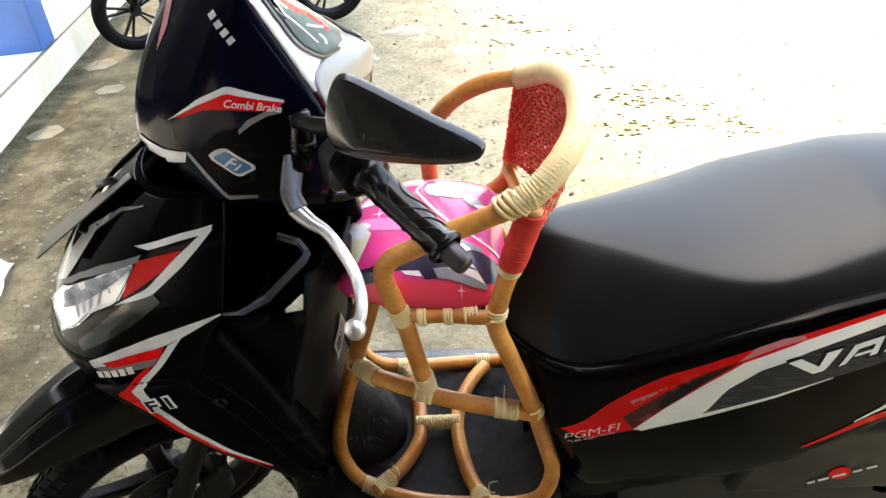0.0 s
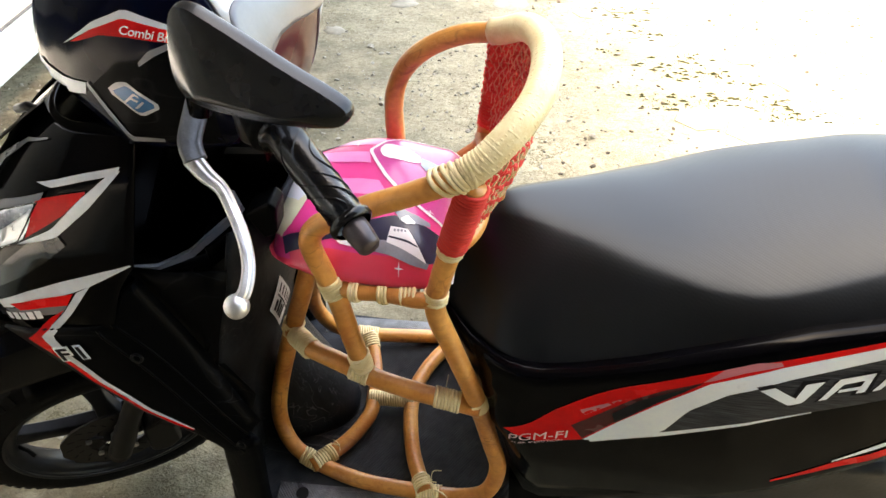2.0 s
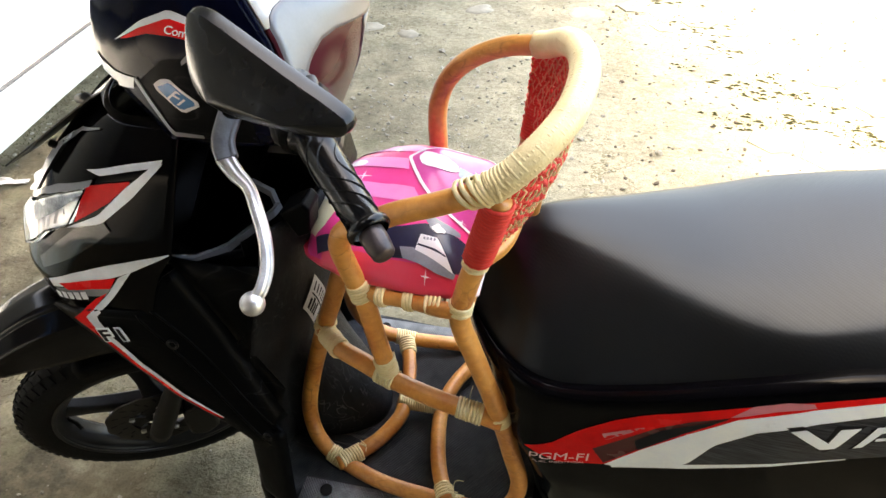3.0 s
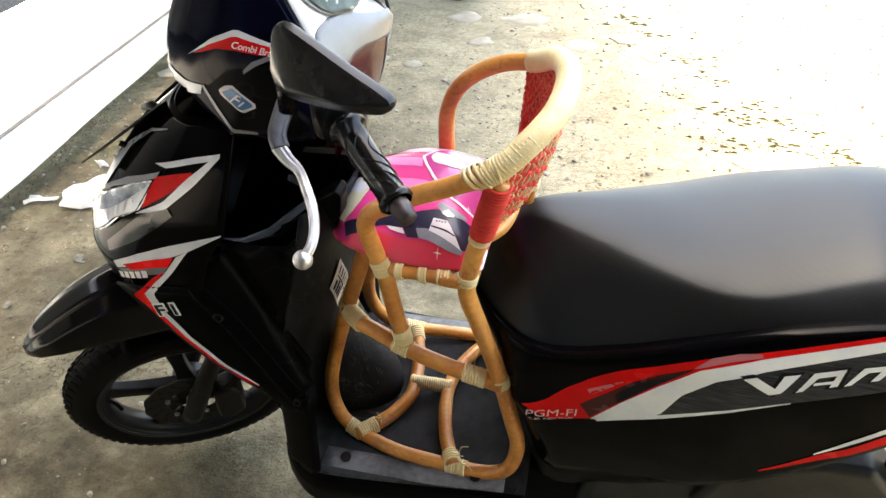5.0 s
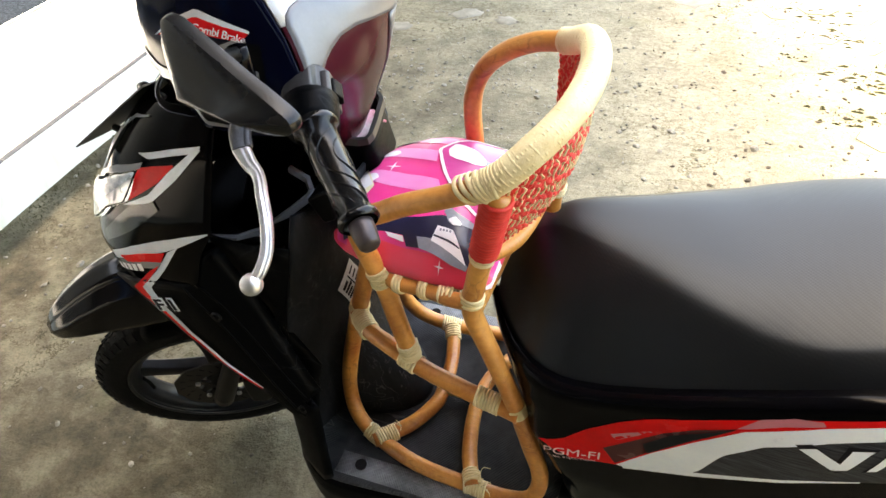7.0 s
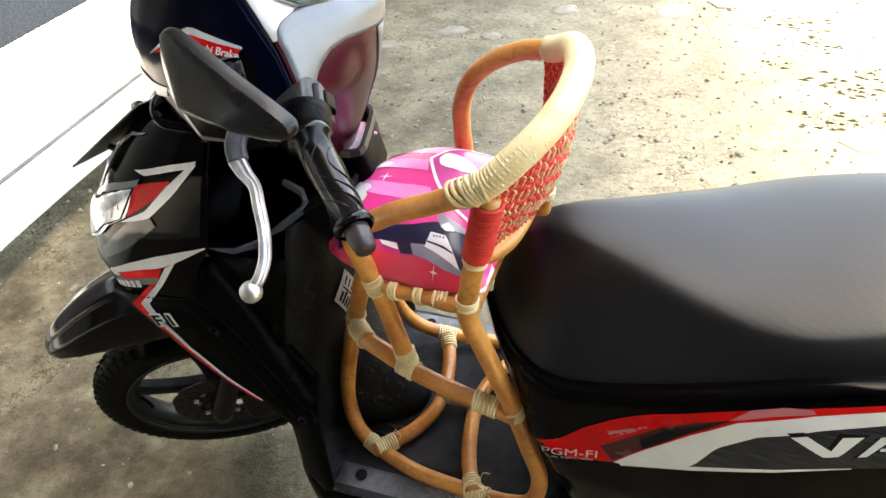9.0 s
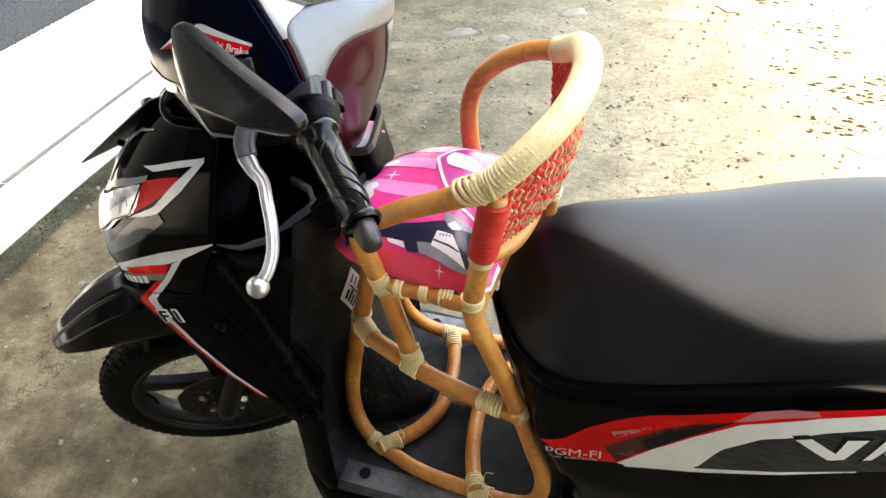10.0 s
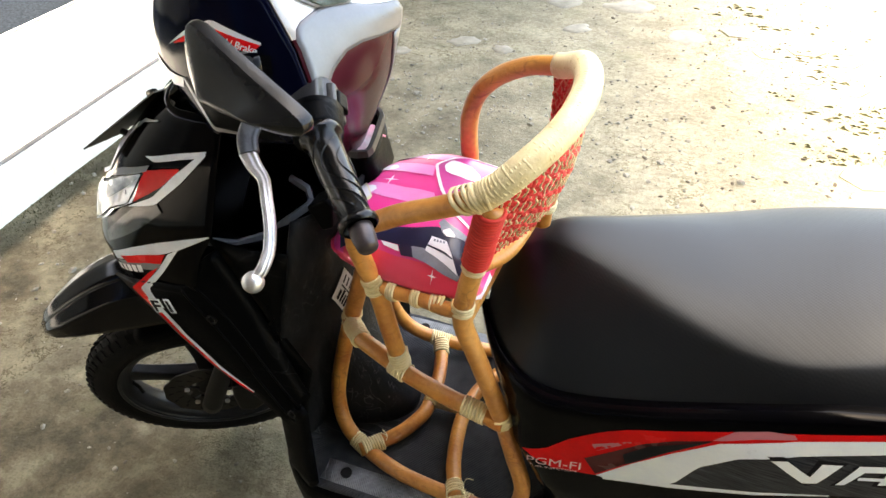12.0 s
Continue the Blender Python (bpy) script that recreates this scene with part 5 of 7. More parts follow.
for k, q in enumerate(((-0.062, -0.148, 0.797), (-0.028, -0.152, 0.798), (0.004, -0.153, 0.798))):
    bind_at(P_RING, q, 0.006 + 0.004 * (k == 2), r=0.0112, seed=30 + k)
# red winding on the rear uprights, cream winding on the rail
i0, i1 = (min(range(len(P_SL)), key=lambda k: (P_SL[k] - Vector(q)).length) for q in ((0.052, -0.157, 0.886), (0.074, -0.165, 0.970)))
part("red_winding", coil_into(bmesh.new(), P_SL[i0:i1 + 1], RC_R + 0.002, 0.0048, 0.0028, wobble=0.0004, seed=21), M_REDS, chair, "red dyed cane winding")
k0, k1 = (min(range(len(P_SR)), key=lambda k: (P_SR[k] - Vector(q)).length) for q in ((0.074, 0.120, 0.862), (0.090, 0.098, 1.000)))
part("red_winding", coil_into(bmesh.new(), P_SR[k0:k1 + 1], RC_R - 0.0008, 0.0048, 0.0028, wobble=0.0004, seed=22), M_REDS, chair, "red dyed cane winding")
j0, j1 = (min(range(len(P_RAIL)), key=lambda k: (P_RAIL[k] - Vector(q)).length) for q in ((0.065, -0.168, 0.989), (0.078, 0.088, 1.012)))
WRAP = [q + Vector((0.003, 0, 0.001)) for q in P_RAIL[j0:j1 + 1]]
bm = tube(WRAP, lambda u: RC_R + 0.0031 + 0.0004 * ease(u / 0.3), 18)
part("rail_winding", coil_into(bm, WRAP, RC_R + 0.0013, 0.0046, 0.0024, sides=7, wobble=0.0005, seed=23), M_BIND, chair, "cream cane winding on the rail")
# crossed knot of split cane where the arm meets the upright
for k in range(6):
    c = Vector((0.044 + 0.0056 * k, -0.1665, 0.9785 + 0.0028 * k))
    t = Vector((0.86, -0.03, 0.44)).normalized()
    u1 = t.cross(Vector((0, 0, 1))).normalized()
    u2 = t.cross(u1)
    ring = [c + (u1 * math.cos(2 * math.pi * q / 20) + u2 * math.sin(2 * math.pi * q / 20)) * (RC_R + 0.0026) + t * 0.007 * math.sin(2 * math.pi * q / 20 + 0.4 * k) for q in range(21)]
    part("binding", tube(ring, 0.0027, 6, cap=False, flat=0.6), M_BIND, chair)

# woven back: red strands over pale stakes, the stakes floating in a zigzag
BACK_FOOT = spline([(0.052, -0.157, 0.884), (0.067, -0.142, 0.892), (0.082, -0.115, 0.893), (0.094, -0.080, 0.888), (0.103, -0.028, 0.884), (0.101, 0.040, 0.876), (0.084, 0.098, 0.864), (0.062, 0.125, 0.858)], 10)


def back_point(u, v):
    """u along the back from one upright to the other, v up to the rail."""
    k = j0 + u * (j1 - j0)
    i = min(int(k), len(P_RAIL) - 2)
    top = P_RAIL[i].lerp(P_RAIL[i + 1], k - i)
    kk = u * (len(BACK_FOOT) - 1)
    ii = min(int(kk), len(BACK_FOOT) - 2)
    low = BACK_FOOT[ii].lerp(BACK_FOOT[ii + 1], kk - ii)
    return low.lerp(top, v) + Vector((0.012, 0, 0)) * math.sin(math.pi * v) * math.sin(math.pi * u)


def back_normal(u, v):
    a = back_point(min(u + 0.02, 1), v) - back_point(max(u - 0.02, 0), v)
    b = back_point(u, min(v + 0.02, 1)) - back_point(u, max(v - 0.02, 0))
    return a.cross(b).normalized()


NS, NW = 28, 24
wr = random.Random(6)
for side, count, rad, lift in ((1, NS, 0.0016, 0.0026), (-1, 46, 0.0011, -0.0028)):
    for k in range(count):
        pts = []
        for r in range(NW * 2 + 1):
            v = r / (NW * 2)
            zig = (abs((r + 2 * (k % 2)) % 6 - 3) / 1.5 - 1) * (0.26 if side > 0 else 0.34)
            u = min(1.0, max(0.0, (k + 0.5 + zig * (1 if side > 0 else (0.4 + v))) / count))
            over = lift + (0.0014 * side if side > 0 and v > 0.84 else 0.0) - side * 0.0016 * (1 if (r // 2 + k) % 4 == 0 else 0)
            pts.append(back_point(u, v) + back_normal(u, v) * (over + wr.uniform(-0.0004, 0.0004)))
        part("stake", tube(pts, rad, 5, flat=0.8), M_BIND if side > 0 else M_ROSEC, chair)
for r in range(NW):
    v = (r + 0.5) / NW * 0.93
    pts = []
    for q in range(NS * 4 + 1):
        u = q / (NS * 4)
        lift = 0.0012 * math.sin(math.pi * q / 2 + math.pi * (r % 2)) + (0.0012 if (r + q // 4) % 4 == 0 else 0.0)
        pts.append(back_point(u, v) + back_normal(u, v) * (lift + wr.uniform(-0.0003, 0.0003)) + Vector((0, 0, 0.0010 * math.sin(1.3 * q + r))))
    part("weaver", tube(pts, 0.0029, 6, flat=0.9), M_REDS, chair, "red cane strand")
edge = [back_point(q / 60, 0.0) + back_normal(q / 60, 0.02) * 0.0022 * (1 if q % 2 else -1) for q in range(61)]
part("edge_strand", tube(edge, 0.0026, 6), M_REDS, chair, "red cane strand")
# short post behind the back, bound at its head
P_POST = cane("back_post", [(0.104, -0.028, 0.905), (0.098, -0.026, 0.882), (0.096, -0.024, 0.868), (0.094, -0.022, 0.850)], r=0.0115)
bind_at(P_POST, (0.099, -0.026, 0.886), 0.006, r=0.0125, seed=41)

# ---- cushion ----
M_PINKR = mat("rose_red_vinyl", (0.84, 0.035, 0.085), 0.32, coat=0.2, scale=5, color2=(0.86, 0.08, 0.15), bump=0.08, bscale=60)
CU = dict(x0=-0.180, x1=0.048, z0=0.806, z1=0.872)
def cushion_half(x):
    return interp(x, [(-0.180, 0.074), (-0.172, 0.089), (-0.150, 0.103), (-0.11, 0.121), (-0.03, 0.130), (0.03, 0.128), (0.048, 0.118)])
def cush_point(a, b):
    """a, b in -1..1 over the top."""
    x = (CU["x0"] + CU["x1"]) / 2 + a * (CU["x1"] - CU["x0"]) / 2
    w = cushion_half(x)
    ea, eb = abs(a) ** 6, abs(b) ** 7
    z = CU["z1"] - 0.020 * (a * a) - 0.020 * b * b + 0.003 * math.sin(5 * a + 2 * b) - 0.027 * max(ea, eb) + 0.0015 * noise.noise((a * 4, b * 4, 2))
    return Vector((x, -0.018 + b * w, z))
bm = bmesh.new()
N = 36
top = [[cush_point(-1 + 2 * i / N, -1 + 2 * j / N) for j in range(N + 1)] for i in range(N + 1)]
vt = grid_into(bm, top)
for f in bm.faces:
    c = f.calc_center_median()
    if (c.y + 0.018) / cushion_half(c.x) < -0.88 and c.x > -0.150:
        f.material_index = 1                                            # plain rose border along the near edge
loop = [vt[i][0] for i in range(N + 1)] + [vt[N][j] for j in range(1, N + 1)] + [vt[i][N] for i in range(N - 1, -1, -1)] + [vt[0][j] for j in range(N - 1, 0, -1)]
prev = loop
cen = Vector((-0.078, -0.018, 0))
for dz, out in ((-0.005, 0.003), (-0.011, 0.004), (-0.018, 0.003), (-0.025, 0.0), (-0.030, -0.008)):
    ring = []
    for v in loop:
        d = Vector((v.co.x - cen.x, v.co.y - cen.y, 0)).normalized()
        ring.append(bm.verts.new(Vector((v.co.x, v.co.y, max(CU["z0"] + 0.002, min(v.co.z + dz, v.co.z)))) + d * out))
    for i in range(len(loop)):
        bm.faces.new((prev[i], prev[(i + 1) % len(loop)], ring[(i + 1) % len(loop)], ring[i])).material_index = 2 if loop[i].co.x > 0.030 and loop[i].co.y < -0.10 else 1
    prev = ring
bm.faces.new(prev)
cushion = part("seat_cushion", bm, [M_PINK, M_PINKR, M_CWHITE])
cushion.matrix_world = BIKE
tagged(cushion, "pink printed vinyl cushion lying in the rattan seat", "cushion")


# ---- decals and small parts, laid onto the surfaces ----
from mathutils.bvhtree import BVHTree


def tree_of(obs):
    bm = bmesh.new()
    for o in obs:
        bm.from_mesh(o.data)
    t = BVHTree.FromBMesh(bm)
    bm.free()
    return t


def resample(pts, n):
    pts = [Vector((*p, 0)) for p in pts]
    acc = [0.0]
    for a, b in zip(pts, pts[1:]):
        acc.append(acc[-1] + (b - a).length)
    out = []
    for k in range(n):
        s = acc[-1] * k / (n - 1)
        i = min(max(int(np.searchsorted(acc, s)) - 1, 0), len(pts) - 2)
        u = (s - acc[i]) / max(acc[i + 1] - acc[i], 1e-9)
        out.append(pts[i].lerp(pts[i + 1], u))
    return out


def cast(tree, p, way, guess):
    hit = tree.ray_cast(p - way * 1.0, way)
    if hit[0] is None:
        hit = tree.find_nearest(guess)
    return hit[0], hit[1]


def decal(name, tree, up, lo, material, parent, axis="y", off=0.0010, n=22, m=5, label="", guess=-0.18, thick=0.0):
    """A thin print between two lines of (x, z), laid onto a surface from the side, or of (x, y), laid on from above."""
    a, b = resample(up, n), resample(lo, n)
    rows = []
    for p, q in zip(a, b):
        row = []
        for k in range(m):
            r = p.lerp(q, k / (m - 1))
            if axis == "y":
                pos, nrm = cast(tree, Vector((r.x, -0.3, r.y)), Vector((0, 1, 0)), Vector((r.x, guess, r.y)))
                nrm = nrm if nrm.y < 0 else -nrm
            else:
                pos, nrm = cast(tree, Vector((r.x, r.y, 1.0)), Vector((0, 0, -1)), Vector((r.x, r.y, 0.86)))
                nrm = nrm if nrm.z > 0 else -nrm
            row.append(pos + nrm * off)
        rows.append(row)
    bm = sheet(rows, thick)
    return part(name, bm, material, parent, label)


def by_name(parent, name):
    return [o for o in parent.children if o.name.split(".")[0] == name]


T_SIDE = tree_of(by_name(scooter, "side_panel"))
panel_l = by_name(scooter, "side_panel")[0]
RED_LO = [(0.1206, 0.5865), (0.1633, 0.5720), (0.2220, 0.5924), (0.2641, 0.6469), (0.3041, 0.6910), (0.3489, 0.7345), (0.4184, 0.7693), (0.5495, 0.8189), (0.7384, 0.8625)]
WHITE_LO = [(0.2298, 0.5933), (0.3130, 0.6322), (0.3354, 0.6829), (0.3722, 0.7212), (0.4289, 0.7522), (0.5540, 0.8048), (0.7380, 0.8512)]
decal("red_stripe", T_SIDE, [(0.1196, 0.5878), (0.1526, 0.6117), (0.1838, 0.6515), (0.2210, 0.6852), (0.2561, 0.7090), (0.3255, 0.7419), (0.3902, 0.7707), (0.4536, 0.7916), (0.5477, 0.8254), (0.7387, 0.8700)], RED_LO, M_RED_D, panel_l, n=48, label="red stripe")
decal("white_stripe", T_SIDE, RED_LO[2:], WHITE_LO, M_WHITE_D, panel_l, n=48, off=0.0012, label="white stripe")
decal("white_stripe", T_SIDE, [(0.2298, 0.5943), (0.3130, 0.6342), (0.4046, 0.6786), (0.4676, 0.7064)], [(0.2318, 0.5903), (0.3150, 0.6263), (0.4047, 0.6735), (0.4676, 0.7044)], M_WHITE_D, panel_l, m=3, off=0.0016, label="white stripe")
decal("brushed_field", T_SIDE, [(0.3091, 0.6312), (0.3334, 0.6799), (0.3723, 0.7202), (0.4289, 0.7513), (0.5540, 0.8038), (0.7379, 0.8503)], [(0.3111, 0.6293), (0.4095, 0.6776), (0.4734, 0.7075), (0.5698, 0.7477), (0.7359, 0.7921)], M_BRUSH_D, panel_l, n=40, m=9, off=0.0010, label="brushed dark field")
decal("dark_streak", T_SIDE, [(0.2044, 0.6210), (0.2290, 0.6468), (0.2704, 0.6898), (0.3039, 0.7150), (0.3435, 0.7368)], [(0.2210, 0.5953), (0.2436, 0.6236), (0.2672, 0.6560), (0.3002, 0.6915), (0.3345, 0.7267)], M_DKRED_D, panel_l, off=0.0014, n=30, label="dark red streak")
decal("dark_streak", T_SIDE, [(0.2504, 0.6577), (0.2777, 0.6900), (0.3069, 0.7101), (0.3434, 0.7354)], [(0.2563, 0.6400), (0.2729, 0.6598), (0.3002, 0.6915), (0.3345, 0.7267)], M_INK, panel_l, off=0.0018, n=24, label="black streak")
for u in (0.0, 0.30, 0.62):
    x, z = 0.190 + 0.073 * u, 0.637 + 0.067 * u
    decal("red_streak", T_SIDE, [(x, z), (x + 0.045, z + 0.030)], [(x + 0.006, z - 0.010), (x + 0.047, z + 0.0285)], M_PINK_D if u == 0.30 else M_RED_D, panel_l, off=0.0020, n=10, m=3, label="red streak")
decal("pale_patch", T_SIDE, [(0.3421, 0.7364), (0.3620, 0.7592), (0.3920, 0.7731), (0.4165, 0.7779)], [(0.3533, 0.7412), (0.3815, 0.7569), (0.4065, 0.7673), (0.4203, 0.7727)], M_PINK_D, panel_l, off=0.0015, label="pale pink patch")
decal("red_stripe", T_SIDE, [(0.4638, 0.5546), (0.4876, 0.5751), (0.5287, 0.6129), (0.5586, 0.6327), (0.5922, 0.6685), (0.6851, 0.7316)], [(0.4649, 0.5504), (0.4863, 0.5657), (0.5322, 0.6006), (0.5625, 0.6187), (0.5974, 0.6524), (0.6951, 0.7118)], M_RED_D, panel_l, label="red stripe")
decal("white_stripe", T_SIDE, [(0.5206, 0.6119), (0.5478, 0.6405), (0.5900, 0.6848), (0.6860, 0.7450)], [(0.5216, 0.6090), (0.5507, 0.6347), (0.5928, 0.6763), (0.6851, 0.7316)], M_WHITE_D, panel_l, off=0.0014, m=3, label="white stripe")


def block(u0, u1, lean, h, off, material, label, y0=0.0, pad=0.0):
    base = lambda q: 0.714 + (q - 0.4345) * 0.337
    lo = [(u0 - pad, base(u0) + y0 - pad), (u1 + pad, base(u1) + y0 - pad)]
    up = [(u0 + lean - pad, base(u0 + lean) + h + y0 + pad), (u1 + lean + pad, base(u1 + lean) + h + y0 + pad)]
    decal("badge_block", T_SIDE, up, lo, material, panel_l, n=6, m=4, off=off, label=label)


def stroke(left, right):
    """One slab of the badge with its dark outline."""
    mid = [sum(q[k] for q in left + right) / 4 for k in (0, 1)]
    grow = lambda pts: [(p[0] + 0.0045 * (1 if p[0] > mid[0] else -1), p[1] + 0.0040 * (1 if p[1] > mid[1] else -1)) for p in pts]
    decal("badge_block", T_SIDE, grow(left), grow(right), M_INK, panel_l, n=6, m=5, off=0.0022, label="black badge outline")
    decal("badge_block", T_SIDE, left, right, M_WHITE_D, panel_l, n=6, m=5, off=0.0030, label="silver badge shape")


stroke([(0.4028, 0.7365), (0.4383, 0.7161)], [(0.4180, 0.7425), (0.4478, 0.7258)])
stroke([(0.4397, 0.7164), (0.4495, 0.7502)], [(0.4513, 0.7222), (0.4681, 0.7563)])
stroke([(0.4679, 0.7270), (0.4818, 0.7596)], [(0.4757, 0.7307), (0.4903, 0.7577)])
stroke([(0.4816, 0.7605), (0.5163, 0.7729)], [(0.4824, 0.7518), (0.5142, 0.7638)])
stroke([(0.5034, 0.7423), (0.5097, 0.7682)], [(0.5124, 0.7458), (0.5169, 0.7730)])
stroke([(0.4853, 0.7460), (0.5071, 0.7537)], [(0.4847, 0.7417), (0.5061, 0.7487)])
stroke([(0.5193, 0.7471), (0.5341, 0.7760)], [(0.5269, 0.7503), (0.5427, 0.7750)])
stroke([(0.5342, 0.7778), (0.5586, 0.7858)], [(0.5350, 0.7702), (0.5595, 0.7781)])
stroke([(0.5467, 0.7599), (0.5586, 0.7858)], [(0.5554, 0.7628), (0.5664, 0.7829)])
for u0, u1, ln in ((0.570, 0.580, 0.014), (0.593, 0.605, 0.014), (0.617, 0.628, 0.012)):
    block(u0, u1, ln, 0.033, 0.0022, M_INK, "black badge outline", pad=0.004)
    block(u0, u1, ln, 0.033, 0.0030, M_WHITE_D, "silver badge shape")


def printed(words, start, end, h, material, off, label):
    """Lettering laid on the side panel between two places (x, z), h tall."""
    a, b = Vector((start[0], 0, start[1])), Vector((end[0], 0, end[1]))
    ob = text_mesh(words, 1.0, material, "lettering", panel_l, Matrix.Identity(4), label=label, extrude=0.0)
    xs, ys = [v.co.x for v in ob.data.vertices], [v.co.y for v in ob.data.vertices]
    for v in ob.data.vertices:
        q = a.lerp(b, (v.co.x - min(xs)) / (max(xs) - min(xs))) + Vector((0.04 * h, 0, h)) * ((v.co.y - min(ys)) / (max(ys) - min(ys)))
        pos, nrm = cast(T_SIDE, Vector((q.x, -0.3, q.z)), Vector((0, 1, 0)), Vector((q.x, -0.18, q.z)))
        v.co = pos + (nrm if nrm.y < 0 else -nrm) * off


printed("PGM-FI", (0.1274, 0.5650), (0.2014, 0.5934), 0.0165, M_ROSE_D, 0.0026, "white lettering")
printed("FUEL INJECTION", (0.1322, 0.5570), (0.1964, 0.5835), 0.0060, M_ROSE_D, 0.0026, "white lettering")

# -- front cover decals and head lamp --
shell_l = by_name(cover, "shell")[0]
flank_l = by_name(cover, "flank")[0]
T_FRONT = tree_of([shell_l, flank_l])
decal("silver_flash", T_FRONT, [(-0.521, 0.761), (-0.464, 0.791), (-0.409, 0.814), (-0.360, 0.831), (-0.317, 0.8445)], [(-0.518, 0.749), (-0.469, 0.770), (-0.402, 0.797), (-0.373, 0.811), (-0.317, 0.8425)], M_SILVER, shell_l, off=0.0012, label="silver flash")
decal("red_flash", T_FRONT, [(-0.500, 0.763), (-0.457, 0.780), (-0.402, 0.796)], [(-0.486, 0.757), (-0.450, 0.768), (-0.416, 0.776)], M_RED_D, shell_l, off=0.0020, label="red flash")
decal("grey_field", T_FRONT, [(-0.516, 0.748), (-0.469, 0.768), (-0.416, 0.776)], [(-0.510, 0.742), (-0.462, 0.752), (-0.428, 0.760)], M_GREY_G, shell_l, off=0.0008, label="grey field")
CL = [(-0.397, 0.798), (-0.425, 0.763), (-0.471, 0.718), (-0.457, 0.680), (-0.425, 0.630), (-0.370, 0.582), (-0.309, 0.551)]
decal("silver_flash", T_FRONT, [(-0.376, 0.810), (-0.414, 0.763), (-0.455, 0.720), (-0.445, 0.684), (-0.416, 0.636), (-0.364, 0.586), (-0.308, 0.553)], CL, M_SILVER, flank_l, n=40, m=4, off=0.0016, label="silver flash")
decal("red_flash", T_FRONT, [(-0.424, 0.767), (-0.469, 0.718), (-0.456, 0.681), (-0.425, 0.630), (-0.370, 0.582), (-0.309, 0.551)], [(-0.446, 0.752), (-0.495, 0.708), (-0.470, 0.676), (-0.437, 0.625), (-0.377, 0.576), (-0.311, 0.549)], M_RED_D, flank_l, n=40, m=4, off=0.0014, label="red flash")
for k in range(5):
    x0 = -0.516 + 0.0125 * k
    zz = 0.730 + (x0 + 0.516) * 0.33
    decal("badge_block", T_FRONT, [(x0, zz + 0.014), (x0 + 0.009, zz + 0.016)], [(x0 - 0.001, zz), (x0 + 0.009, zz + 0.003)], M_WHITE, shell_l, n=4, m=3, off=0.0024, label="white badge bar")
for word, x, z, sz in (("F", -0.450, 0.688, 0.031), ("I", -0.425, 0.694, 0.031)):
    pos, nrm = cast(T_FRONT, Vector((x, -0.3, z)), Vector((0, 1, 0)), Vector((x, -0.17, z)))
    nrm = nrm if nrm.y < 0 else -nrm
    ax = Vector((math.cos(radians(12)), 0, math.sin(radians(12))))
    ax = (ax - nrm * ax.dot(nrm)).normalized()
    ay = nrm.cross(ax)
    for mt, off, bold, lb in ((M_WHITE_D, 0.0040, 0.0030, "silver outlined lettering"), (M_INK, 0.0052, 0.0004, "dark lettering")):
        rot = Matrix((ax, ay, nrm)).transposed().to_4x4()
        text_mesh(word, sz, mt, "lettering", flank_l, Matrix.Translation(pos + nrm * off) @ rot @ Matrix.Scale(1.25, 4, (1, 0, 0)), label=lb, extrude=0.0005, bold=bold)
# creases of the flank's inset panel
for line in ([(-0.392, 0.735), (-0.389, 0.722), (-0.352, 0.665), (-0.300, 0.586), (-0.246, 0.506)], [(-0.372, 0.742), (-0.365, 0.731), (-0.343, 0.703), (-0.290, 0.620), (-0.236, 0.536)]):
    pts = []
    for q in resample(line, 24):
        pos, nrm = cast(T_FRONT, Vector((q.x, -0.3, q.y)), Vector((0, 1, 0)), Vector((q.x, -0.17, q.y)))
        pts.append(pos)
    part("crease", tube(pts, 0.0022, 6), M_BLACK, flank_l)
for x, z, r in ((-0.356, 0.685, 0.0085), (-0.247, 0.522, 0.0075)):
    pos, nrm = cast(T_FRONT, Vector((x, -0.3, z)), Vector((0, 1, 0)), Vector((x, -0.17, z)))
    b = revolve([(r, -0.002), (r, 0.002), (r * 0.62, 0.0005), (r * 0.62, -0.0005)], 20)
    moved(b, Matrix.Translation(pos + Vector((0, -0.001, 0))))
    part("screw", b, M_DARKMET, flank_l)

LENS_UP, LENS_LO = [(-0.5665, 0.822), (-0.5277, 0.8583), (-0.4522, 0.8995), (-0.4033, 0.9187)], [(-0.5545, 0.792), (-0.5205, 0.8144), (-0.4882, 0.842), (-0.4419, 0.8673)]
lamp = decal("head_lamp", T_FRONT, LENS_UP, LENS_LO, M_REFL, cover, off=0.0015, n=26, m=10, guess=-0.15, label="head lamp reflector")
decal("lens", T_FRONT, LENS_UP, LENS_LO, M_LENS, lamp, off=0.0085, n=26, m=10, guess=-0.15, thick=0.002, label="clear lamp lens").visible_shadow = False
# faceted reflector: narrow upright flutes and a smoky inner bowl
up, lo = resample(LENS_UP, 40), resample(LENS_LO, 40)
for k in (13, 17, 21, 26):
    rows = []
    for q in range(4, 9):
        mid = [up[k + d].lerp(lo[k + d], q / 10) for d in (0, 1, 2)]
        pos = [cast(T_FRONT, Vector((r.x, -0.3, r.y)), Vector((0, 1, 0)), Vector((r.x, -0.15, r.y)))[0] for r in mid]
        rows.append([pos[0] + Vector((0, -0.0020, 0)), pos[1] + Vector((-0.001, -0.0042, 0)), pos[2] + Vector((0, -0.0020, 0))])
    part("flute", sheet(rows), M_REFL, lamp, smooth=False)
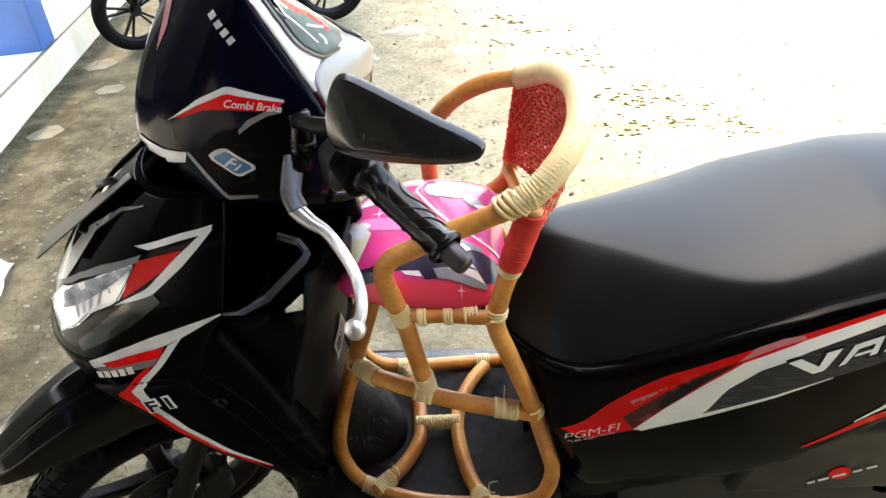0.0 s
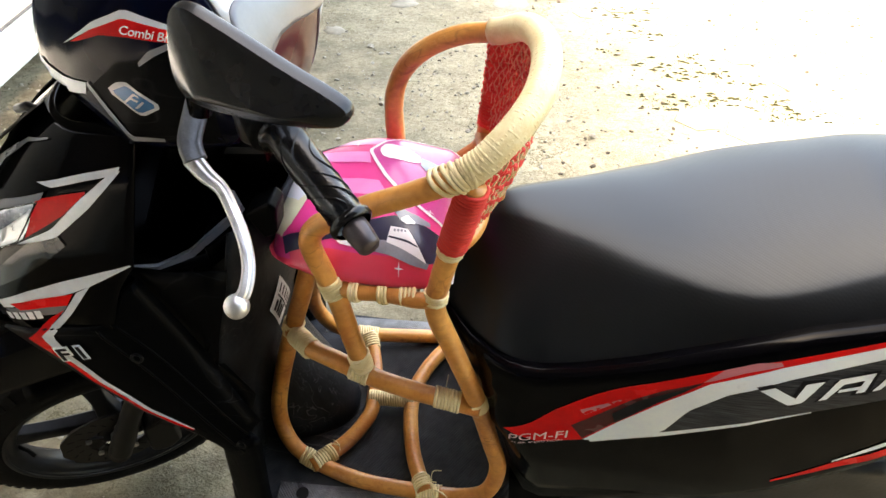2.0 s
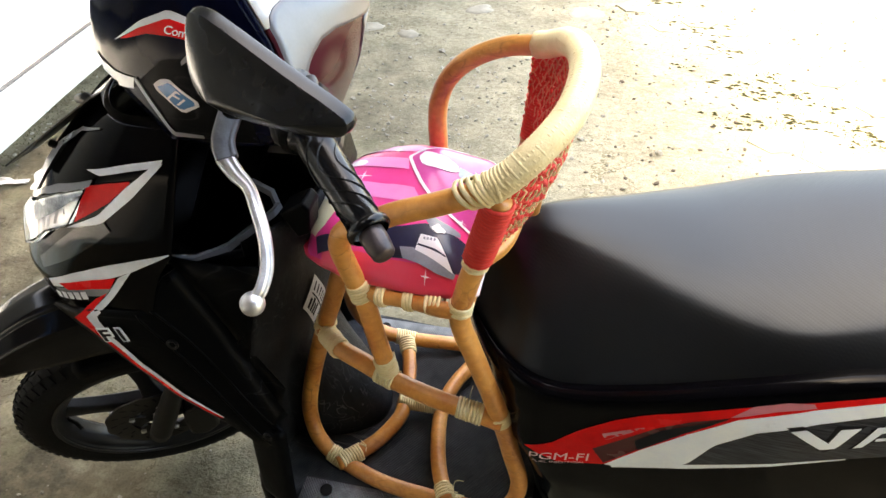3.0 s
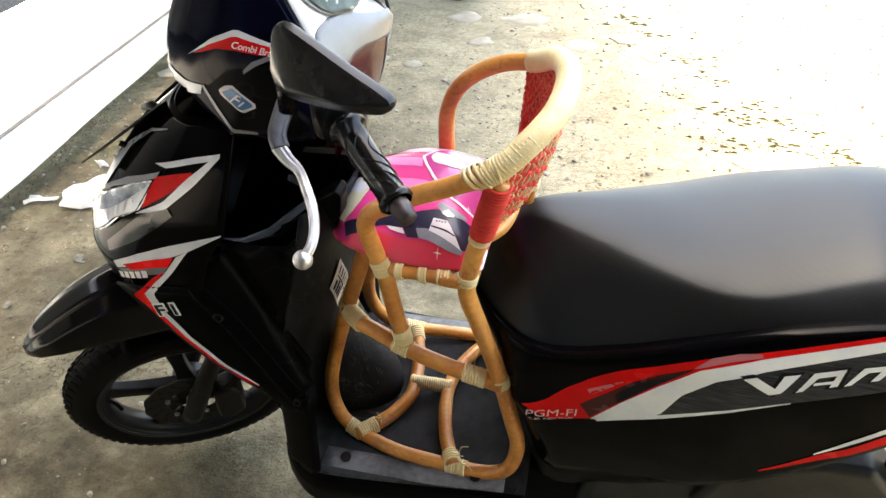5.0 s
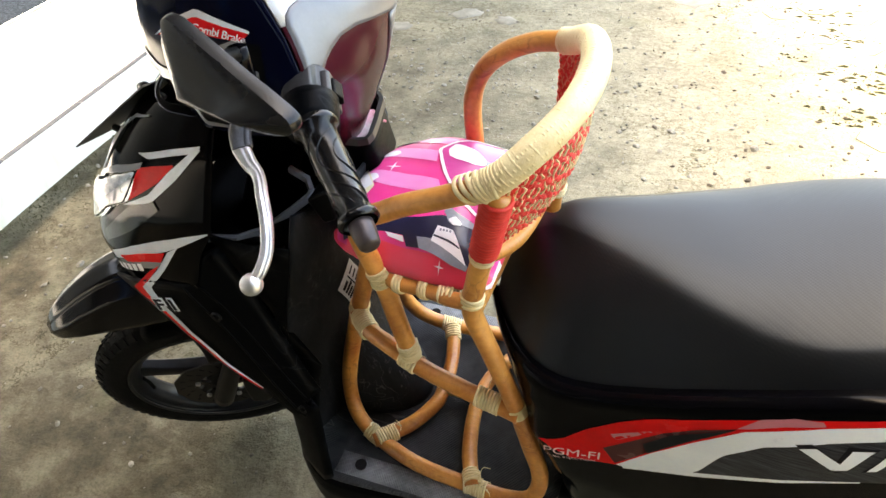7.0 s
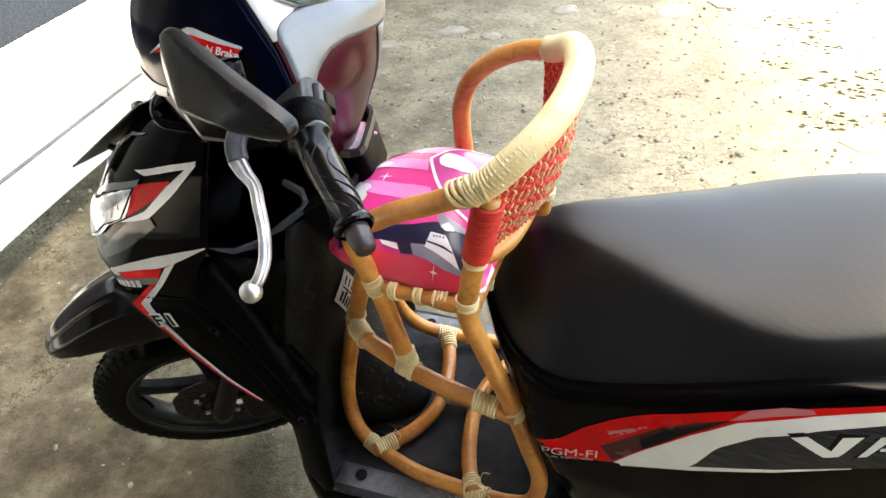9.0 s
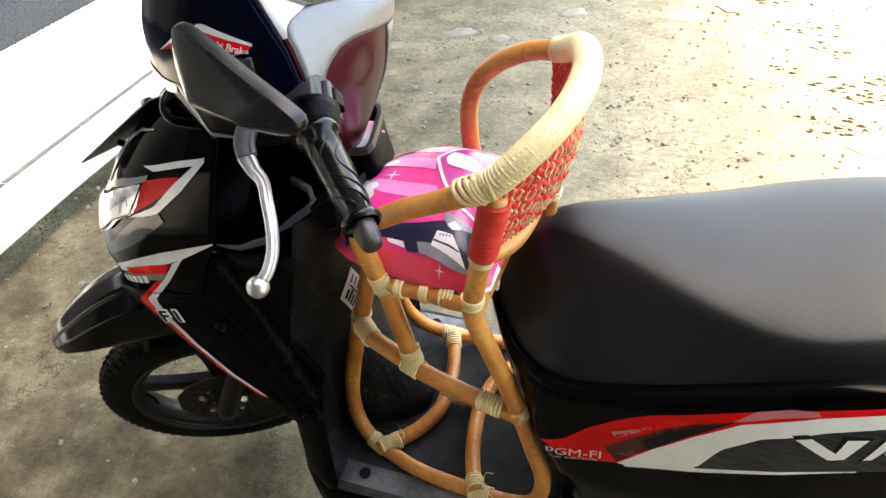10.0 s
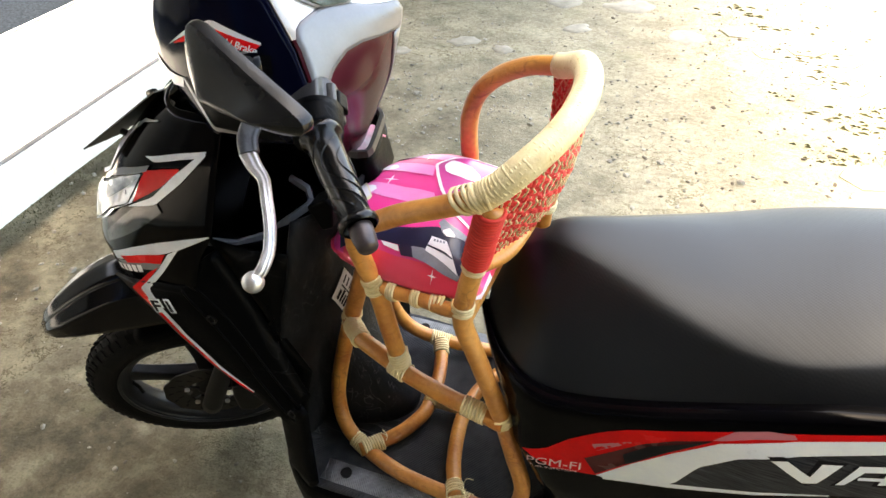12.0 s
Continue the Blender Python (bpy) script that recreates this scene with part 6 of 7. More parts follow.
decal("bowl", T_FRONT, [(-0.535, 0.8480), (-0.500, 0.8715), (-0.4522, 0.8965), (-0.412, 0.9130)], [(-0.540, 0.828), (-0.505, 0.848), (-0.465, 0.874), (-0.425, 0.902)], M_BOWL, lamp, off=0.0036, n=20, m=6, guess=-0.15, label="blue grey inner bowl")
decal("turn_lamp", T_FRONT, [(-0.410, 0.919), (-0.380, 0.927), (-0.347, 0.934)], [(-0.437, 0.870), (-0.382, 0.903), (-0.347, 0.932)], M_RED_D, cover, off=0.0025, n=16, m=6, guess=-0.155, label="red lamp section")
decal("silver_trim", T_FRONT, [(-0.436, 0.868), (-0.399, 0.886), (-0.356, 0.924), (-0.312, 0.957)], [(-0.450, 0.860), (-0.396, 0.876), (-0.348, 0.914), (-0.303, 0.957)], M_SILVER, cover, off=0.0028, guess=-0.155, label="silver trim")
decal("silver_trim", T_FRONT, [(-0.404, 0.938), (-0.347, 0.953), (-0.303, 0.961)], [(-0.386, 0.935), (-0.343, 0.946), (-0.306, 0.954)], M_SILVER, cover, off=0.0028, guess=-0.15, label="silver trim")
decal("silver_trim", T_FRONT, [(-0.5492, 0.8495), (-0.500, 0.8830), (-0.4607, 0.9050), (-0.3961, 0.9290)], [(-0.5400, 0.8490), (-0.498, 0.8780), (-0.4600, 0.8965), (-0.4031, 0.9194)], M_GREY_G, cover, off=0.0032, m=3, guess=-0.15, label="grey trim")
decal("silver_trim", T_FRONT, [(-0.470, 0.936), (-0.455, 0.948), (-0.421, 0.969), (-0.386, 0.980)], [(-0.468, 0.934), (-0.452, 0.944), (-0.421, 0.966), (-0.386, 0.9785)], M_GREY_G, cover, off=0.0020, m=3, guess=-0.12, label="grey trim")
decal("lamp_chin", T_FRONT, [(-0.528, 0.790), (-0.47, 0.838), (-0.436, 0.864), (-0.395, 0.878)], [(-0.526, 0.775), (-0.46, 0.815), (-0.42, 0.842), (-0.388, 0.866)], M_SMOKE, cover, off=0.0020, guess=-0.16, label="smoky grey lamp surround")

decal("nose_trim", T_FRONT, [(-0.5577, 0.8453), (-0.5262, 0.8886), (-0.4945, 0.9203), (-0.4748, 0.9345), (-0.440, 0.958)], [(-0.5380, 0.8560), (-0.5120, 0.8840), (-0.4860, 0.9130), (-0.4700, 0.9315), (-0.438, 0.956)], M_SILVER, cover, off=0.0020, m=4, guess=-0.10, label="silver trim along the nose")

# number plate, blank from this side, on its bracket
plate = prism([(-0.552, -0.118, 0.903), (-0.398, -0.104, 1.008), (-0.475, 0.034, 0.940), (-0.629, 0.020, 0.835)], (-0.55, 0, 0.83), 0.002)
plate = part("number_plate", plate, M_PLATE, scooter, "dark blank back of a number plate", smooth=False)
part("plate_bracket", tube([Vector((-0.43, -0.05, 0.955)), Vector((-0.455, -0.05, 0.972)), Vector((-0.485, -0.03, 0.955))], 0.006, 8), M_DARKMET, plate)
part("plate_bracket", tube([Vector((-0.50, -0.088, 0.925)), Vector((-0.47, -0.088, 0.915)), Vector((-0.455, -0.08, 0.89))], 0.005, 8), M_DARKMET, plate)

# -- cowl decals --
T_COWL = tree_of(by_name(cowl, "cowl_shell"))
cshell = by_name(cowl, "cowl_shell")[0]
decal("silver_flash", T_COWL, [(-0.318, 1.097), (-0.275, 1.125), (-0.241, 1.138), (-0.185, 1.117)], [(-0.312, 1.100), (-0.280, 1.117), (-0.244, 1.130), (-0.186, 1.114)], M_SILVER, cshell, off=0.0012, m=3, guess=-0.14, label="silver flash")
decal("red_flash", T_COWL, [(-0.308, 1.101), (-0.280, 1.117), (-0.244, 1.130), (-0.186, 1.1145)], [(-0.301, 1.103), (-0.271, 1.113), (-0.246, 1.113), (-0.196, 1.107)], M_RED_D, cshell, off=0.0012, guess=-0.14, label="red flash")
text_mesh("Combi Brake", 0.0118, M_WHITE, "lettering", cshell, Matrix.Translation((-0.2175, -0.1505, 1.1165)) @ Matrix.Rotation(radians(10.5), 4, "Y") @ Matrix.Rotation(radians(78), 4, "X") @ Matrix.Rotation(radians(3), 4, "Y"), shear=0.25, label="white lettering", space=0.95)
decal("sticker", T_COWL, [(-0.279, 1.060), (-0.270, 1.067), (-0.257, 1.0705), (-0.229, 1.049)], [(-0.277, 1.054), (-0.262, 1.044), (-0.249, 1.034), (-0.229, 1.044)], M_LABEL, cshell, off=0.0014, n=10, m=4, guess=-0.15, label="white and blue sticker")
decal("sticker_print", T_COWL, [(-0.2735, 1.059), (-0.257, 1.0665), (-0.2335, 1.049)], [(-0.272, 1.055), (-0.250, 1.038), (-0.2335, 1.045)], M_BLUE_S, cshell, off=0.0018, n=10, m=4, guess=-0.15, label="blue print")
text_mesh("FI", 0.019, M_LABEL, "lettering", cshell, Matrix.Translation((-0.2535, -0.1575, 1.0525)) @ Matrix.Rotation(radians(32), 4, "Y") @ Matrix.Rotation(radians(80), 4, "X") @ Matrix.Scale(1.3, 4, (1, 0, 0)), shear=0.3, label="white lettering")
decal("side_pod", T_COWL, [(-0.262, 1.088), (-0.238, 1.092), (-0.225, 1.100), (-0.205, 1.106), (-0.176, 1.104)], [(-0.300, 1.058), (-0.283, 1.032), (-0.266, 1.006), (-0.22, 1.004), (-0.172, 1.006)], M_BLACK, cshell, off=0.0006, n=18, m=8, guess=-0.15, label="matte black side section")
decal("pod_edge", T_COWL, [(-0.238, 1.090), (-0.226, 1.101), (-0.206, 1.108), (-0.19, 1.108)], [(-0.238, 1.086), (-0.222, 1.096), (-0.205, 1.103), (-0.19, 1.104)], M_GREY_G, cshell, off=0.0016, m=3, guess=-0.15, label="grey edge line")
decal("pod_edge", T_COWL, [(-0.303, 1.062), (-0.286, 1.034), (-0.268, 1.009), (-0.235, 1.009)], [(-0.306, 1.058), (-0.290, 1.030), (-0.270, 1.003), (-0.235, 1.005)], M_GREY_G, cshell, off=0.0020, m=3, guess=-0.15, label="grey edge line")
decal("chin", T_COWL, [(-0.368, 1.068), (-0.337, 1.058), (-0.306, 1.060)], [(-0.376, 1.050), (-0.345, 1.040), (-0.312, 1.046)], M_SILVER, cshell, off=0.0014, m=4, guess=-0.12, label="silver lower lip")
for k in range(4):
    xa, za = -0.2455 + 0.0046 * k, 1.2065 - 0.0080 * k
    decal("badge_block", T_COWL, [(xa, za), (xa + 0.007, za + 0.0046)], [(xa + 0.0028, za - 0.0052), (xa + 0.0098, za - 0.0006)], M_SILVER, cshell, n=4, m=3, off=0.0014, guess=-0.13, label="silver badge bar")
decal("red_flash", T_COWL, [(-0.288, 1.225), (-0.300, 1.196), (-0.312, 1.170)], [(-0.282, 1.222), (-0.295, 1.192), (-0.312, 1.168)], M_PINK_D, cshell, m=3, guess=-0.11, label="pale red flash")

# label on the leg shield
def shield_print(name, a0, a1, b0, b1, material, off, label):
    """A print on the tilted label: a along it, b down it, in metres."""
    rows = []
    for i in range(7):
        row = []
        for j in range(7):
            a, b = a0 + (a1 - a0) * j / 6, b0 + (b1 - b0) * i / 6
            y, z = -0.087 + 0.50 * a + 0.46 * b, 0.680 + 0.87 * a - 0.89 * b
            row.append(shield_point(z, y / 0.151) + Vector((off, 0, 0)))
        rows.append(row)
    return part(name, sheet(rows), material, shield, label)


shield_print("warning_label", 0.0, 0.052, 0.0, 0.085, M_LABEL, 0.003, "white printed warning label")
for k in range(4):
    shield_print("print_bar", 0.005, 0.021 + 0.004 * (k % 2), 0.012 + 0.013 * k, 0.021 + 0.013 * k, M_INK, 0.0036, "black print bar")
for k in range(5):
    shield_print("print_bar", 0.032, 0.046, 0.012 + 0.014 * k, 0.017 + 0.014 * k, M_INK, 0.0036, "black print bar")
shield_print("print_bar", 0.026, 0.0285, 0.010, 0.080, M_INK, 0.0038, "black print bar")
# pink cloth stuffed in the pocket
bm = bmesh.new()
rows = []
for i in range(13):
    row = []
    for j in range(13):
        a, b = -1 + i / 6, -1 + j / 6
        row.append((-0.196 + 0.026 * a, 0.036 + 0.038 * b, 0.897 - 0.012 * (a * a + b * b) + 0.010 * noise.noise((a * 2.1, b * 2.1, 3)) + 0.006 * noise.noise((a * 5, b * 5, 8))))
    rows.append(row)
cloth = part("cloth", sheet(rows, 0.003), mat("pink_and_white_cloth", (0.70, 0.10, 0.24), 0.7, scale=22, color2=(0.85, 0.75, 0.74), bump=0.3, bscale=300))
cloth.matrix_world = BIKE
tagged(cloth, "crumpled pink and white cloth lying in the scooter's pocket", "cloth")
for k in range(2):
    cord = tube([Vector((-0.2085 + 0.002 * q / 19 + 0.0022 * math.sin(q * 0.9 + math.pi * k), 0.060 - 0.026 * q / 19 + 0.0022 * math.cos(q * 0.9 + math.pi * k), 0.928 - 0.022 * q / 19)) for q in range(20)], 0.0017, 6)
    part("cord", cord, M_CWHITE, shield, "white plaited cord")
hook = prism([(-0.190, -0.125, 0.885), (-0.158, -0.125, 0.905), (-0.150, -0.125, 0.895), (-0.156, -0.125, 0.858), (-0.172, -0.125, 0.850)], (0, 1, 0), 0.035)
soften(part("bag_hook", hook, M_BLACK, shield, "black folding bag hook", smooth=False), 0.004, 3)

# ---- cushion prints ----
T_CU = tree_of([cushion])


def cprint(name, up, lo, material, label, n=18, m=4, off=0.0009):
    decal(name, T_CU, up, lo, material, cushion, axis="z", off=off, n=n, m=m, label=label)


for up, lo in (([(-0.157, 0.046), (-0.121, 0.040), (-0.072, 0.028)], [(-0.168, 0.022), (-0.120, 0.014), (-0.066, 0.004)]),
               ([(-0.166, -0.014), (-0.119, -0.022), (-0.050, -0.032)], [(-0.157, -0.040), (-0.118, -0.050), (-0.034, -0.058)]),
               ([(-0.148, 0.086), (-0.110, 0.078), (-0.055, 0.066)], [(-0.156, 0.064), (-0.115, 0.058), (-0.066, 0.048)])):
    cprint("pale_stripe", up, lo, M_LPINK, "pale pink printed stripe")
# white spots painted where the vinyl reflects brightly
for x, y, r in ((-0.138, 0.070, 0.012), (-0.142, 0.026, 0.010), (-0.150, -0.036, 0.012)):
    cprint("pale_blot", [(x + r * 1.4 * math.cos(a), y + r * math.sin(a)) for a in (math.pi, 2.4, 1.57, 0.8, 0)], [(x + r * 1.4 * math.cos(a), y + r * math.sin(a)) for a in (math.pi, -2.4, -1.57, -0.8, 0)], M_CWHITE, "white spot painted as a glint", n=12, m=5, off=0.0014)
cprint("deep_field", [(-0.072, 0.031), (-0.056, 0.058), (-0.032, 0.076), (0.005, 0.087), (0.043, 0.090)], [(-0.070, 0.029), (-0.061, 0.006), (-0.045, -0.022), (-0.016, -0.060), (0.042, -0.080)], M_DPINK, "deep pink printed shield", n=26, m=12)
edge = [(0.042, -0.082), (0.013, -0.075), (-0.016, -0.061), (-0.046, -0.022), (-0.062, 0.007), (-0.074, 0.032), (-0.057, 0.060), (-0.033, 0.078), (0.005, 0.089), (0.043, 0.092)]
inner = [(0.042, -0.078), (0.015, -0.071), (-0.0125, -0.0585), (-0.042, -0.020), (-0.058, 0.0085), (-0.069, 0.031), (-0.054, 0.0565), (-0.031, 0.074), (0.005, 0.085), (0.043, 0.088)]
cprint("white_line", edge, inner, M_CWHITE, "white printed outline", n=44, m=3, off=0.0016)
cprint("white_shape", [(-0.059, 0.034), (-0.055, 0.049), (-0.044, 0.049), (-0.025, 0.044), (-0.008, 0.031), (-0.005, 0.022)], [(-0.058, 0.028), (-0.053, 0.018), (-0.042, 0.012), (-0.019, 0.010), (-0.008, 0.014), (-0.005, 0.019)], M_CWHITE, "white printed shape", off=0.0020, m=6)
cprint("grey_shape", [(-0.006, 0.030), (0.017, 0.028), (0.042, 0.008)], [(-0.004, 0.010), (0.007, -0.001), (0.036, -0.004)], M_CGREY, "grey printed shape", off=0.0018, m=6)
cprint("white_shape", [(0.010, 0.004), (0.025, 0.016), (0.041, 0.006)], [(0.011, 0.001), (0.025, -0.005), (0.041, 0.002)], M_CWHITE, "pale printed shape", off=0.0024, n=10)
cprint("navy_band", [(-0.158, -0.103), (-0.129, -0.108), (-0.091, -0.099), (-0.050, -0.095), (-0.023, -0.088), (0.015, -0.094), (0.038, -0.096)], [(-0.154, -0.116), (-0.126, -0.123), (-0.094, -0.118), (-0.061, -0.119), (-0.037, -0.127), (0.010, -0.137), (0.036, -0.130)], M_CNAVY, "navy printed band", n=30, m=8, off=0.0012)
cprint("white_shape", [(-0.090, -0.1185), (-0.066, -0.1195)], [(-0.084, -0.1225), (-0.062, -0.1255)], M_CWHITE, "pale printed shape", off=0.0016, n=8, m=3)
cprint("navy_block", [(-0.066, -0.119), (-0.047, -0.119)], [(-0.058, -0.129), (-0.041, -0.130)], M_CNAVY, "navy printed block", off=0.0016, n=8)
cprint("grey_shape", [(-0.047, -0.119), (-0.028, -0.119), (-0.002, -0.128), (0.022, -0.134)], [(-0.041, -0.130), (-0.020, -0.1335), (0.0, -0.1375), (0.020, -0.1385)], M_CGREY, "grey printed shape", off=0.0018, n=14)
cprint("white_shape", [(-0.025, -0.103), (-0.005, -0.105)], [(-0.028, -0.121), (0.019, -0.134)], M_CWHITE, "pale printed shape", off=0.0022, n=10, m=6)
for k in range(4):
    cprint("print_bar", [(-0.021 + 0.004 * k, -0.1060), (-0.0185 + 0.004 * k, -0.1062)], [(-0.0208 + 0.004 * k, -0.1090), (-0.0183 + 0.004 * k, -0.1092)], M_CGREY, "grey print bar", off=0.0026, n=3, m=2)
cprint("print_bar", [(-0.026, -0.114), (-0.006, -0.117), (0.008, -0.121)], [(-0.0265, -0.116), (-0.005, -0.1195), (0.008, -0.1225)], M_CNAVY, "dark print bar", off=0.0026, n=8, m=2)
cprint("grey_shape", [(-0.024, -0.083), (-0.020, -0.074), (-0.007, -0.081), (0.018, -0.087)], [(-0.020, -0.087), (-0.014, -0.096), (-0.004, -0.097), (0.019, -0.093)], M_CGREY, "grey printed shape", off=0.0018, n=12)
cprint("white_shape", [(-0.015, -0.092), (-0.008, -0.086), (0.002, -0.094)], [(-0.013, -0.095), (-0.007, -0.099), (0.002, -0.097)], M_CWHITE, "pale printed shape", off=0.0024, n=8)
cprint("cream_corner", [(-0.176, 0.010), (-0.149, -0.028), (-0.130, -0.056), (-0.138, -0.080), (-0.146, -0.096)], [(-0.1785, 0.004), (-0.1785, -0.032), (-0.1775, -0.066), (-0.170, -0.090), (-0.158, -0.103)], M_CREAM, "cream printed corner", n=26, m=12, off=0.0024)
cprint("white_shape", [(-0.172, -0.004), (-0.150, -0.030), (-0.133, -0.054)], [(-0.174, -0.028), (-0.160, -0.050), (-0.144, -0.064)], M_CWHITE, "white printed corner", n=12, m=5, off=0.0030)
rnd = random.Random(4)
for x, y, r in ((-0.122, -0.012, 0.012), (-0.092, 0.052, 0.007), (-0.004, -0.052, 0.006), (0.016, -0.070, 0.005), (-0.012, -0.1415, 0.006), (-0.052, -0.078, 0.004)):
    for k in range(2):
        a = math.pi / 2 * k
        d = Vector((math.cos(a), math.sin(a), 0))
        p = Vector((-d.y, d.x, 0))
        ends = [(x + d.x * r * s + p.x * r * w, y + d.y * r * s + p.y * r * w) for s, w in ((-1, 0), (0, 0.14), (1, 0))], [(x + d.x * r * s - p.x * r * w, y + d.y * r * s - p.y * r * w) for s, w in ((-1, 0), (0, 0.14), (1, 0))]
        cprint("star", ends[0], ends[1], M_CWHITE, "small white printed star", n=7, m=2, off=0.0022)

# ---- things on the ground ----
def pebble_mesh(bm, c, r, rnd, flat=0.6):
    tmp = bmesh.new()
    bmesh.ops.create_icosphere(tmp, subdivisions=1, radius=1.0)
    s = (r * rnd.uniform(0.7, 1.3), r * rnd.uniform(0.7, 1.3), r * flat * rnd.uniform(0.7, 1.2))
    rot = Euler((rnd.uniform(-0.4, 0.4), rnd.uniform(-0.4, 0.4), rnd.uniform(0, 6.28))).to_matrix()
    idx = {}
    for v in tmp.verts:
        q = v.co * rnd.uniform(0.72, 1.15)
        idx[v.index] = bm.verts.new(Vector(c) + rot @ Vector((q.x * s[0], q.y * s[1], q.z * s[2])))
    for f in tmp.faces:
        bm.faces.new([idx[v.index] for v in f.verts])
    tmp.free()


M_PEB = mat("pale_stones", (0.13, 0.115, 0.085), 0.88, scale=11, color2=(0.46, 0.42, 0.34), bump=0.4, bscale=200)
M_PEBD = mat("dark_grit", (0.07, 0.06, 0.042), 0.9, scale=9, color2=(0.22, 0.19, 0.145), bump=0.4, bscale=200)


def ground_z(x, y):
    return 0.010 * (noise.noise((x * 1.3, y * 1.3, 0)) + 0.5 * noise.noise((x * 4, y * 4, 3))) - 0.004


rnd = random.Random(11)
for name, material, count, rmin, rmax, label in (("pebbles", M_PEB, 1900, 0.0025, 0.011, "scattered pale pebbles on the yard"), ("grit", M_PEBD, 3000, 0.002, 0.008, "scattered dark grit on the yard"), ("gravel", M_PEB, 1500, 0.003, 0.013, "loose gravel on the packed earth")):
    bm = bmesh.new()
    k = 0
    while k < count:
        x, y = (rnd.gauss(-0.75, 0.55), rnd.gauss(1.75, 0.45)) if name == "gravel" else (rnd.uniform(-2.3, 2.6), rnd.uniform(-0.9, 4.6))
        if x < wall_x(y) + 0.03 or rnd.random() > 0.35 + 0.65 * max(0, noise.noise((x * 0.9, y * 0.9, 7)) + 0.35):
            continue
        r = rmin + (rmax - rmin) * rnd.random() ** 3
        pebble_mesh(bm, (x, y, ground_z(x, y) + r * 0.3), r, rnd)
        k += 1
    tagged(part(name, bm, material, None, smooth=False), label, "pebbles", kind="stuff")
for x, y, r in ((-1.30, 0.42, 0.020), (-1.47, 0.70, 0.018), (-1.52, 0.42, 0.015), (-1.40, 1.9, 0.022), (-1.62, 1.75, 0.02), (-0.45, 1.95, 0.02), (0.42, 1.72, 0.019), (0.12, 1.78, 0.016), (-1.05, 2.1, 0.018), (-1.7, 1.35, 0.016), (-0.62, 2.6, 0.018)):
    bm = bmesh.new()
    pebble_mesh(bm, (0, 0, r * 0.4), r, rnd, 0.75)
    st = part("stone", bm, M_PEB, None, smooth=False)
    st.location = (x, y, ground_z(x, y))
    tagged(st, "small pale loose stone lying on the yard", "stone", group="loose stones")

# worn hexagonal pavers showing through
M_PAV = mat("pale_worn_paver", (0.20, 0.178, 0.132), 0.9, scale=9, color2=(0.36, 0.33, 0.26), bump=0.5, bscale=90)
hexm = bmesh.new()
top = [hexm.verts.new((0.099 * math.cos(math.pi * k / 3), 0.099 * math.sin(math.pi * k / 3), 0.0)) for k in range(6)]
low = [hexm.verts.new((0.1125 * math.cos(math.pi * k / 3), 0.1125 * math.sin(math.pi * k / 3), -0.012)) for k in range(6)]
hexm.faces.new(top)
for k in range(6):
    hexm.faces.new((top[k], low[k], low[(k + 1) % 6], top[(k + 1) % 6])).material_index = 1
hex_me = bpy.data.meshes.new("paver")
hexm.to_mesh(hex_me), hexm.free()
hex_me.materials.append(M_PAV)
hex_me.materials.append(mat("mossy_joint", (0.075, 0.073, 0.042), 0.95, scale=30, color2=(0.19, 0.18, 0.12), spec=0.1))
hrnd = random.Random(3)
for i in range(16):
    for j in range(17):
        x, y = -0.35 + i * 0.170, 1.55 + j * 0.196 + (0.098 if i % 2 else 0)
        nz = noise.noise((x * 0.9 + 5, y * 0.9, 1.5)) + 0.6 * (abs(x - (1.25 - 0.48 * (y - 2.05))) < 0.30 and y < 3.7) + 0.25 * (x > 0.45 and 1.55 < y < 2.2) - 0.22 * (y > 3.0 or x < 0.3)
        if nz + hrnd.uniform(-0.18, 0.18) < 0.46 or (0.55 < x < 1.25 and y < 2.15):
            continue
        o = new("paver", hex_me)
        o.parent = ground
        o.matrix_world = pose(x + hrnd.uniform(-0.006, 0.006), y + hrnd.uniform(-0.006, 0.006), ground_z(x, y) + hrnd.uniform(0.0, 0.003), hrnd.uniform(-0.8, 0.8), hrnd.uniform(-0.8, 0.8), hrnd.uniform(-4, 4))
for x, y, sc in ((0.87, 1.92, 1.1), (1.055, 2.03, 1.0), (1.05, 1.82, 1.1), (0.875, 1.70, 1.1), (-2.13, 2.46, 1.0), (-2.27, 3.52, 1.15), (-2.02, 3.05, 0.9)):
    o = new("paver", hex_me)
    o.parent = ground
    o.matrix_world = pose(x, y, ground_z(x, y) + 0.002, 0.5, -0.5, 12) @ Matrix.Diagonal((sc, sc, 1, 1))

def flat_stone(x, y, r, seed):
    pr = random.Random(seed)
    bm = bmesh.new()
    n = 14
    rad = [r * pr.uniform(0.75, 1.2) for _ in range(n)]
    ring = lambda k, z: [bm.verts.new((math.cos(2 * math.pi * i / n) * rad[i] * k * 1.3, math.sin(2 * math.pi * i / n) * rad[i] * k, z)) for i in range(n)]
    a, b, c = ring(1.05, -0.010), ring(0.96, 0.004), ring(0.6, 0.008)
    for p, q in ((a, b), (b, c)):
        for i in range(n):
            bm.faces.new((p[i], p[(i + 1) % n], q[(i + 1) % n], q[i]))
    bm.faces.new(c)
    st = part("flat_stone", bm, M_PAV, None)
    st.matrix_world = pose(x, y, ground_z(x, y), 0, 0, pr.uniform(0, 360))
    tagged(st, "flat pale worn stone set in the yard", "stone", group="flat stones")


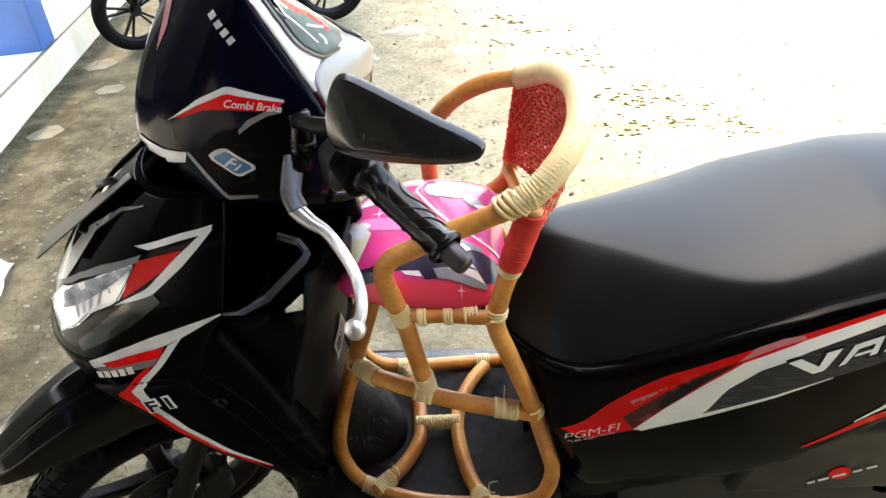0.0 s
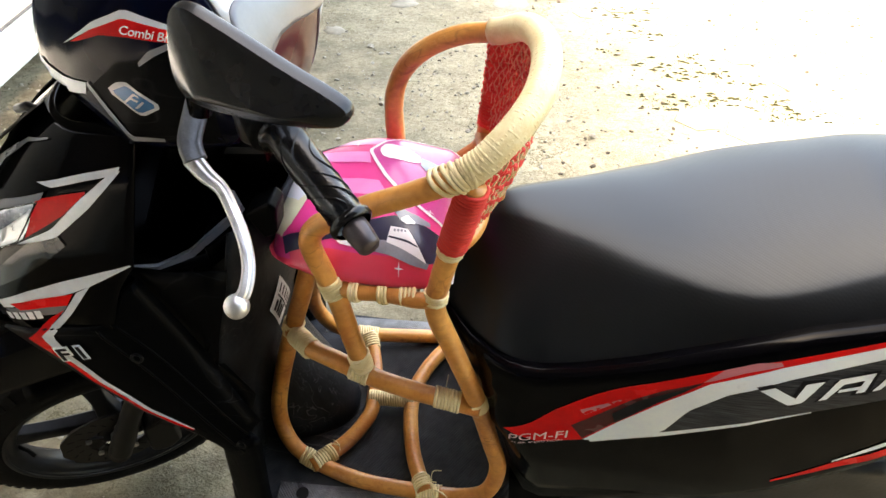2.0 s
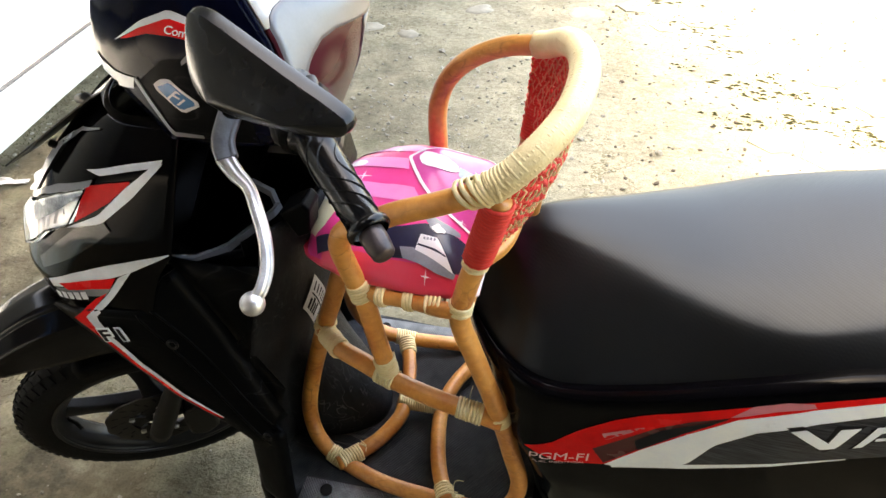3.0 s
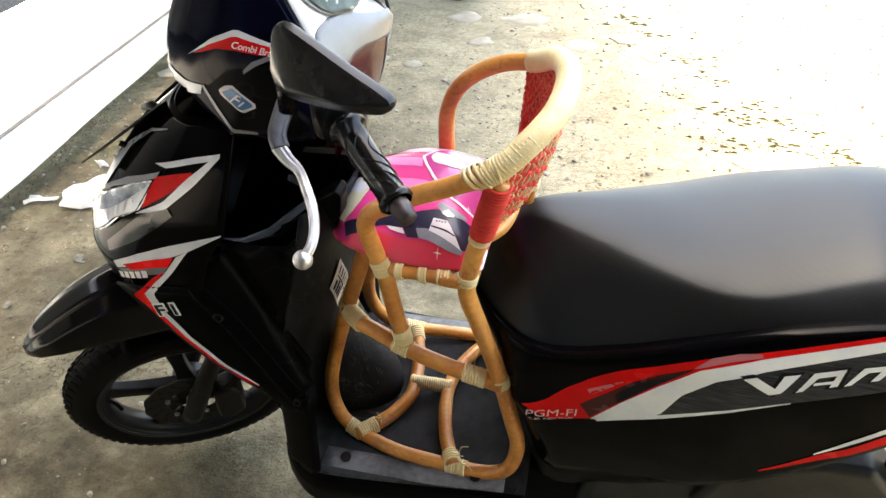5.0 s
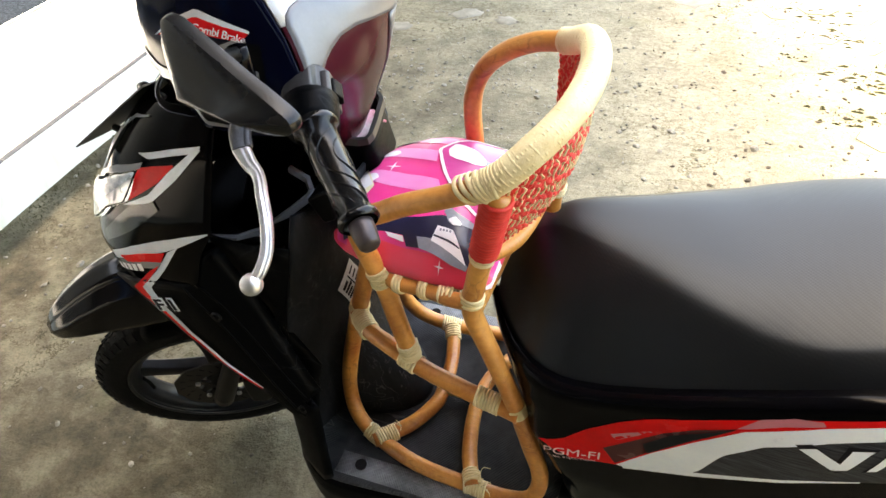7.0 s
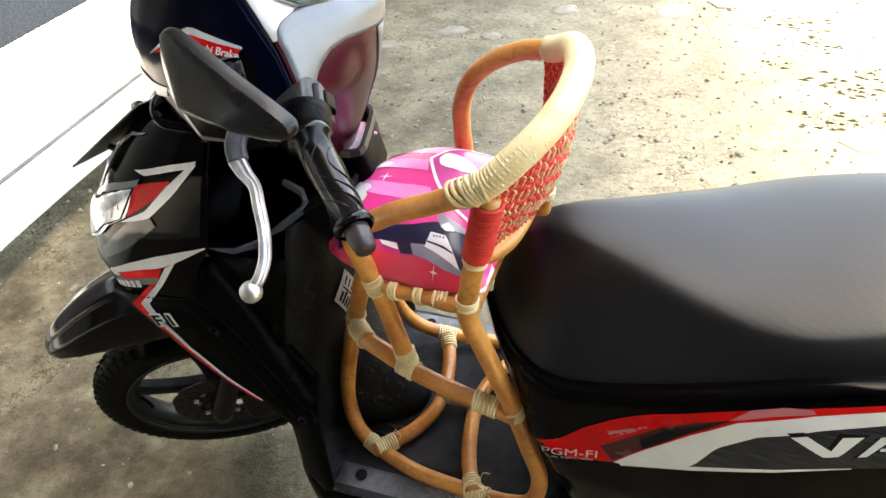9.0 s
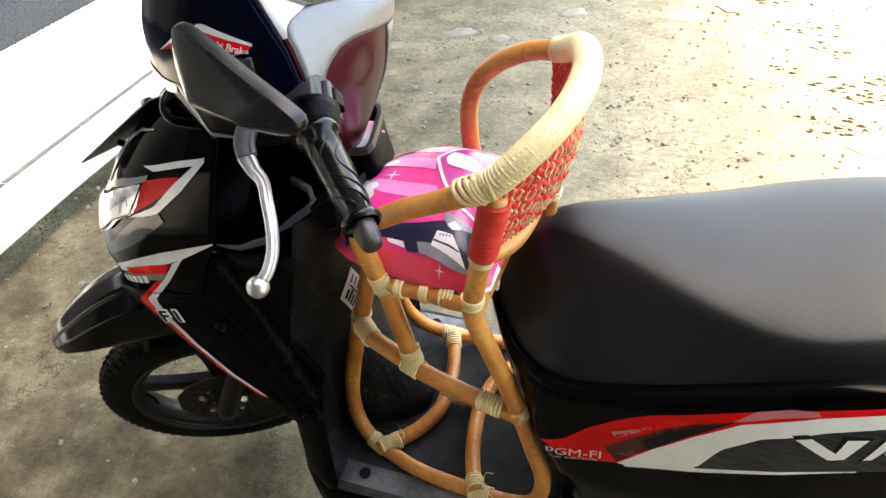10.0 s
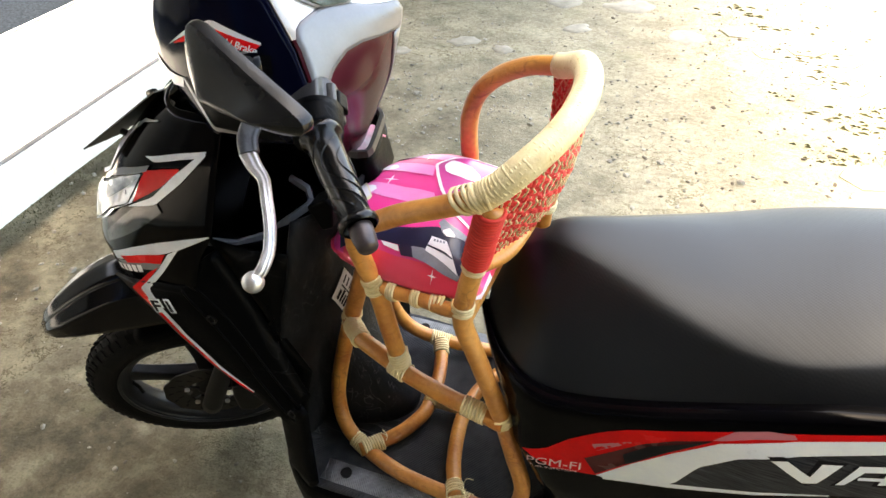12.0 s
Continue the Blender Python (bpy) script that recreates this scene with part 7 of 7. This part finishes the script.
for k, (x, y, r) in enumerate(((-1.10, 2.88, 0.075), (-1.38, 2.62, 0.06), (-0.85, 2.82, 0.055), (-0.75, 3.81, 0.10), (-0.33, 3.83, 0.12), (0.05, 3.35, 0.10), (-0.55, 3.30, 0.07))):
    flat_stone(x, y, r, 50 + k)

M_MOSS = mat("dry_olive_moss", (0.028, 0.029, 0.012), 0.95, scale=20, color2=(0.085, 0.082, 0.040), spec=0.1)
mrnd = random.Random(21)


bm = bmesh.new()
for cx, cy, size, count in ((0.89, 2.38, 0.055, 220), (0.79, 2.04, 0.045, 130), (0.63, 3.27, 0.07, 170), (0.75, 2.92, 0.05, 120), (0.95, 2.10, 0.04, 100), (0.55, 2.62, 0.03, 60), (0.25, 3.97, 0.09, 90), (0.41, 3.84, 0.08, 80), (0.56, 3.66, 0.08, 80), (0.73, 3.10, 0.08, 110), (0.80, 2.88, 0.06, 90), (0.80, 2.50, 0.06, 120), (0.95, 2.59, 0.05, 80), (1.03, 2.39, 0.05, 70), (1.03, 2.12, 0.06, 150), (1.15, 2.28, 0.05, 80), (1.19, 2.09, 0.06, 150), (1.25, 2.00, 0.05, 130), (1.28, 1.94, 0.04, 90), (0.68, 2.12, 0.04, 60)):
    for _ in range(int(count * 0.6)):
        a, d = mrnd.uniform(0, 6.28), size * 2.2 * mrnd.random() ** 0.9
        bx, by = cx + math.cos(a) * d * 1.6, cy + math.sin(a) * d * 0.7
        h, w, t = mrnd.uniform(0.003, 0.011), mrnd.uniform(0.002, 0.004), mrnd.uniform(0, 6.28)
        lean = Vector((mrnd.uniform(-0.01, 0.01), mrnd.uniform(-0.01, 0.01), h))
        p, e = Vector((bx, by, ground_z(bx, by) - 0.002)), Vector((math.cos(t), math.sin(t), 0)) * w
        bm.faces.new([bm.verts.new(q) for q in (p - e, p + e, p + e * 0.6 + lean * 0.6, p + lean, p - e * 0.6 + lean * 0.6)])
    for _ in range(4 + count // 26):                                  # low cushions between the tufts
        a, d = mrnd.uniform(0, 6.28), size * 2.0 * mrnd.random()
        bx, by = cx + math.cos(a) * d * 1.7, cy + math.sin(a) * d * 0.7
        r, turn = size * mrnd.uniform(0.08, 0.30), mrnd.uniform(-0.5, 0.2)
        edge = []
        for k in range(9):
            w, rr = 2 * math.pi * k / 9, r * mrnd.uniform(0.55, 1.25)
            ex, ey = math.cos(w) * rr * 1.7, math.sin(w) * rr * 0.55
            edge.append((bx + ex * math.cos(turn) - ey * math.sin(turn), by + ex * math.sin(turn) + ey * math.cos(turn)))
        mid = bm.verts.new((bx, by, ground_z(bx, by) + 0.009))
        rim = [bm.verts.new((ex, ey, ground_z(ex, ey) + 0.001)) for ex, ey in edge]
        for k in range(9):
            bm.faces.new((mid, rim[k], rim[(k + 1) % 9]))
tagged(part("yard_moss", bm, M_MOSS, None, smooth=False, recalc=False), "low tufts of dry olive moss in the yard", "moss", kind="stuff")
# moss along the foot of the kerb
bm = bmesh.new()
for _ in range(2600):
    y = mrnd.uniform(-0.5, 5.2)
    d = abs(mrnd.gauss(0, 0.07)) * (0.5 + 0.9 * max(0, noise.noise((0, y * 1.7, 4)) + 0.4))
    q = along(y, -0.006 - d, 0)
    h, w, t = mrnd.uniform(0.004, 0.014), mrnd.uniform(0.0015, 0.003), mrnd.uniform(0, 6.28)
    p, e = Vector((q.x, q.y, ground_z(q.x, q.y) - 0.002)), Vector((math.cos(t), math.sin(t), 0)) * w
    lean = Vector((mrnd.uniform(-0.006, 0.006), mrnd.uniform(-0.006, 0.006), h))
    bm.faces.new([bm.verts.new(r) for r in (p - e, p + e, p + lean)])
tagged(part("kerb_moss", bm, M_MOSS, None, smooth=False, recalc=False), "thin olive moss along the foot of the kerb", "moss", kind="stuff")
# dark bits of leaf and bark on the pale concrete
M_LITTER = mat("dark_leaf_litter", (0.045, 0.034, 0.022), 0.9, scale=60, color2=(0.11, 0.08, 0.05))
bm = bmesh.new()
for _ in range(380):
    x, y = mrnd.uniform(-0.4, 2.8), mrnd.uniform(1.0, 5.2)
    if x + 0.5 * y < 0.9:
        continue
    pebble_mesh(bm, (x, y, ground_z(x, y) + 0.003), mrnd.uniform(0.004, 0.013), mrnd, 0.4)
tagged(part("leaf_litter", bm, M_LITTER, None, smooth=False), "scattered dark bits of leaf on the concrete", "litter", kind="stuff")

# torn paper by the kerb
M_PAPER = mat("white_paper", (0.80, 0.80, 0.78), 0.8, var=0.05, scale=20)
for outline, seed in ((((-1.748, 0.978), (-1.821, 1.103), (-1.752, 1.272), (-1.64, 1.201), (-1.587, 0.996)), 1), (((-1.907, 0.970), (-1.922, 1.039), (-1.80, 1.047), (-1.809, 1.013)), 2), (((-1.87, 1.37), (-1.825, 1.368), (-1.754, 1.314), (-1.81, 1.318)), 3)):
    pr = random.Random(seed)
    c = Vector((sum(p[0] for p in outline) / len(outline), sum(p[1] for p in outline) / len(outline), 0))
    bm = bmesh.new()
    mid = bm.verts.new(c + Vector((0, 0, ground_z(c.x, c.y) + 0.020)))
    ring = []
    n = len(outline)
    for k in range(n):
        for q in range(4):
            a, b = Vector((*outline[k], 0)), Vector((*outline[(k + 1) % n], 0))
            p = a.lerp(b, q / 4)
            ring.append(bm.verts.new(p + Vector((pr.uniform(-0.006, 0.006), pr.uniform(-0.006, 0.006), ground_z(p.x, p.y) + 0.006 + pr.uniform(0, 0.012)))))
    for k in range(len(ring)):
        bm.faces.new((mid, ring[k], ring[(k + 1) % len(ring)]))
    bmesh.ops.solidify(bm, geom=bm.faces[:], thickness=0.0008)
    tagged(part("paper_scrap", bm, M_PAPER, None, smooth=False), "torn white paper scrap lying by the kerb", "paper", group="paper scraps")

# ---- the other motorcycle, parked by the porch ----
moto_m = Matrix.Translation((-0.87, 4.20, 0)) @ Matrix.Rotation(math.atan2(3.78 - 4.20, -2.16 + 0.87), 4, "Z") @ Matrix.Rotation(radians(-6), 4, "X")
moto = thing("motorcycle", "black parked motorcycle with cast alloy wheels, by the porch", "motorcycle", moto_m)
WB = 1.27
for nm, x in (("rear_wheel", 0.0), ("front_wheel", WB)):
    w = thing(nm, "", "")
    w.parent = moto
    mm = Matrix.Translation((x, 0, 0.265)) @ Matrix.Rotation(radians(22 if x else 0), 4, "Z") @ Matrix.Scale(1.05, 4)
    make_wheel(w, mm, slim=True)
eng2 = prism([(x, -0.13, z) for x, z in ((0.42, 0.18), (0.62, 0.14), (0.92, 0.17), (1.0, 0.30), (0.95, 0.46), (0.72, 0.52), (0.48, 0.42))], (0, 1, 0), 0.26)
soften(part("engine", eng2, M_DARKMET, moto, smooth=False), 0.03, 3)
for y in (-0.09, 0.09):
    part("fork_leg", tube([Vector((WB, y, 0.29)), Vector((WB - 0.16, y, 0.62)), Vector((WB - 0.26, y, 0.85))], 0.022, 12), M_DARKMET, moto)
    part("swing_arm", tube([Vector((0.0, y * 1.05, 0.29)), Vector((0.45, y, 0.33))], 0.02, 10), M_DARKMET, moto)
    part("shock_absorber", tube([Vector((0.02, y * 1.2, 0.32)), Vector((0.14, y * 1.2, 0.66))], 0.024, 10), M_DARKMET, moto)
tank = prism([(x, -0.12, z) for x, z in ((0.05, 0.62), (0.55, 0.58), (1.05, 0.62), (1.12, 0.80), (0.85, 0.90), (0.5, 0.78), (-0.15, 0.80), (-0.2, 0.72))], (0, 1, 0), 0.24)
soften(part("body", tank, M_GLOSS, moto, smooth=False), 0.05, 4)
part("side_stand", tube([Vector((0.55, 0.10, 0.20)), Vector((0.50, 0.26, 0.012))], 0.012, 8), M_DARKMET, moto)
part("exhaust", tube([Vector((0.9, -0.10, 0.22)), Vector((0.5, -0.15, 0.16)), Vector((-0.1, -0.17, 0.26))], lambda u: 0.02 + 0.03 * max(0, u - 0.45), 14), M_DARKMET, moto)
